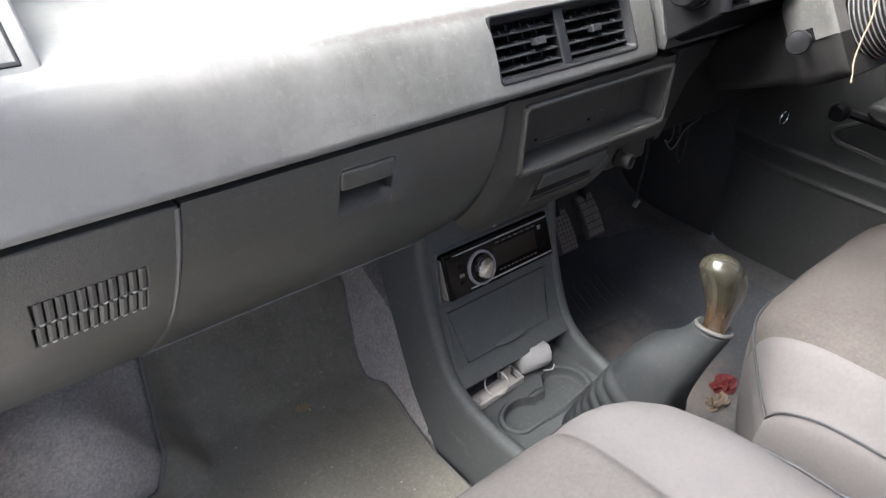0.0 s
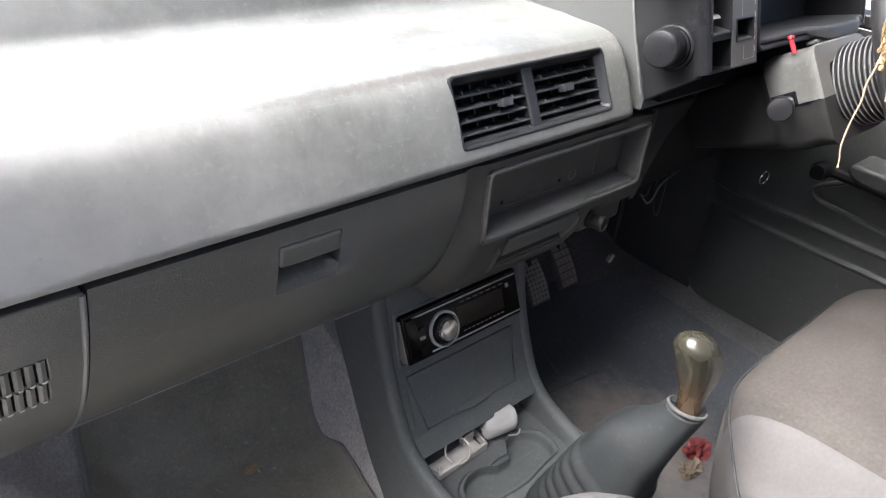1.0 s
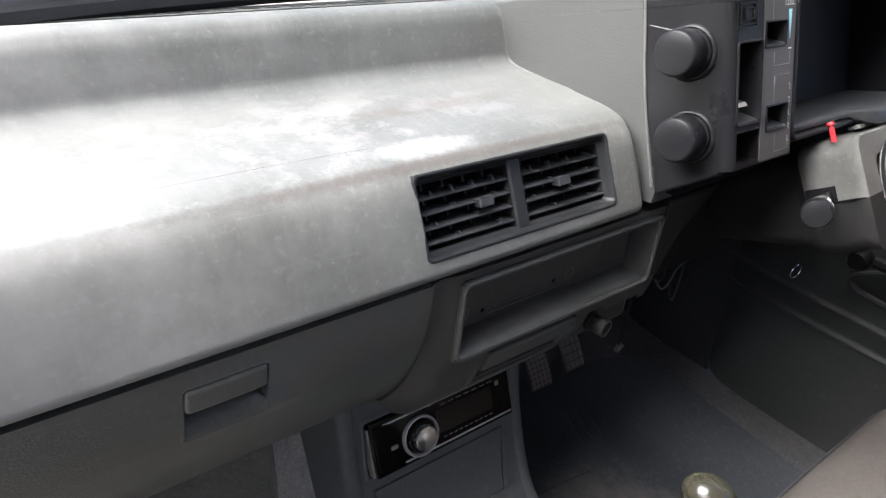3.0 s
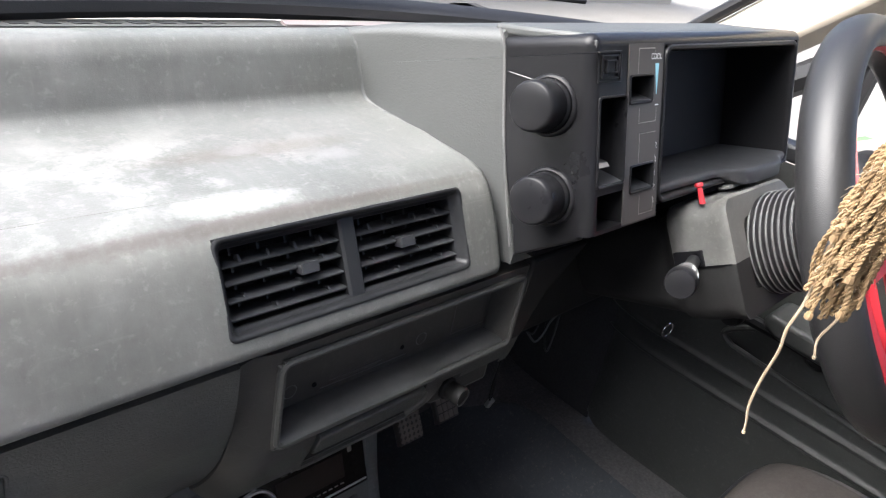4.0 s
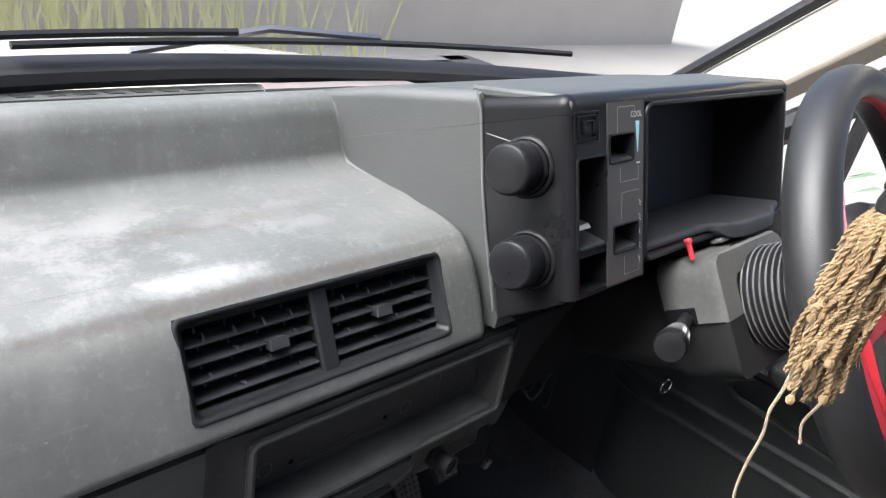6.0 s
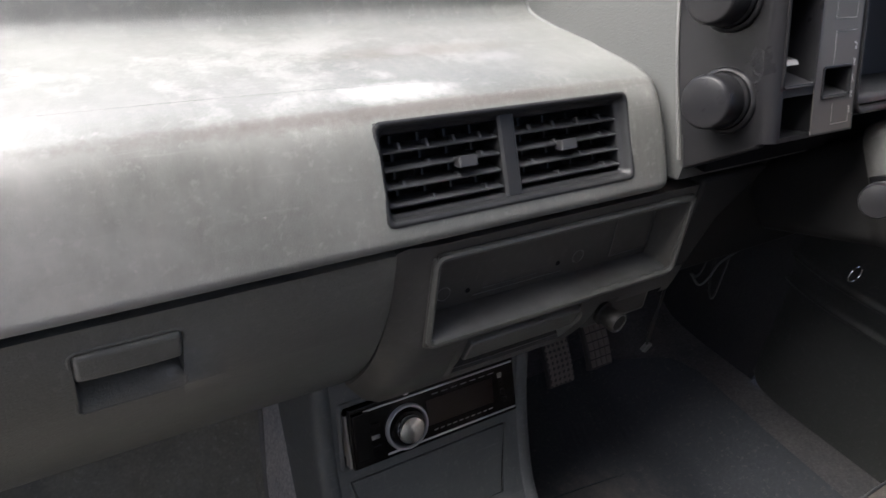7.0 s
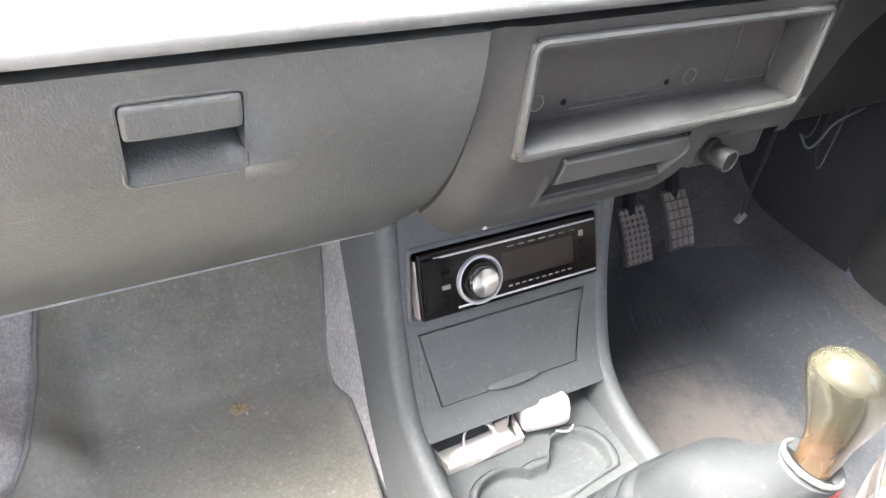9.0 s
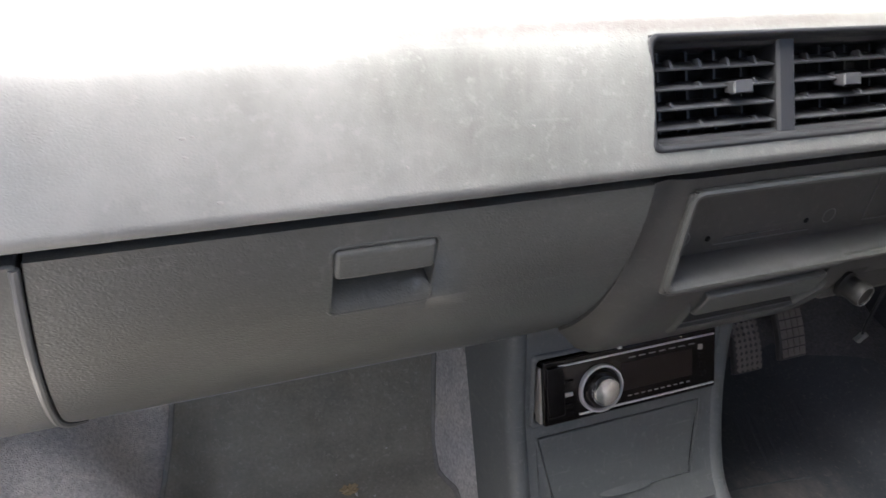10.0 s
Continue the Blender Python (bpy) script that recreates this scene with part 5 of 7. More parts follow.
def build_fascia():
    lower = 0.172

    def body(x, v):
        """The skirt narrows and sweeps to a rounded foot."""
        z = 0.4765 - v
        p = fascia_at(x, v)
        if x < -0.09:
            k = (-0.09 - x) / 0.03
            p.y += 0.010 * k * k * (1 - min(1.0, max(0.0, (0.45 - z) / 0.1)) * 0.3)
            j = skirt_at(x, max(0.0, v))
            w = min(1.0, max(0.0, (-0.1 - x) / 0.02))
            p = p.lerp(j, 0.85 * w * w)
        return p

    holes = [(-0.0885, 0.1475, 0.011, 0.0785, 0.024, 0), (-0.053, 0.056, 0.0885, 0.126, 0.03, 0)]
    us = steps(-0.1205, 0.166, 26)
    bm = skin(us, steps(0.0, 0.166, 26), body, holes, 0.014, -1.0, hole_mat=0)
    # cut the foot on the right, where the choke sits
    doomed = [f for f in bm.faces if f.calc_center_median().x > 0.078 and f.calc_center_median().z < 0.379 - 0.1 * max(0.0, f.calc_center_median().x - 0.08) + 0.0]
    bmesh.ops.delete(bm, geom=doomed, context="FACES")
    fa = part("centre_fascia", bm, fascia_dark, dash, "grey centre fascia with an open cubby", bevel=0.002, segments=2)
    # rounded worn lip along the foot of the cubby
    prof = smooth_line([(0.021, 0.4035), (0.01, 0.403), (0.001, 0.4022), (-0.0035, 0.4008), (-0.0055, 0.3985), (-0.0058, 0.3955), (-0.004, 0.393), (0.001, 0.391)], 3) + [Vector((0.021, 0.391))]
    bm = loft([[(x, p.x + dy, p.y) for p in prof] for x, dy in ((-0.0885, 0.003), (-0.0865, 0.0008), (-0.083, 0.0), (0.056, 0.0), (0.0605, 0.001), (0.064, 0.0045), (0.1, 0.005), (0.1475, 0.005))])
    part("cubby_ledge", bm, fascia_edge, fa, "worn pale rounded lip of the cubby", angle=60)
    bm = extruded([(-0.004, 0.463), (-0.0045, 0.4695), (0.0, 0.47), (0.022, 0.458), (0.022, 0.463)], -0.09, 0.149)
    part("cubby_brow", bm, fascia_dark, fa)
    # flared cheeks either side of the cubby
    for xa, xb, xc in ((-0.0935, -0.087, -0.0815), (0.1535, 0.147, 0.1395)):
        bm = loft([[Vector((xa, -0.0045, z)), Vector((xb, -0.0045, z)), Vector((xc, 0.021, z)), Vector((xa, 0.021, z))] for z in (0.395, 0.4675)])
        part("cubby_cheek", bm, fascia_dark, fa, "", bevel=0.002)
    path = [(x, -0.0035, z) for x, z in rounded(-0.0905, 0.1495, 0.3975, 0.4672, 0.006, 5)]
    part("cubby_bezel", tube(path + path[:1], 0.0027, 8), fascia_grey, fa, "rounded bezel of the cubby")
    # pressed lines, rings and punched holes at the back of the cubby
    part("cubby_back", slab(-0.088, 0.147, 0.0212, 0.0228, 0.4, 0.466), fascia_dark, fa, "brown-grey back of the cubby")
    for x0, x1, z0, z1 in ((-0.038, 0.046, 0.4085, 0.4091), (-0.03, 0.02, 0.4128, 0.4131), (0.0972, 0.0978, 0.41, 0.46), (0.1395, 0.1401, 0.414, 0.46), (0.0972, 0.1395, 0.4094, 0.41)):
        part("pressed_line", slab(x0, x1, 0.0204, 0.0216, z0, z1), fascia_worn, fa)
    for x, z in ((-0.0436, 0.4142), (0.0412, 0.4166)):
        bm = turned([(0.0, 0.0), (0.0022, 0.0), (0.002, 0.0006), (0.0, 0.0006)], (x, 0.0212, z), (0, -1, 0), 7)
        part("punched_hole", bm, hole_black, fa)
    for x, z in ((-0.0645, 0.4165), (0.062, 0.418)):
        part("pressed_ring", ring_mesh((x, 0.0212, z), (0, 1, 0), 0.0055, 0.0004, 24, 6), fascia_worn, fa)
    # pull-out ashtray front in its trough
    bm = loft([[fascia_at(x, v, o) for v, o in ((0.0905, 0.0005), (0.0925, 0.0035), (0.112, 0.0028), (0.1135, 0.001), (0.1135, -0.012), (0.0905, -0.012))] for x in (-0.051, 0.0535)])
    part("ashtray", bm, fascia_grey, fa, "slim pull-out ashtray front", bevel=0.0012)
    rows = []
    for x, k in ((-0.061, 0.0), (-0.056, 0.8), (-0.04, 1.0), (0.0, 1.0), (0.035, 1.0), (0.05, 0.75), (0.0585, 0.0)):
        rows.append([fascia_at(x, 0.1215 + 0.006 * k - (0.026 if k == 0 else 0), -0.003), fascia_at(x, 0.1235 + 0.006 * k - (0.024 if k == 0 else 0), 0.003), fascia_at(x, 0.1275 + 0.006 * k - (0.022 if k == 0 else 0), 0.0045), fascia_at(x, 0.1325 + 0.006 * k - (0.02 if k == 0 else 0), 0.002), fascia_at(x, 0.134 + 0.006 * k - (0.02 if k == 0 else 0), -0.006)])
    part("trough_lip", loft(rows), fascia_grey, fa, "rolled lip under the ashtray", angle=60)
    part("foot_screw", turned([(0.0, 0.0015), (0.0018, 0.0013), (0.0024, 0.0)], fascia_at(-0.0765, 0.1625, 0.0), (0, -0.8, -0.5), 12), steel, fa)
    # choke knob
    at = Vector((0.097, 0.012, 0.3585))
    way = Vector((0.12, -1, 0.02))
    bm = turned([(0.0, 0.0), (0.0105, 0.0), (0.0108, 0.003), (0.0088, 0.0045), (0.0086, 0.0105), (0.0093, 0.012), (0.0095, 0.0175), (0.0088, 0.0194), (0.0072, 0.0197), (0.0068, 0.0188), (0.0, 0.0184)], at, way, 26)
    part("choke_knob", bm, choke_dark, fa, "round choke knob with a worn rim", angle=50)
    part("choke_rim", ring_mesh(at + way.normalized() * 0.0193, way, 0.008, 0.0004, 26, 8), fascia_worn, fa)
    bm = slab(0.078, 0.155, 0.012, 0.03, 0.343, 0.392)
    part("choke_bracket", bm, fascia_dark, fa, "", bevel=0.006, segments=3)
    # side flange running up to the pod, coloured near black as shade
    bm = loft([[(0.15, -0.004, 0.398), (0.166, -0.004, 0.398), (0.166, 0.02, 0.398), (0.15, 0.02, 0.398)], [(0.152, -0.004, 0.44), (0.19, -0.004, 0.44), (0.19, 0.02, 0.44), (0.152, 0.02, 0.44)], [(0.155, -0.006, 0.483), (0.235, -0.006, 0.483), (0.235, 0.02, 0.483), (0.155, 0.02, 0.483)]])
    part("side_flange", bm, shade_dark, fa, "", bevel=0.003)
    return fa


build_fascia()
# lower dash under the steering column, its shade put into the colour
bm = extruded([(0.02, 0.49), (0.035, 0.4), (0.045, 0.365), (0.05, 0.337), (0.075, 0.333), (0.09, 0.37), (0.1, 0.49)], 0.17, 0.6)
part("knee_panel", bm, shade_dark, dash, "panel under the steering column, shade put into its colour", bevel=0.006, segments=3)
# side vent in a raised housing at the passenger end of the shelf
def build_side_vent():
    foot, up = Vector((0, 0.06, 0.563)), Vector((0, 0.82, 0.57))
    bm = loft([[(x, y + dy, z) for y, z in ((0.215, 0.618), (0.13, 0.612), (0.06, 0.5635), (0.052, 0.558), (0.215, 0.55))] for x, dy in ((-0.615, 0.0), (-0.486, 0.0), (-0.477, 0.006))])
    hs = part("vent_housing", bm, pad_grey, dash, "raised grey end housing", bevel=0.003)
    bm = skin([-0.606, -0.489], [0.002, 0.078], lambda x, s: Vector((x, 0, 0)) + foot + up * s + Vector((0, -0.57, 0.82)) * 0.001, [(-0.602, -0.493, 0.007, 0.072, 0.02)], 0.004, 1.0)
    part("side_vent", bm, [vent_frame, hole_black], hs, "small charcoal side vent", bevel=0.0012)
    for k in range(5):
        s = 0.014 + 0.0125 * k
        c = foot + up * s
        bm = loft([[Vector((x, 0, 0)) + c + d for d in (Vector((0, 0, 0)), up * 0.0018, up * 0.005 + Vector((0, 0.008, -0.011)), up * 0.003 + Vector((0, 0.008, -0.011)))] for x in (-0.602, -0.493)])
        part("slat", bm, vent_black, hs)


build_side_vent()
# folded sheet and strips on the dash top
lone("folded_leaflet", loft([[(x, y, 0.6065 + dz + k) for x, y, dz in ((0.06, 0.246, 0.004), (0.235, 0.24, 0.004), (0.25, 0.282, -0.002), (0.08, 0.286, -0.002))] for k in (0.0, 0.0025)]), leaflet_paper, "pale folded leaflet lying on the dash top", "leaflet")

# ---------- centre console ----------
RIM = smooth_line([(0.125, 0.31), (0.116, 0.262), (0.096, 0.18), (0.062, 0.104), (0.03, 0.073), (-0.02, 0.058), (-0.072, 0.055)], 6)


def face_y(z):
    """Front plane of the console between the rims."""
    for a, b in zip(RIM, RIM[1:]):
        if b.y <= z <= a.y:
            return a.x + (b.x - a.x) * (a.y - z) / max(1e-6, a.y - b.y) - 0.0015
    return RIM[-1].x


def build_console():
    con = thing("centre_console", "blue-grey plastic centre console with tray and cup recesses", "console", (0, 0.05, -0.04))
    # side walls, each one smooth shell with a rounded rim
    back = [(0.0, 0.195, 0.31), (0.22, 0.187, 0.2), (0.45, 0.15, 0.11), (0.6, 0.115, 0.03), (0.72, 0.055, -0.055), (1.0, -0.075, -0.06)]
    for s in (-1, 1):
        rows = []
        for k, p in enumerate(RIM):
            t = k / (len(RIM) - 1)
            w = 0.123 - 0.014 * t
            d = (RIM[min(k + 1, len(RIM) - 1)] - RIM[max(k - 1, 0)]).normalized()
            n = Vector((-abs(d.y), abs(d.x)))
            by, bz = (float(np.interp(t, [q[0] for q in back], [q[m] for q in back])) for m in (1, 2))
            ring = [Vector((s * (w - a), p.x + n.x * o, p.y + n.y * o)) for a, o in ((0.019, -0.016), (0.0175, -0.003), (0.0155, 0.001), (0.0125, 0.0035), (0.008, 0.0045), (0.0035, 0.0038), (0.0002, 0.0012), (-0.0018, -0.003), (-0.0026, -0.009))]
            rows.append(ring + [Vector((s * (w + 0.006), by, bz)), Vector((s * (w - 0.019), by, bz))])
        part("side_wall", loft(rows), console_grey, con, "smooth blue-grey side wall with a rounded rim", angle=50)
    # front plane with the radio opening and the flap below
    zs = steps(0.078, 0.3, 24)

    def front(x, v):
        z = 0.3 - v
        return Vector((x, face_y(z), z))

    holes = [(-0.0965, 0.0975, 0.3 - 0.2425, 0.3 - 0.1805, 0.05, 0), (-0.0915, 0.087, 0.3 - 0.1645, 0.3 - 0.0975, 0.003, 0)]
    bm = skin(steps(-0.108, 0.108, 8), [0.3 - z for z in zs], front, holes, 0.02, -1.0)
    part("front_panel", bm, [console_grey, hole_black], con, "", bevel=0.0014, segments=2)
    # raised step round the radio
    rings = []
    for g, o in ((0.0045, 0.0), (0.0042, 0.0022), (0.0028, 0.003), (0.001, 0.0026), (0.0, 0.0), (0.0, -0.012)):
        rings.append([front(x, 0.3 - z) + Vector((0, -o, 0)) for x, z in rounded(-0.0955 - g, 0.0965 + g, 0.1815 - g, 0.2415 + g, 0.004)])
    part("radio_surround", loft(rings, True, False), console_grey, con, "", angle=60)

    def flap_x(x, v):
        """The flap narrows towards its foot."""
        k = (v - 0.1355) / 0.067
        c, h = -0.0022, 0.0885
        return c + (x - c) * (1 - 0.16 * max(0.0, min(1.0, k)))

    bm = skin(steps(-0.0907, 0.0863, 10), steps(0.3 - 0.1635, 0.3 - 0.0985, 8), lambda x, v: front(flap_x(x, v), v) + Vector((0, -0.0008, 0)), (), 0.003, -1.0)
    flap = part("ashtray_flap", bm, console_grey, con, "closed flap with a finger lip", bevel=0.0008)
    for x0, x1, x2 in ((-0.0925, -0.0935, -0.0785), (0.0882, 0.0892, 0.0745)):
        part("flap_cheek", loft([[front(x0, 0.1345) + Vector((0, -0.0006, 0)), front(x1, 0.1345) + Vector((0, -0.0006, 0)), front(x1, 0.203) + Vector((0, -0.0006, 0)), front(x2, 0.203) + Vector((0, -0.0006, 0))], [front(x0, 0.1345) + Vector((0, 0.003, 0)), front(x1, 0.1345) + Vector((0, 0.003, 0)), front(x1, 0.203) + Vector((0, 0.003, 0)), front(x2, 0.203) + Vector((0, 0.003, 0))]]), console_grey, con)
    lipx = steps(-0.03, 0.028, 14)
    rows = []
    for x in lipx:
        k = math.sqrt(max(0.0, 1 - ((x + 0.001) / 0.0291) ** 2))
        c = front(x, 0.3 - 0.1005)
        rows.append([c + Vector((0, -0.0005, 0.005 * k + 0.0004)), c + Vector((0, -0.0065 * k - 0.001, 0.0015 * k)), c + Vector((0, -0.006 * k - 0.001, -0.0012)), c + Vector((0, -0.0005, -0.0045 * k - 0.0004))])
    part("finger_lip", loft(rows), console_grey, flap)
    # tray floor with the two joined cup recesses, lofted outwards from their common middle
    mx, my, z = 0.003, -0.016, 0.04

    def off(x, y):
        a = math.hypot((x + 0.038) / 0.033, (y + 0.017) / 0.0245) * 0.028 - 0.028
        b = math.hypot(x - 0.043, y + 0.01) - 0.0315
        c = max(abs(x - 0.004) - 0.04, y + 0.003)
        return max(min(a, b, c), -0.0385 + 0.06 * (x + 0.046) - y)

    rings = [[] for _ in range(15)]
    for k in range(160):
        t = 2 * math.pi * k / 160
        dx, dy = math.cos(t), math.sin(t)
        r = 0.004
        while off(mx + dx * r, my + dy * r) < 0 and r < 0.09:
            r += 0.0003
        far = min((0.11 - mx) / dx if dx > 1e-6 else 9, (-0.11 - mx) / dx if dx < -1e-6 else 9, (0.085 - my) / dy if dy > 1e-6 else 9, (-0.075 - my) / dy if dy < -1e-6 else 9)
        for ring, (q, h) in zip(rings, ((0.0006, -0.0135), (r * 0.5, -0.0135), (r - 0.006, -0.0135), (r - 0.0028, -0.0128), (r - 0.0012, -0.011), (r - 0.0004, -0.003), (r, 0.0008), (r + 0.001, 0.0022), (r + 0.0035, 0.0026), (r + 0.006, 0.0022), (r + 0.0072, 0.0004), (r + 0.0076, -0.0022), (r + 0.0086, -0.0022), (r + 0.0092, 0.0), (max(far, r + 0.0098), 0.0))):
            ring.append((mx + dx * q, my + dy * q, z + h))
    part("tray", loft(rings, True, False), console_grey, con, "scuffed tray with joined cup recesses", angle=60)
    part("tray_slot", slab(-0.016, 0.04, -0.0655, -0.0628, 0.0385, 0.0408), hole_black, con, "dark slit in the tray")
    part("tray_base", slab(-0.112, 0.112, -0.08, 0.09, -0.045, 0.018), console_grey, con)
    part("rear_lip", extruded([(-0.095, -0.045), (-0.07, -0.045), (-0.062, 0.03), (-0.062, 0.046), (-0.07, 0.05), (-0.09, 0.035)], -0.108, 0.108), console_grey, con, "", bevel=0.005, segments=3)
    return con


build_console()


def build_radio():
    rad = thing("car_radio", "gloss black car radio with a silver dial, set in the console", "radio", (0, 0.1, 0.18))
    top, foot = Vector((0.0005, 0.1105, 0.2395)), Vector((0.0005, 0.0868, 0.1835))
    d = (foot - top)
    tall = d.length
    d.normalize()
    n = Vector((0, d.z, -d.y))
    if n.y > 0:
        n = -n

    def at(x, s, o=0.0):
        return Vector((x, 0, 0)) + top + d * s + n * o

    def plate(x0, x1, s0, s1, o0, o1):
        return loft([[at(x0, s0, o), at(x1, s0, o), at(x1, s1, o), at(x0, s1, o)] for o in (o0, o1)])

    part("chassis", plate(-0.0905, 0.0905, 0.003, tall - 0.002, -0.06, 0.0), steel, rad, "bare metal chassis")
    part("sleeve", plate(-0.0952, -0.0932, 0.006, tall - 0.003, -0.006, 0.0035), sleeve_tin, rad, "dull pale edge of the mounting sleeve")
    part("face", plate(-0.0925, 0.0935, 0.0, tall, -0.008, 0.006), gloss_black, rad, "glossy black face", bevel=0.0025, segments=3)
    part("upper_trim", plate(-0.078, 0.0905, 0.0052, 0.0074, 0.006, 0.0075), silver_paint, rad, "bright trim line", bevel=0.0008)
    part("lower_trim", plate(-0.058, 0.0905, tall - 0.0066, tall - 0.0044, 0.006, 0.0075), silver_paint, rad, "bright trim line", bevel=0.0008)
    part("display", plate(-0.0125, 0.0655, 0.0165, tall - 0.0175, 0.006, 0.0068), display_dark, rad, "blank dark display", bevel=0.0004)
    part("left_wing", plate(-0.09, -0.0725, 0.006, tall - 0.008, 0.006, 0.0085), gloss_black, rad, "", bevel=0.002, segments=3)
    c = at(-0.0355, tall * 0.57, 0.006)
    bm = turned([(0.0, 0.0), (0.0225, 0.0), (0.0225, 0.0025), (0.0218, 0.0042), (0.0204, 0.0044), (0.0194, 0.003), (0.019, 0.001)], c, n, 40)
    dial = part("dial", bm, silver_paint, rad, "silver dial ring")
    bm = turned([(0.0, 0.0), (0.0189, 0.0), (0.0188, 0.003), (0.0165, 0.0065), (0.0, 0.0065)], c, n, 40)
    part("dial_gap", bm, gloss_black, dial)
    bm = turned([(0.0, 0.0), (0.0138, 0.0), (0.0135, 0.0105), (0.0122, 0.0125), (0.006, 0.0132), (0.0, 0.0133)], c, n, 40)
    part("dial_cap", bm, chrome, dial, "brushed silver dial cap")
    for k, (x, s, w) in enumerate(((-0.067, 0.023, 0.004), (-0.0685, 0.034, 0.0045), (-0.0675, 0.0445, 0.004))):
        part("button", plate(x - w, x + w, s - 0.0022, s + 0.0022, 0.006, 0.0078), gloss_black if k != 1 else steel, rad, "", bevel=0.0008)
    for k in range(4):
        x = 0.0745 + 0.0012 * k
        part("button", plate(x - 0.0025, x + 0.0025, 0.014 + 0.009 * k, 0.0195 + 0.009 * k, 0.006, 0.0074), steel if k == 0 else gloss_black, rad, "", bevel=0.0006)
    for k in range(10):
        x = -0.006 + 0.0072 * k
        part("print_bar", plate(x, x + 0.0042, tall - 0.0125, tall - 0.0112, 0.0061, 0.0064), ink_dim, rad)
    for k in range(7):
        x = -0.005 + 0.011 * k
        part("print_bar", plate(x, x + 0.007, 0.0118, 0.0129, 0.0061, 0.0064), ink_dim, rad)
    return rad


build_radio()

# things in the tray
def build_tray_things():
    z0 = 0.0405
    bm = bmesh.new()

    def wall(p, q, thick, z0_, z1_):
        p, q = Vector((*p, 0)), Vector((*q, 0))
        d = (q - p).normalized()
        m = Matrix.Translation(p) @ Matrix((d, Vector((-d.y, d.x, 0)), Vector((0, 0, 1)))).transposed().to_4x4()
        slab(0, (q - p).length, 0, thick, z0_, z1_, bm, m)

    # an open holder: front bar, two short ends, a thin floor and a broken post
    wall((-0.083, 0.0225), (0.0015, 0.026), 0.0045, z0, z0 + 0.0105)
    wall((0.0015, 0.0265), (0.006, 0.054), 0.003, z0, z0 + 0.0105)
    wall((-0.0795, 0.026), (-0.087, 0.053), 0.0022, z0, z0 + 0.012)
    wall((-0.0775, 0.027), (-0.0745, 0.033), 0.002, z0, z0 + 0.0135)
    wall((-0.081, 0.0275), (-0.002, 0.0305), 0.022, z0, z0 + 0.0015)
    wall((-0.02, 0.046), (-0.0045, 0.0465), 0.003, z0, z0 + 0.017)
    wall((-0.02, 0.0455), (-0.0185, 0.056), 0.0025, z0, z0 + 0.012)
    wall((-0.005, 0.047), (-0.0035, 0.056), 0.0028, z0, z0 + 0.0205)
    lone("broken_bracket", bm, white_worn, "broken off-white plastic bracket lying in the console tray", "bracket", bevel=0.0008)
    lone("hose_ring", ring_mesh((-0.045, 0.034, z0 + 0.0195), (-0.35, -0.55, 0.76), 0.0158, 0.0013, 40, 8), white_worn, "thin white plastic ring leaning in the tray", "ring")
    bm = turned([(0.0, 0.0), (0.006, 0.0), (0.016, 0.001), (0.0195, 0.004), (0.0198, 0.02), (0.0193, 0.043), (0.0172, 0.047), (0.012, 0.0485), (0.006, 0.047), (0.0, 0.0465)], (0.0065, 0.0475, z0 + 0.0195), (1, -0.22, 0.03), 30)
    rng = random.Random(2)
    for v in bm.verts:
        v.co += Vector((rng.uniform(-1, 1), rng.uniform(-1, 1), rng.uniform(-1, 1))) * 0.0009
    roll = thing("paper_roll", "small white roll of tissue lying in the tray", "paper roll", (0.025, 0.045, z0))
    part("roll", bm, paper_white, roll, angle=60)
    part("loose_end", tube(smooth_line([(0.038, 0.024, z0 + 0.003), (0.051, 0.0195, z0 + 0.0012), (0.059, 0.023, z0 + 0.003)], 4), 0.0012, 6), paper_white, roll)


build_tray_things()


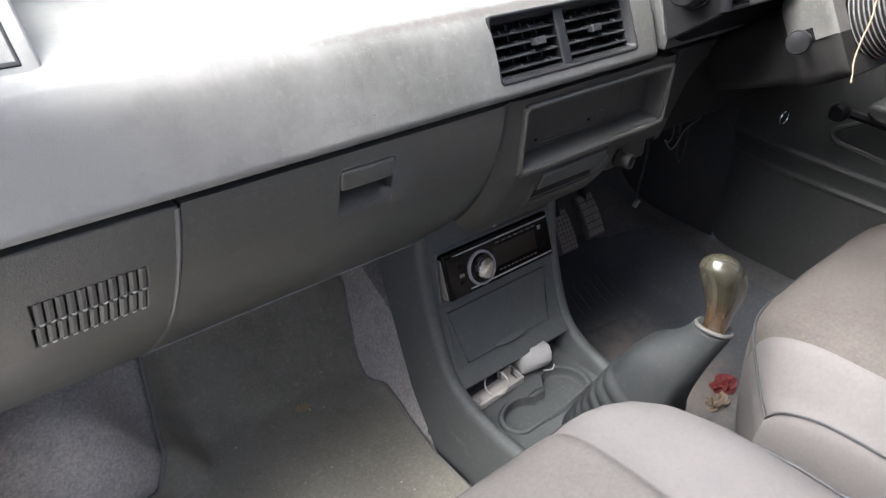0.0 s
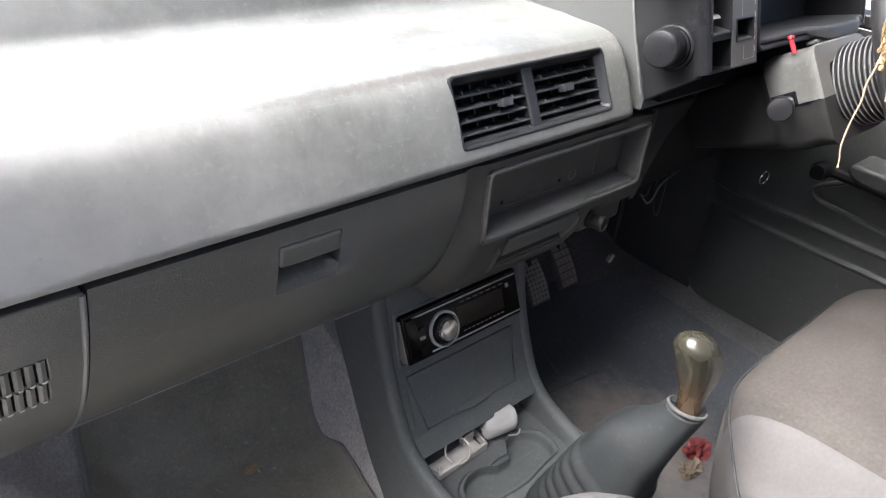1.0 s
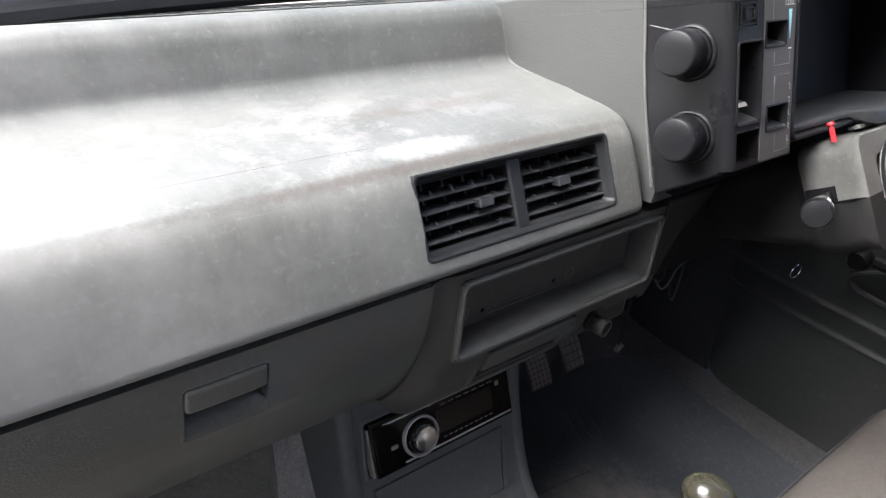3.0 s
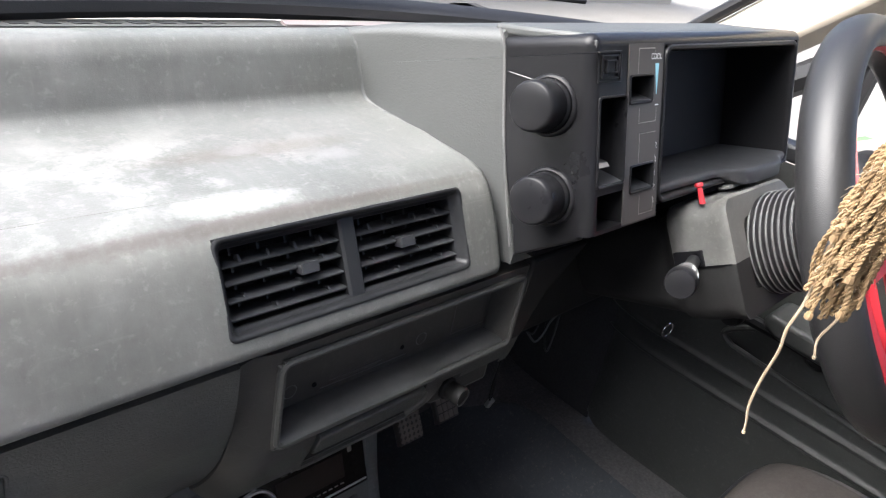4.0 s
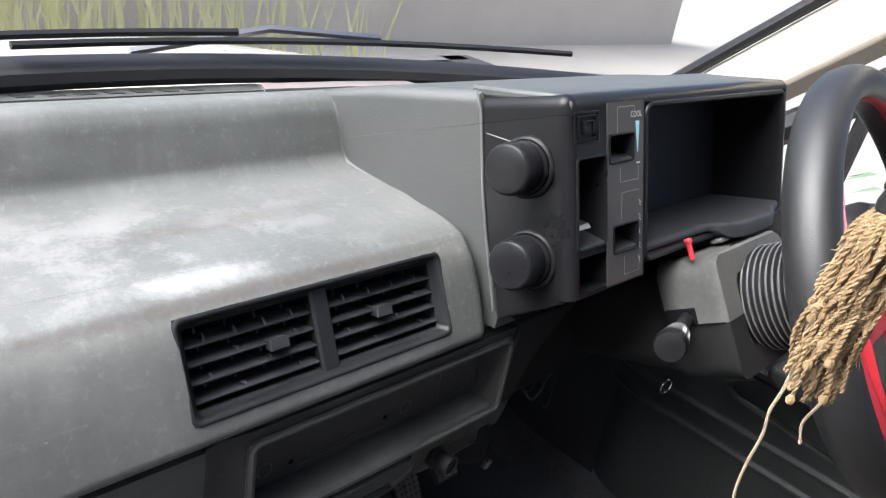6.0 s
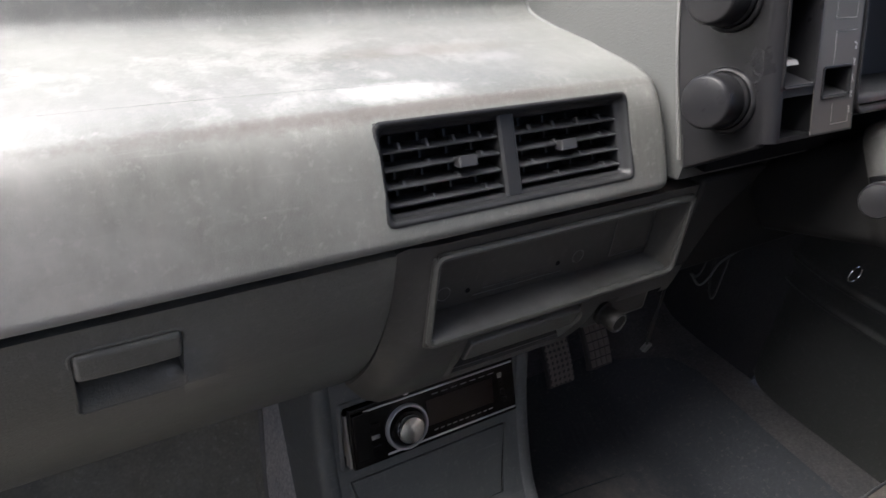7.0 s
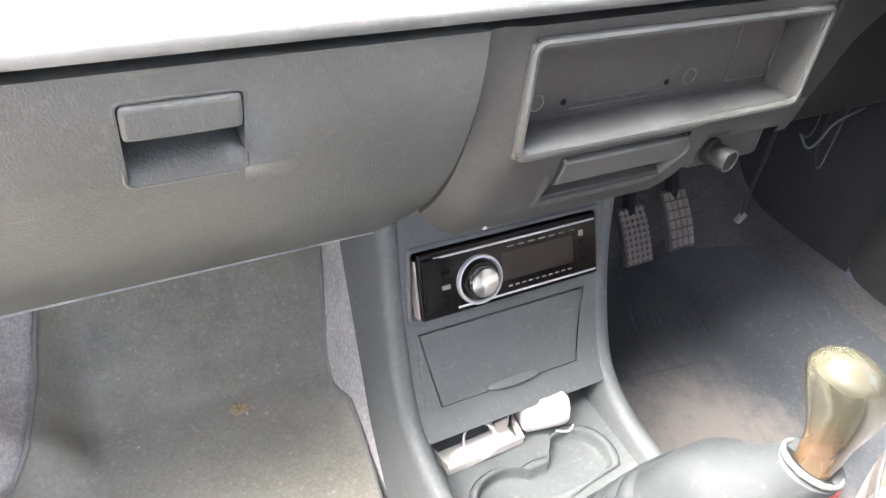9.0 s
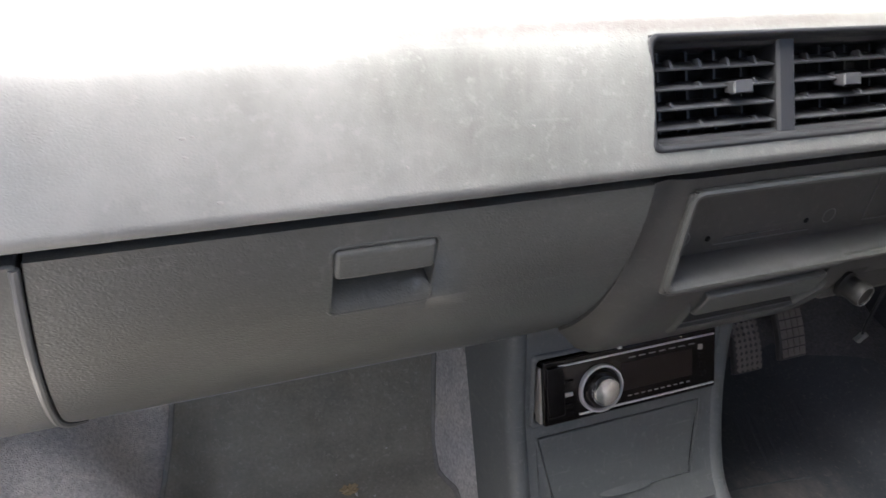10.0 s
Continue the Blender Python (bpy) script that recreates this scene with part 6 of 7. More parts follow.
# ---------- gear lever ----------
def build_gear():
    gl = thing("gear_lever", "gear lever with a yellowed resin knob and grey rubber boot", "gear lever", (0.03, -0.17, 0.0))
    axis_top = Vector((0.045, -0.182, 0.25))
    # centre, radius and rearward tilt of the rings, ribbed below and smooth above
    keys = [(-0.002, -0.122, 0.0, 0.062, 26), (-0.002, -0.124, 0.05, 0.0575, 28), (0.001, -0.128, 0.08, 0.0535, 28), (0.005, -0.133, 0.105, 0.0495, 28), (0.01, -0.138, 0.13, 0.0465, 28), (0.0175, -0.143, 0.155, 0.0425, 28), (0.025, -0.148, 0.18, 0.0385, 27), (0.03, -0.156, 0.199, 0.0335, 22), (0.035, -0.165, 0.214, 0.0275, 15), (0.04, -0.174, 0.23, 0.0232, 8), (0.043, -0.179, 0.241, 0.0215, 4), (0.045, -0.182, 0.25, 0.0208, 2)]
    rows = []
    n = 12
    for x, y, z, r, tilt in [k for k in smooth_line([(*k[:3], k[3], k[4]) for k in keys], n)]:
        s = len(rows) / n
        fold = 0.0036 * abs(math.sin(math.pi * (s - 1.0) * 1.75)) ** 0.7 if 1.0 < s < 5.0 else 0.0
        lean = radians(tilt)
        v = Vector((0, math.cos(lean), math.sin(lean)))
        flat = max(0.0, min(1.0, (9 - s) / 4))
        ring = []
        for k in range(64):
            a = 2 * math.pi * k / 64
            ca, sa = math.cos(a), math.sin(a)
            e = 1 - 0.42 * flat
            rr = r + fold
            ring.append(Vector((x, y, z)) + Vector((1, 0, 0)) * math.copysign(abs(ca) ** e, ca) * rr * (0.92 if ca > 0 else 1.0) + v * math.copysign(abs(sa) ** e, sa) * rr)
        rows.append(ring)
    part("boot", loft(rows), boot_rubber, gl, "smooth grey rubber boot with ribbed lower folds", angle=75)
    up = Vector((0.3, 0.02, 1)).normalized()
    bm = ring_mesh(axis_top, up, 0.0192, 0.0016, 40, 10, None, 0, 1.5)
    rng = random.Random(17)
    for v in bm.verts:
        v.co += Vector((rng.uniform(-1, 1), rng.uniform(-1, 1), rng.uniform(-1, 1))) * 0.0003
    part("collar", bm, collar_worn, gl, "worn pale collar with a ragged edge", angle=70)
    part("collar_gap", turned([(0.0, -0.003), (0.0175, -0.003), (0.0175, -0.0005), (0.0, 0.0)], axis_top, up, 24), hole_black, gl)
    way = Vector((0.2, 0.2, 1)).normalized()
    base = axis_top - way * 0.004
    # egg-shaped knob that bends back over its stem
    rows = []
    for h, r in smooth_line([(0.0, 0.0135), (0.01, 0.0138), (0.02, 0.0152), (0.03, 0.0186), (0.04, 0.0222), (0.052, 0.025), (0.063, 0.0255), (0.073, 0.0238), (0.081, 0.0198), (0.0865, 0.0138), (0.0892, 0.0065), (0.09, 0.0004)], 4):
        side = way.orthogonal().normalized()
        other = way.cross(side)
        c = base + way * h + Vector((0.009 * math.sin(math.pi * min(1.0, h / 0.075)) - 0.012 * (h / 0.09) ** 2, 0, 0))
        rows.append([c + (side * math.cos(a) + other * math.sin(a)) * r * 0.95 for a in (2 * math.pi * k / 36 for k in range(36))])
    part("knob", loft(rows), resin, gl, "glossy yellowed resin knob, brown towards its stem", angle=75)
    for k in range(4):
        part("crack", slab(-0.0016, 0.0016, -0.0005, 0.0005, -0.0006, 0.0006, None, Matrix.Translation(base + way * (0.026 + 0.002 * k) + Vector((-0.0105 + 0.0012 * k, -0.0135 - 0.0004 * k, 0))) @ pose(0, 0, 0, 20, 40 * k, 0)), hole_black, gl)
    return gl


build_gear()


# ---------- seats ----------
def seat(name, x0, x1, label, front_y, lift=0.0, corner=0.05, velour=0.6, band=0.0, swell=0.008, bolster=0.0, shoulder=0.03, centre=None):
    st = thing(name, label, "car seat", ((x0 + x1) / 2, -0.45, -0.05))
    cx, hw = (x0 + x1) / 2, (x1 - x0) / 2
    spine = smooth_line([(-0.72, 0.215), (-0.55, 0.222), (-0.38, 0.23), (-0.27, 0.229), (-0.215, 0.222), (-0.183, 0.207), (-0.169, 0.182), (-0.168, 0.14), (-0.178, 0.07), (-0.19, 0.03)], 4)
    half = 0.7

    def at(u, p):
        """u from -1 to 1 across the seat, p a point of the spine; sides roll down into walls."""
        w = min(1.0, abs(u) / half)
        sx = math.copysign(w ** 1.0, u)
        edge = max(0.0, (abs(u) - half) / (1 - half))
        x = cx + sx * (hw - 0.012) + math.copysign(0.012 * math.sin(min(1.0, edge * 4) * math.pi / 2), u) * (1 if edge > 0 else 0)
        roll = shoulder * max(0.0, (w - 0.72) / 0.28) ** 2.2
        back = corner * max(0.0, (w - 0.45) / 0.55) ** 2.6 * max(0.0, min(1.0, (p.x + 0.5) / 0.3))
        crown = swell * (1 - w * w)
        seam = 0.004 * math.exp(-((w - velour) / 0.03) ** 2)
        back *= 1.0 if u < 0 or not bolster else 0.35
        z = p.y + lift + crown + bolster * max(0.0, (sx - 0.2) / 0.8) - roll * (1 if p.y > 0.15 else 0.3) - seam
        if edge > 0:
            drop = max(0.0, edge - 0.12) / 0.88
            z = z - 0.012 * min(1.0, edge * 4) - drop * (z - 0.0)
        return Vector((x, p.x + front_y + 0.168 - back, max(0.0, z)))

    us = steps(-1, 1, 80)
    bm = bmesh.new()

    def warp(u, p):
        """Draws the grid so that one of its lines follows the edge of the velour."""
        edge = velour + band * max(0.0, min(1.0, (p.x + 0.28) / 0.09))
        w = abs(u) / half
        if w < 0.75:
            w = w * edge / 0.75
        elif w < 1.0:
            w = edge + (w - 0.75) / 0.25 * (1 - edge)
        return math.copysign(w * half, u)

    grid = [[bm.verts.new(at(warp(u, p), p)) for u in us] for p in spine]
    for i in range(len(spine) - 1):
        for j in range(len(us) - 1):
            f = bm.faces.new((grid[i][j], grid[i][j + 1], grid[i + 1][j + 1], grid[i + 1][j]))
            mid = (us[j] + us[j + 1]) / 2 / half
            f.material_index = 1 if abs(mid) < 0.75 else 0
            if spine[i].y < 0.165 and spine[i].x > -0.3:
                f.material_index = 0
    part("cushion", bm, [seat_cloth, centre or seat_velour], st, "light grey cushion with a taupe velour centre", angle=75)
    k = min(range(len(spine)), key=lambda i: abs(spine[i].y - 0.184) + (0 if spine[i].x > -0.25 else 1))
    left = [at(-(half + 0.022), p) + Vector((-0.0012, 0, 0.001)) for p in spine[:k]]
    right = [at(half + 0.022, p) + Vector((0.0012, 0, 0.001)) for p in spine[:k]]
    rim = left + [at(u * half, spine[k]) + Vector((0, 0.0012, 0.0008)) for u in steps(-0.97, 0.97, 40)] + right[::-1]
    part("piping", tube(rim, 0.0017, 8), piping_dark, st, "dark piping cord round the cushion")
    rows = []
    for t in steps(0, 1, 8):
        yy, zz = -0.7 - 0.16 * t, 0.16 + 0.5 * t
        th = 0.06 + 0.02 * math.sin(math.pi * t)
        ww = hw * (0.96 - 0.12 * t * t)
        rows.append([Vector((cx + math.copysign(abs(math.cos(a)) ** 0.5, math.cos(a)) * ww, yy + math.copysign(abs(math.sin(a)) ** 0.6, math.sin(a)) * th, zz)) for a in (2 * math.pi * k / 40 for k in range(40))])
    part("backrest", loft(rows), seat_cloth, st, "", angle=75)
    return st


# the driver's and the passenger's car seats
seat("car_seat", 0.084, 0.535, "light grey and taupe cloth driver's seat with dark piping", -0.172, -0.003, 0.075, 0.8, 0.0, 0.03, 0.024, 0.042)
seat("car_seat", -0.5, -0.022, "light grey and taupe cloth passenger seat with dark piping", -0.153, 0.018, 0.085, 0.36, centre=velour_pale)

# ---------- steering ----------
COL = Vector((0.338, -0.12, 0.52))
AX = Vector((0, -math.cos(radians(33)), math.sin(radians(33))))
AX_UP = Vector((0, math.sin(radians(33)), math.cos(radians(33))))


def col_at(x, u, a):
    """Point at x across, u up and a along the column from COL towards the driver."""
    return COL + Vector((x, 0, 0)) + AX_UP * u + AX * a


def build_column():
    sc = thing("steering_column", "worn grey steering column shroud with a stalk", "steering column", tuple(COL))

    def boxy(a, w, right, hi, lo, r=0.01):
        """Rounded box across the column, softer at its upper right."""
        out = []
        for cx, cu, a0, q in ((right, hi, 0, 0.02), (-w, hi, 90, r), (-w, -lo, 180, r), (right, -lo, 270, 0.02)):
            mx, mu = cx - math.copysign(q, cx), cu - math.copysign(q, cu)
            for k in range(6):
                t = radians(a0 + 18 * k)
                out.append((mx + q * math.cos(t), mu + q * math.sin(t)))
        return [col_at(x, u, a) for x, u in out], out

    end, flat = boxy(0.0035, 0.0765, 0.056, 0.047, 0.0565)
    hole = [col_at(math.cos(t) * 0.0535, -0.0045 + math.sin(t) * 0.05, 0.002) for t in (math.atan2(u + 0.0045, x) for x, u in flat)]
    deep = [p - AX * 0.02 for p in hole]
    bm = loft([boxy(-0.17, 0.058, 0.05, 0.034, 0.03, 0.014)[0], boxy(-0.09, 0.067, 0.054, 0.041, 0.046, 0.016)[0], boxy(-0.068, 0.067, 0.056, 0.04, 0.051, 0.017)[0], boxy(-0.06, 0.0685, 0.0565, 0.0415, 0.053, 0.017)[0], boxy(-0.053, 0.0745, 0.057, 0.048, 0.055, 0.017)[0], boxy(-0.045, 0.0775, 0.0575, 0.0495, 0.056, 0.016)[0], boxy(-0.03, 0.0785, 0.058, 0.049, 0.057, 0.016)[0], boxy(-0.014, 0.0765, 0.0565, 0.0455, 0.057, 0.018)[0], boxy(-0.008, 0.0772, 0.057, 0.047, 0.057, 0.017)[0], boxy(0.0, 0.0785, 0.058, 0.049, 0.058, 0.016)[0], end, hole, deep], True, False)
    bmesh.ops.bisect_plane(bm, geom=bm.verts[:] + bm.edges[:] + bm.faces[:], plane_co=COL - AX_UP * 0.0068, plane_no=AX_UP)
    # faces below the seam and towards the dash are painted as shaded
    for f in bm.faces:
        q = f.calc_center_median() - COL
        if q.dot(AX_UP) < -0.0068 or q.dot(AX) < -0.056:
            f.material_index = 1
    part("shroud", bm, [shroud_grey, shade_dark], sc, "scuffed grey shroud, shade painted below its seam and at its far end", angle=48)
    for s in (-1,):
        part("seam", loft([[col_at(s * x, u, a) for x, u in ((0.07, -0.0062), (0.0788, -0.0062), (0.0788, -0.0072), (0.07, -0.0072))] for a in (-0.03, 0.001)]), hole_black, sc)
    rows = []
    ribs = 15
    for k in range(ribs * 6 + 1):
        a = -0.012 + 0.078 * k / (ribs * 6)
        r = (0.041, 0.041, 0.0424, 0.0454, 0.046, 0.0454)[k % 6]
        rows.append([col_at(math.cos(t) * r, -0.0045 + math.sin(t) * r, a) for t in (2 * math.pi * j / 48 for j in range(48))])
    bm = loft(rows)
    # crest faces are coloured paler as highlights
    for f in bm.faces:
        p = f.calc_center_median() - col_at(0, -0.0045, 0)
        if (p - AX * p.dot(AX)).length > 0.045:
            f.material_index = 1
    part("bellows", bm, [rubber_black, crest_glint], sc, "ribbed black rubber bellows, crest highlights painted paler", angle=20)
    # black disc paints the shade in the gap round the bellows
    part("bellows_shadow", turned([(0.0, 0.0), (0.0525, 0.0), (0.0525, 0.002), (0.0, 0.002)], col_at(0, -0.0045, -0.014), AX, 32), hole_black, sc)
    # stalk with a grey ribbed end
    p0, p1 = col_at(-0.07, 0.0, -0.035), Vector((0.185, -0.118, 0.516))
    way = (p1 - p0).normalized()
    m = Matrix.Translation(col_at(-0.0792, -0.001, -0.036)) @ Matrix((Vector((1, 0, 0)), AX, AX_UP)).transposed().to_4x4()
    part("stalk_slot", slab(-0.0005, 0.0055, -0.014, 0.013, -0.006, 0.009, None, m), hole_black, sc, "", bevel=0.0008)
    st = part("stalk", tube([p0, p1], 0.0055, 10), pod_black, sc, "control stalk")
    part("stalk_grip", turned([(0.0, -0.034), (0.0075, -0.034), (0.0088, -0.03), (0.0108, -0.012), (0.0112, -0.004), (0.0108, -0.003)], p1, way, 24), fascia_worn, st, "grey stalk grip with white marks")
    part("stalk_cap", turned([(0.0, -0.004), (0.0116, -0.004), (0.0122, 0.0), (0.0122, 0.007), (0.011, 0.011), (0.006, 0.0122), (0.0, 0.0125)], p1, way, 24), knob_black, st)
    face = Vector((-0.45, -0.75, 0.5))
    face = (face - way * face.dot(way)).normalized()
    across = way.cross(face)
    for k in range(9):
        row, turn = k // 3, (k % 3 - 1) * 0.55
        out = (face * math.cos(turn) + across * math.sin(turn)).normalized()
        r = 0.0107 - 0.0005 * row
        m = Matrix((way.cross(out), way, out)).transposed().to_4x4()
        m.translation = p1 - way * (0.0085 + 0.0055 * row) + out * r
        part("print_bar", slab(-0.0016, 0.0016, -0.0007 - 0.0004 * (k % 2), 0.0007, -0.0005, 0.0004, None, m), ink_white, st)
    hz = Vector((0.2665, -0.0755, 0.556))
    part("hazard_button", turned([(0.0, -0.008), (0.0026, -0.008), (0.0022, 0.006), (0.0036, 0.007), (0.0036, 0.009), (0.003, 0.0102), (0.0, 0.0104)], hz, AX_UP, 16), red_plastic, sc, "small red hazard button")
    part("latch_plate", slab(-0.014, 0.014, -0.006, 0.006, 0.0, 0.004, None, Matrix.Translation(col_at(0.0, 0.0505, -0.025)) @ pose(0, 0, 0, -33, 0, 0)), shroud_grey, sc, "", bevel=0.001)
    # ignition key ring hanging below
    lone("key_ring", ring_mesh((0.371, -0.053, 0.366), (0.15, 1, 0), 0.0085, 0.0009, 24, 6), chrome, "small steel key ring hanging under the column", "key ring")
    return sc


build_column()


def build_wheel():
    c = Vector((0.335, -0.2029, 0.5706))
    tip, swing = radians(30.0), radians(3.0)
    AX = Vector((math.sin(swing) * math.cos(tip), -math.cos(tip) * math.cos(swing), math.sin(tip)))
    SIDE = Vector((math.cos(swing), math.sin(swing), 0))
    AX_UP = SIDE.cross(AX) if SIDE.cross(AX).z > 0 else AX.cross(SIDE)
    sw = thing("steering_wheel", "thick black leather steering wheel with red spokes", "steering wheel", tuple(c))
    rows = []
    n = 96
    for k in range(n + 1):
        t = 2 * math.pi * k / n
        d = SIDE * math.cos(t) + AX_UP * math.sin(t)
        rows.append([c + d * (0.1546 + 0.0148 * math.cos(b)) + AX * 0.018 * math.sin(b) for b in (2 * math.pi * j / 16 for j in range(16))])
    part("rim", loft(rows, True, False), leather_black, sw, "padded black pebbled leather rim", angle=80)
    rows = []
    for k in range(n + 1):
        t = 2 * math.pi * k / n
        d = SIDE * math.cos(t) + AX_UP * math.sin(t)
        g = 0.1 + 0.9 * max(0.0, min(1.0, 0.95 - 0.75 * math.sin(t)))
        rows.append([c + d * (0.1404 + dr * g + 0.0015 * (1 - g)) + AX * (0.006 + da * g) for dr, da in ((0.004, -0.01), (-0.003, -0.008), (-0.0045, 0.006), (0.0025, 0.0165), (0.0045, 0.011))])
    inner = part("inner_band", loft(rows, True, False), red_plastic, sw, "red inner band", angle=80)
    # red lower plate that widens over the bottom of the rim
    rows = []
    for k in range(49):
        deg = 178 + 184 * k / 48
        t = radians(deg)
        d = SIDE * math.cos(t) + AX_UP * math.sin(t)
        g = max(0.0, math.sin(math.pi * k / 48)) ** 0.7
        r0, r1 = 0.139 - 0.012 * g, 0.143 + 0.02 * g
        rows.append([c + d * r0 + AX * 0.002, c + d * r0 + AX * (0.011 + 0.006 * g), c + d * (r0 * 0.7 + r1 * 0.3) + AX * (0.0145 + 0.0075 * g), c + d * (r0 * 0.25 + r1 * 0.75) + AX * (0.0155 + 0.0085 * g), c + d * r1 + AX * (0.014 + 0.0075 * g), c + d * r1 + AX * 0.004])
    plate = part("lower_plate", loft(rows), red_plastic, sw, "red lower rim plate", angle=50)
    for deg in (243, 297):
        t = radians(deg)
        d = SIDE * math.cos(t) + AX_UP * math.sin(t)
        s = SIDE * -math.sin(t) + AX_UP * math.cos(t)
        m = Matrix((s, d, AX)).transposed().to_4x4()
        m.translation = c + d * 0.1415 + AX * 0.0225
        part("slot", turned([(0.0, -0.002), (0.004, -0.002), (0.0046, 0.0012), (0.0036, 0.0016), (0.0, 0.0004)], m.translation, AX, 20), hole_black, plate)
    part("hub", turned([(0.0, -0.05), (0.04, -0.05), (0.045, -0.01), (0.042, 0.0), (0.03, 0.004), (0.0, 0.005)], c + AX_UP * 0.02, AX, 32), leather_black, sw, "black hub cover")
    for deg in (185, 355, 270):
        t = radians(deg)
        d = SIDE * math.cos(t) + AX_UP * math.sin(t)
        s = SIDE * -math.sin(t) + AX_UP * math.cos(t)
        grip = ((0.008, 0.026), (0.03, 0.0245), (0.043, 0.0235)) if deg != 270 else ((0.01, 0.022), (0.05, 0.017), (0.095, 0.0165), (0.127, 0.026))
        rows = [[c + d * r + s * w + AX * -0.004, c + d * r - s * w + AX * -0.004, c + d * r - s * w + AX * 0.007, c + d * r - s * (w - 0.003) + AX * 0.0095, c + d * r + s * (w - 0.003) + AX * 0.0095, c + d * r + s * w + AX * 0.007] for r, w in grip]
        sp = part("spoke", loft(rows), red_mesh, sw, "red textured spoke with a white stitched edge")
        if deg == 270:
            continue
        rows = [[c + d * r + s * w + AX * -0.004, c + d * r - s * w + AX * -0.004, c + d * r - s * (w - 0.002) + AX * 0.006, c + d * r + s * (w - 0.002) + AX * 0.006] for r, w in ((0.042, 0.0225), (0.075, 0.019), (0.12, 0.0165), (0.145, 0.018))]
        part("arm", loft(rows), red_plastic, sp, "dark red spoke arm")
        for k in range(12):
            q = c + d * 0.0385 + s * (-0.021 + 0.042 * k / 11) + AX * 0.0099
            part("stitch", slab(-0.0034, 0.0034, -0.0006, 0.0006, -0.0005, 0.0005, None, Matrix.Translation(q) @ Matrix((d, AX, s)).transposed().to_4x4()), ink_white, sp)
        part("lug", turned([(0.0, -0.004), (0.008, -0.004), (0.009, 0.004), (0.007, 0.009), (0.0, 0.0095)], c + d * 0.134 - s * 0.012, AX, 20), red_plastic, sp)
    return sw


build_wheel()


# ---------- hanging tassel ----------
def twist(bm, pts, r, turns):
    """Two strands wound about a path."""
    pts = smooth_line(pts, 17)
    for ph in (0.0, math.pi):
        line = []
        for k, p in enumerate(pts):
            a = turns * 2 * math.pi * k / (len(pts) - 1) + ph
            way = (pts[min(k + 1, len(pts) - 1)] - pts[max(k - 1, 0)]).normalized()
            s = way.orthogonal().normalized()
            line.append(p + (s * math.cos(a) + way.cross(s) * math.sin(a)) * r * 0.55)
        tube(line, r * 0.62, 5, bm)
    return bm


LONG = [(0.0098, -0.239, 0.65), (0.0098, -0.2385, 0.635), (0.0096, -0.2378, 0.618), (0.0095, -0.2362, 0.606), (0.0094, -0.2372, 0.594), (0.0093, -0.2358, 0.578), (0.0092, -0.2358, 0.562), (0.0095, -0.2378, 0.553), (0.0098, -0.2388, 0.5465)]
SHORT = [(0.0127, -0.2525, 0.645), (0.0128, -0.2533, 0.6345), (0.0128, -0.2532, 0.6265), (0.0124, -0.2513, 0.617), (0.0119, -0.2488, 0.607), (0.0123, -0.2507, 0.5985)]


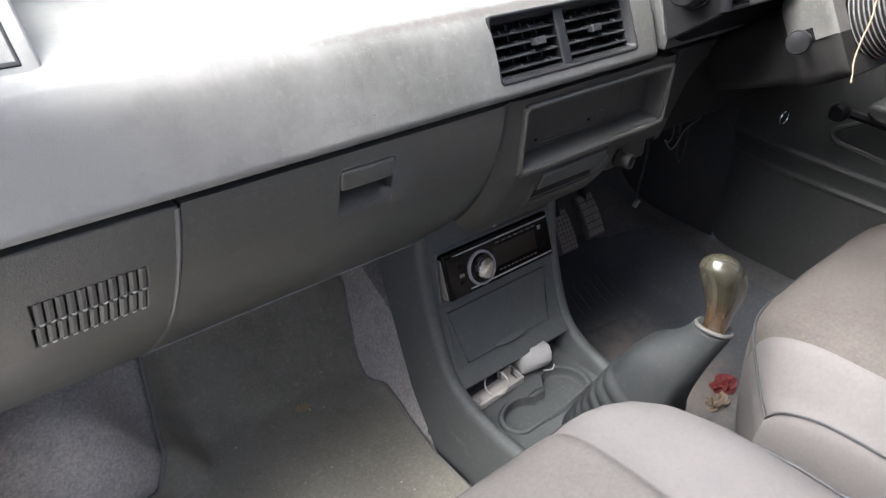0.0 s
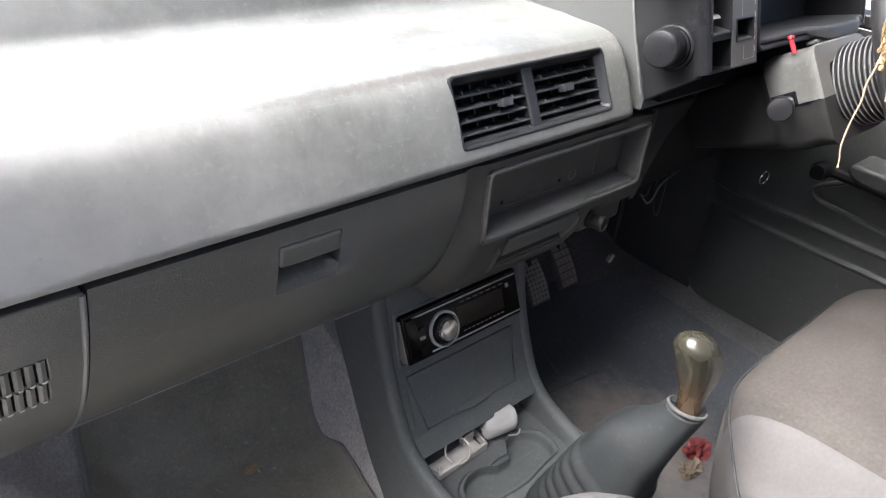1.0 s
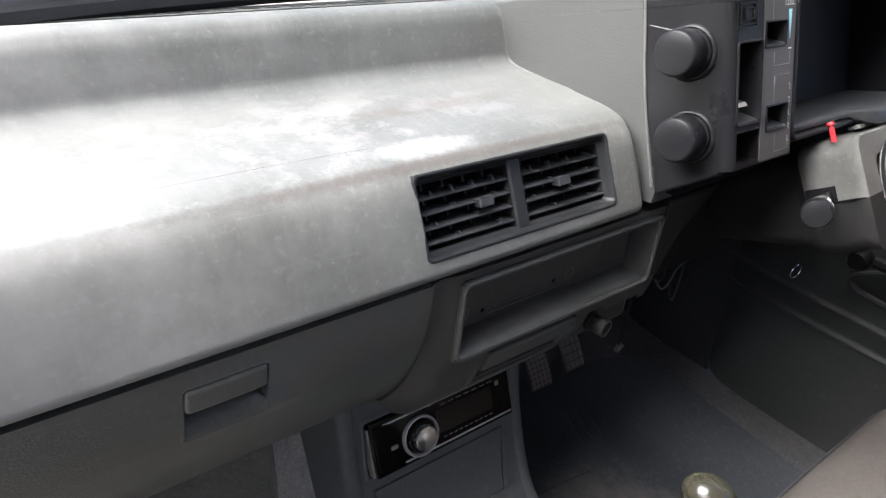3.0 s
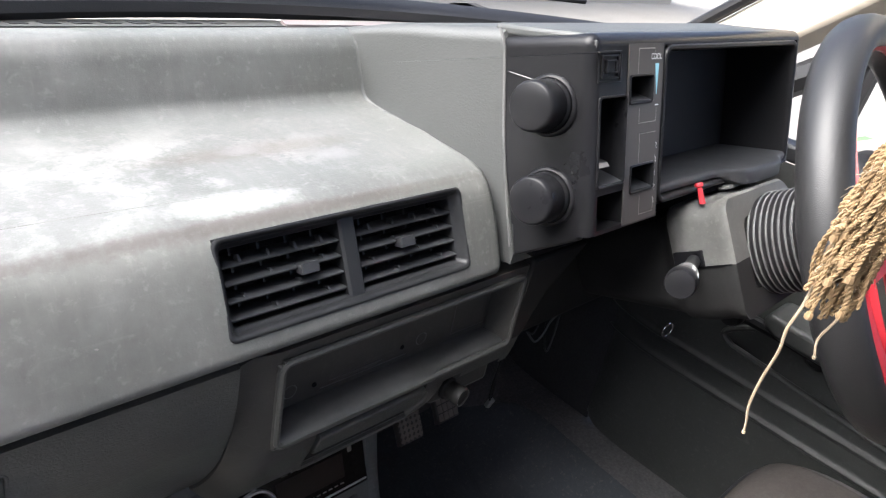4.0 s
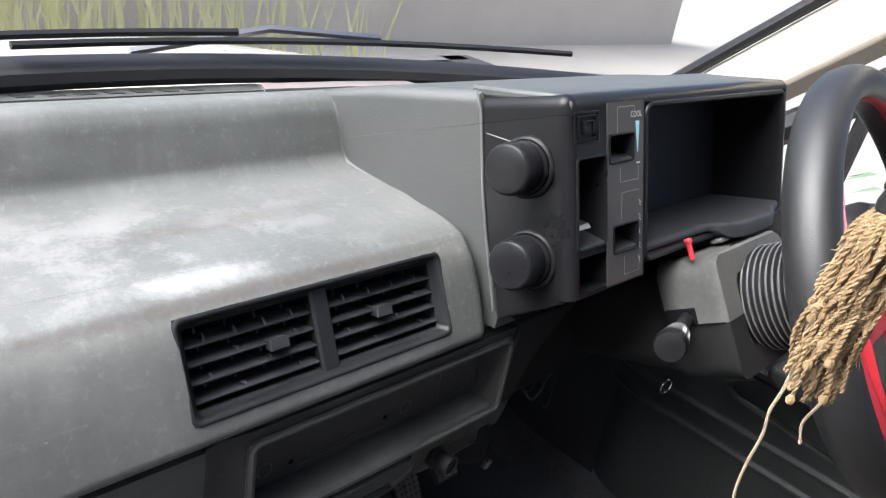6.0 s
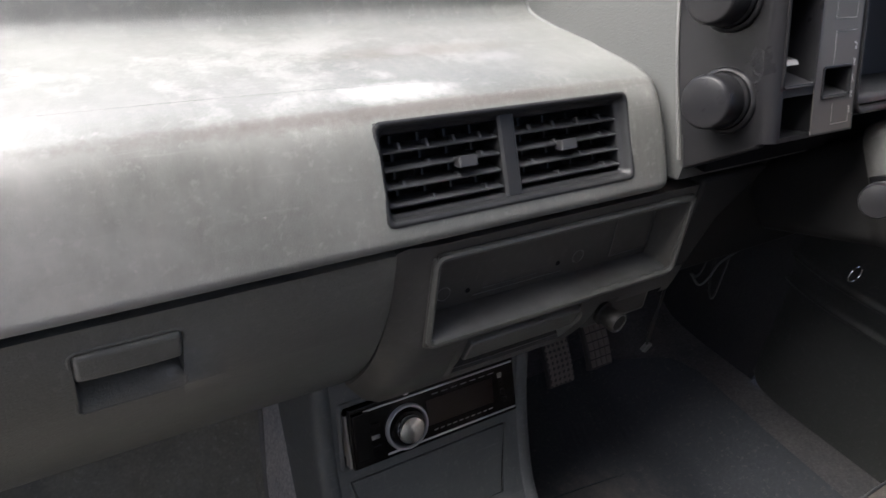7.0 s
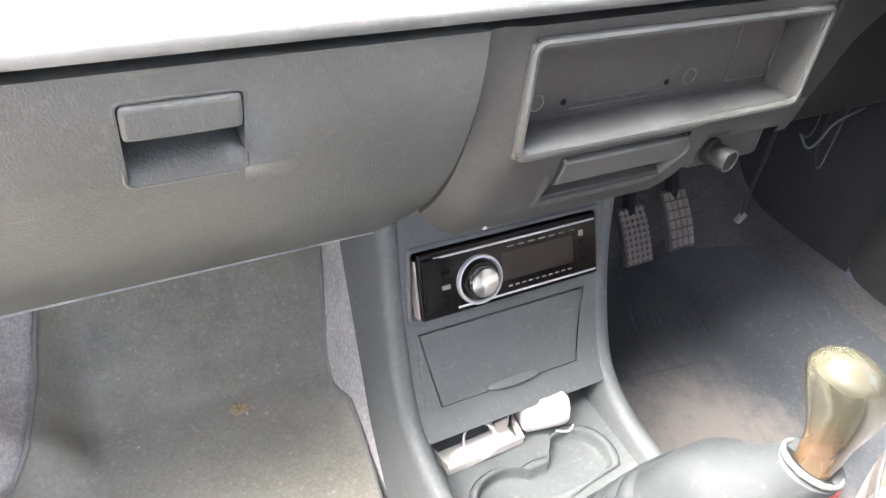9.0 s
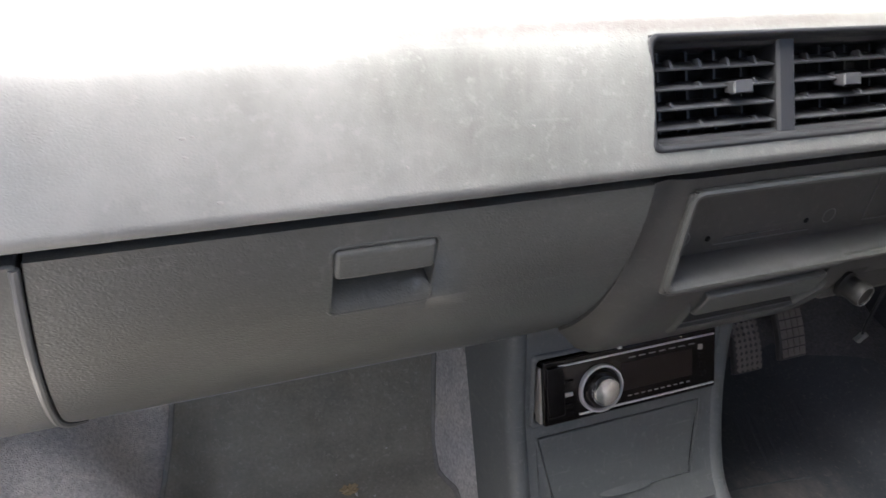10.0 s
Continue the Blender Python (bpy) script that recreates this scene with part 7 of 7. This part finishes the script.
def build_tassel():
    rng = random.Random(11)
    x, y = 0.0105, -0.2465
    ts = thing("hanging_ornament", "tan cord tassel on a string of black beads", "ornament", (x, y, 0.6))
    # beads up to the mirror
    for k in range(58):
        z = 0.709 + 0.0042 * k
        for s in (-1, 1):
            bx = x + 0.002 * s + 0.0015
            part("bead", turned([(0.0, -0.0023), (0.0011, -0.0021), (0.0019, -0.0014), (0.0023, 0.0), (0.0019, 0.0014), (0.0011, 0.0021), (0.0, 0.0023)], (bx, y + 0.0005 + s * (0.0026 + 0.0006 * math.sin(k)), z), (0.2, 0.1, 1), 12), bead_black, ts)
    part("knot_cap", turned([(0.0, 0.0), (0.0052, 0.001), (0.0056, 0.008), (0.004, 0.014), (0.0, 0.015)], (x + 0.004, y, 0.695), (0, 0, 1), 16), bead_black, ts, "black cord binding")
    for k in range(100):
        a, r = rng.uniform(0, 6.28), 0.001 + 0.0088 * math.sqrt(rng.random())
        foot = 0.66 - 0.044 * rng.random() ** 1.5
        dx, dy = r * math.cos(a), r * math.sin(a)
        j1, j2, j3 = (rng.uniform(-0.003, 0.003) for _ in range(3))
        pts = [(x + 0.004 + dx * 0.4, y + dy * 0.4, 0.701), (x + 0.003 + dx * 0.95 + j1, y + dy * 0.9 + j2, 0.688), (x + 0.001 + dx * 1.2 + j2, y + dy * 1.1 + j3, 0.668), (x + dx * 1.12 + j3, y + dy * 1.1 + j1, (0.668 + foot) / 2), (x + dx * 1.15 - 0.001 + j1 * 1.6, y + dy * 1.1 + j3, foot)]
        cord = part("cord", twist(bmesh.new(), pts, rng.uniform(0.0007, 0.0012), rng.uniform(10, 19)), rope_tan, ts)
        if k % 3 == 0:
            part("frayed_end", turned([(0.0, 0.0), (0.0016, 0.0004), (0.0019, 0.002), (0.0012, 0.0036), (0.0, 0.004)], Vector(pts[-1]) - Vector((0, 0, 0.0028)), (0, 0, 1), 7), rope_tan, cord)
    bm = bmesh.new()
    for k in range(420):
        a, r = rng.uniform(0, 6.28), 0.006 + 0.005 * rng.random()
        p = Vector((x + 0.001 + r * math.cos(a), y + r * math.sin(a), rng.uniform(0.64, 0.69)))
        d = Vector((rng.uniform(-1, 1), rng.uniform(-1, 1), rng.uniform(-1.6, 0.4))).normalized() * rng.uniform(0.002, 0.006)
        tube([p, p + d * 0.6, p + d + Vector((0, 0, -0.001))], 0.00016, 3, bm)
    part("fuzz", bm, string_pale, ts, "loose pale fibres")
    for pts in (LONG, SHORT):
        line = smooth_line(pts, 6)
        part("loose_string", tube(line, [0.00085 - 0.0003 * i / len(line) for i in range(len(line))], 6), string_pale, ts, "frayed pale string")
        part("string_knot", turned([(0.0, 0.0), (0.0008, 0.0004), (0.0009, 0.0016), (0.0, 0.0022)], line[-1] - Vector((0, 0, 0.0012)), (0, 0, 1), 8), string_pale, ts)
    return ts


build_tassel()
mirror = thing("rear_view_mirror", "black rear-view mirror under the roof", "mirror", (0.0, -0.23, 0.97))
part("housing", slab(-0.11, 0.11, -0.255, -0.228, 0.95, 1.005), rubber_black, mirror, "", bevel=0.012, segments=3)
part("mirror_glass", slab(-0.1, 0.1, -0.258, -0.2555, 0.956, 0.999), chrome, mirror)
part("stem", tube([(0, -0.23, 0.99), (0, -0.2, 1.03)], 0.008, 8), rubber_black, mirror)


# ---------- footwells ----------
def mat_sheet(outline_l, outline_r, ys, lift, material_, name, label, waves=0.0):
    rows = []
    rng = random.Random(5)
    for y in ys:
        l = np.interp(y, [p[0] for p in outline_l], [p[1] for p in outline_l])
        r = np.interp(y, [p[0] for p in outline_r], [p[1] for p in outline_r])
        rows.append([(l + (r - l) * t, y, max(tunnel(l + (r - l) * t, y), floor_z(y)) + lift + waves * (math.sin(9 * t + 14 * y) + 9 * math.exp(-((t - 0.1) / 0.045) ** 2) * max(0.0, min(1.0, (y - 0.255) / 0.03)) + 3 * math.exp(-((y - 0.31 + 0.1 * t) / 0.012) ** 2) * max(0.0, t - 0.78) * 4 + 3 * math.exp(-((y - 0.262 + 0.25 * t) / 0.01) ** 2) * max(0.0, min(1.0, (0.3 - t) / 0.2))) + (0.045 * max(0.0, t - 0.85) if waves else 0.0)) for t in steps(0, 1, 30)])
    bm = loft(rows, False, False)
    made = bmesh.ops.extrude_face_region(bm, geom=bm.faces[:])
    for v in made["geom"]:
        if isinstance(v, bmesh.types.BMVert):
            v.co.z += 0.004
    return lone(name, bm, material_, label, "floor mat", angle=50)


MAT_L = [(-0.3, -0.5), (0.15, -0.49), (0.18, -0.46), (0.2, -0.44), (0.226, -0.421), (0.25, -0.417), (0.29, -0.407), (0.33, -0.398), (0.37, -0.388), (0.44, -0.376)]
MAT_R = [(-0.3, -0.135), (0.06, -0.128), (0.1, -0.121), (0.15, -0.114), (0.19, -0.112), (0.23, -0.118), (0.27, -0.111), (0.31, -0.102), (0.34, -0.1), (0.36, -0.106), (0.37, -0.118), (0.378, -0.14)]
pm = mat_sheet(MAT_L, MAT_R, steps(-0.3, 0.376, 80), 0.009, mat_rubber, "passenger_mat", "dusty grey rubber mat in the passenger footwell", 0.0006)
for side, y0, y1 in ((MAT_L, -0.12, 0.376), (MAT_R, -0.2, 0.376)):
    pts = []
    for y in steps(y0, y1, 70):
        xx = float(np.interp(y, [p[0] for p in side], [p[1] for p in side]))
        pts.append((xx, y, max(tunnel(xx, y), floor_z(y)) + (0.0115 if side is MAT_L else 0.018)))
    part("mat_binding", tube(pts, 0.0032, 8), mat_edge, pm, "paler bound edge")
dm = mat_sheet([(-0.3, 0.14), (0.1, 0.135), (0.26, 0.15), (0.29, 0.2)], [(-0.3, 0.5), (0.03, 0.512), (0.14, 0.52), (0.19, 0.508), (0.24, 0.47), (0.29, 0.44)], steps(-0.3, 0.29, 40), 0.005, mat_navy, "driver_mat", "muddy navy mat in the driver's footwell")
for k in range(6):
    pts = smooth_line([(0.321 + 0.021 * k - 0.056 * t, 0.228 - 0.13 * t, floor_z(0.228 - 0.13 * t) + 0.0042) for t in (0.0, 0.3, 0.65, 1.0)], 4)
    part("ridge", tube(pts, [0.001 + 0.0056 * math.sin(math.pi * i / (len(pts) - 1)) ** 0.5 for i in range(len(pts))], 12), mat_navy, dm)
part("mat_seam", tube([(0.2, 0.106, floor_z(0.1) + 0.009), (0.27, 0.099, floor_z(0.1) + 0.009), (0.335, 0.091, floor_z(0.1) + 0.009)], 0.0014, 6), mat_navy, dm)


def crumpled(name, at, size, mat_, label, cat, seed, fold=0.25):
    rng = random.Random(seed)
    bm = bmesh.new()
    bmesh.ops.create_icosphere(bm, subdivisions=3 if fold > 0.3 else 2, radius=1.0)
    for v in bm.verts:
        k = 0.95 + fold * (2 * rng.random() - 1)
        v.co = Vector(at) + Vector((v.co.x * size[0] * k, v.co.y * size[1] * k, (v.co.z + 0.75) * size[2] * k))
    return lone(name, bm, mat_, label, cat, angle=20)


zf = floor_z(0.235) + 0.0135
crumpled("dry_leaf", (-0.224, 0.236, zf), (0.0095, 0.0065, 0.003), dry_leaf, "crumbled dry ochre leaf on the rubber mat", "leaf", 1, 0.5)
crumpled("torn_paper", (-0.2165, 0.2285, zf), (0.0015, 0.0034, 0.0012), paper_white, "torn white scrap beside the dry leaf", "scrap", 2)
rng = random.Random(21)
for k in range(16):
    y = rng.uniform(-0.02, 0.3)
    x = rng.uniform(-0.38, -0.14)
    crumpled("crumb", (x, y, floor_z(y) + 0.0135), (rng.uniform(0.0008, 0.0022), rng.uniform(0.0007, 0.0013), 0.0008), white_worn if k % 3 else dry_leaf, "tiny pale crumb of dirt on the rubber mat", "crumb", k)
crumpled("red_wrapper", (0.311, -0.114, -0.046), (0.022, 0.016, 0.009), red_cloth, "crumpled red wrapper beside the gear lever", "wrapper", 7, 0.4)
crumpled("tan_wrapper", (0.272, -0.128, -0.046), (0.022, 0.013, 0.006), tan_paper, "crumpled tan paper beside the gear lever", "paper", 8, 0.4)
crumpled("foam_pad", (-0.56, 0.297, 0.152), (0.03, 0.018, 0.014), tan_paper, "pale foam pad stuck on the kick panel", "foam pad", 9)


def build_pedal(name, cx, cy, cz, w, h, label, lines, lean):
    pd = thing(name, label, "pedal", (cx, cy, cz))
    tilt = Vector((0.0, 0.6, 0.8)).normalized()
    nn = Vector((0.0, -0.9, 0.45))
    nn = (nn - tilt * nn.dot(tilt)).normalized()
    across = tilt.cross(nn)
    across = across if across.x > 0 else -across
    rows = []
    for s in steps(-1, 1, 8):
        bend = -0.004 * s * s
        rows.append([Vector((cx, cy, cz)) + tilt * s * h / 2 + across * (dx * w / 2) + nn * (o + bend) for dx, o in ((-1, 0.006), (1, 0.006), (1, -0.004), (-1, -0.004))])
    part("pad", loft(rows), pedal_rubber, pd, "worn rubber pad", bevel=0.002)
    for i in range(lines[0]):
        for j in range(lines[1]):
            x = (i + 0.5) / lines[0] - 0.5
            s = (j + 0.5) / lines[1] * 2 - 1
            q = Vector((cx, cy, cz)) + across * (x * w * 0.92) + tilt * s * h * 0.47 + nn * (0.0062 - 0.004 * s * s)
            part("tread", slab(-w / lines[0] * 0.36, w / lines[0] * 0.36, -0.0012, 0.0012, -h / lines[1] * 0.38, h / lines[1] * 0.38, None, Matrix.Translation(q) @ Matrix((across, -nn, tilt)).transposed().to_4x4() @ Matrix.Rotation(radians(lean), 4, "Y")), tread_brown, pd)
    part("arm", tube(smooth_line([Vector((cx, cy, cz)) + tilt * h * 0.3 - nn * 0.004, (cx, cy + 0.05, cz + 0.1), (cx - 0.01, cy + 0.1, cz + 0.22), (cx - 0.01, cy + 0.1, cz + 0.3)], 5), 0.008, 8), shade_dark, pd, "dark painted arm")
    return pd


build_pedal("clutch_pedal", 0.276, 0.209, 0.091, 0.043, 0.074, "worn rubber clutch pedal in the footwell", (5, 9), 38)
build_pedal("brake_pedal", 0.344, 0.209, 0.1, 0.042, 0.078, "worn rubber brake pedal in the footwell", (4, 6), 0)


def build_loom():
    lm = thing("wiring_loom", "loose dark wires hanging under the dash", "wiring", (0.3, 0.09, 0.3))
    for pts, r, m in (([(0.3, 0.1, 0.34), (0.29, 0.09, 0.27), (0.283, 0.088, 0.225), (0.29, 0.09, 0.2), (0.297, 0.095, 0.23), (0.302, 0.1, 0.34)], 0.0016, rubber_black),
                      ([(0.32, 0.085, 0.295), (0.335, 0.08, 0.278), (0.35, 0.08, 0.285), (0.37, 0.085, 0.297), (0.42, 0.09, 0.305)], 0.0013, console_grey),
                      ([(0.32, 0.085, 0.295), (0.33, 0.083, 0.29), (0.34, 0.085, 0.3), (0.345, 0.09, 0.33)], 0.0014, rubber_black),
                      ([(0.38, 0.1, 0.33), (0.37, 0.09, 0.27), (0.39, 0.09, 0.24), (0.41, 0.1, 0.32)], 0.0014, rubber_black)):
        part("wire", tube(smooth_line(pts, 6), r, 6), m, lm)
    part("connector", slab(-0.004, 0.004, -0.003, 0.003, -0.007, 0.006, None, Matrix.Translation((0.29, 0.09, 0.196)) @ pose(0, 0, 0, 10, 25, 0)), steel, lm, "bare metal connector", bevel=0.001)
    return lm


build_loom()
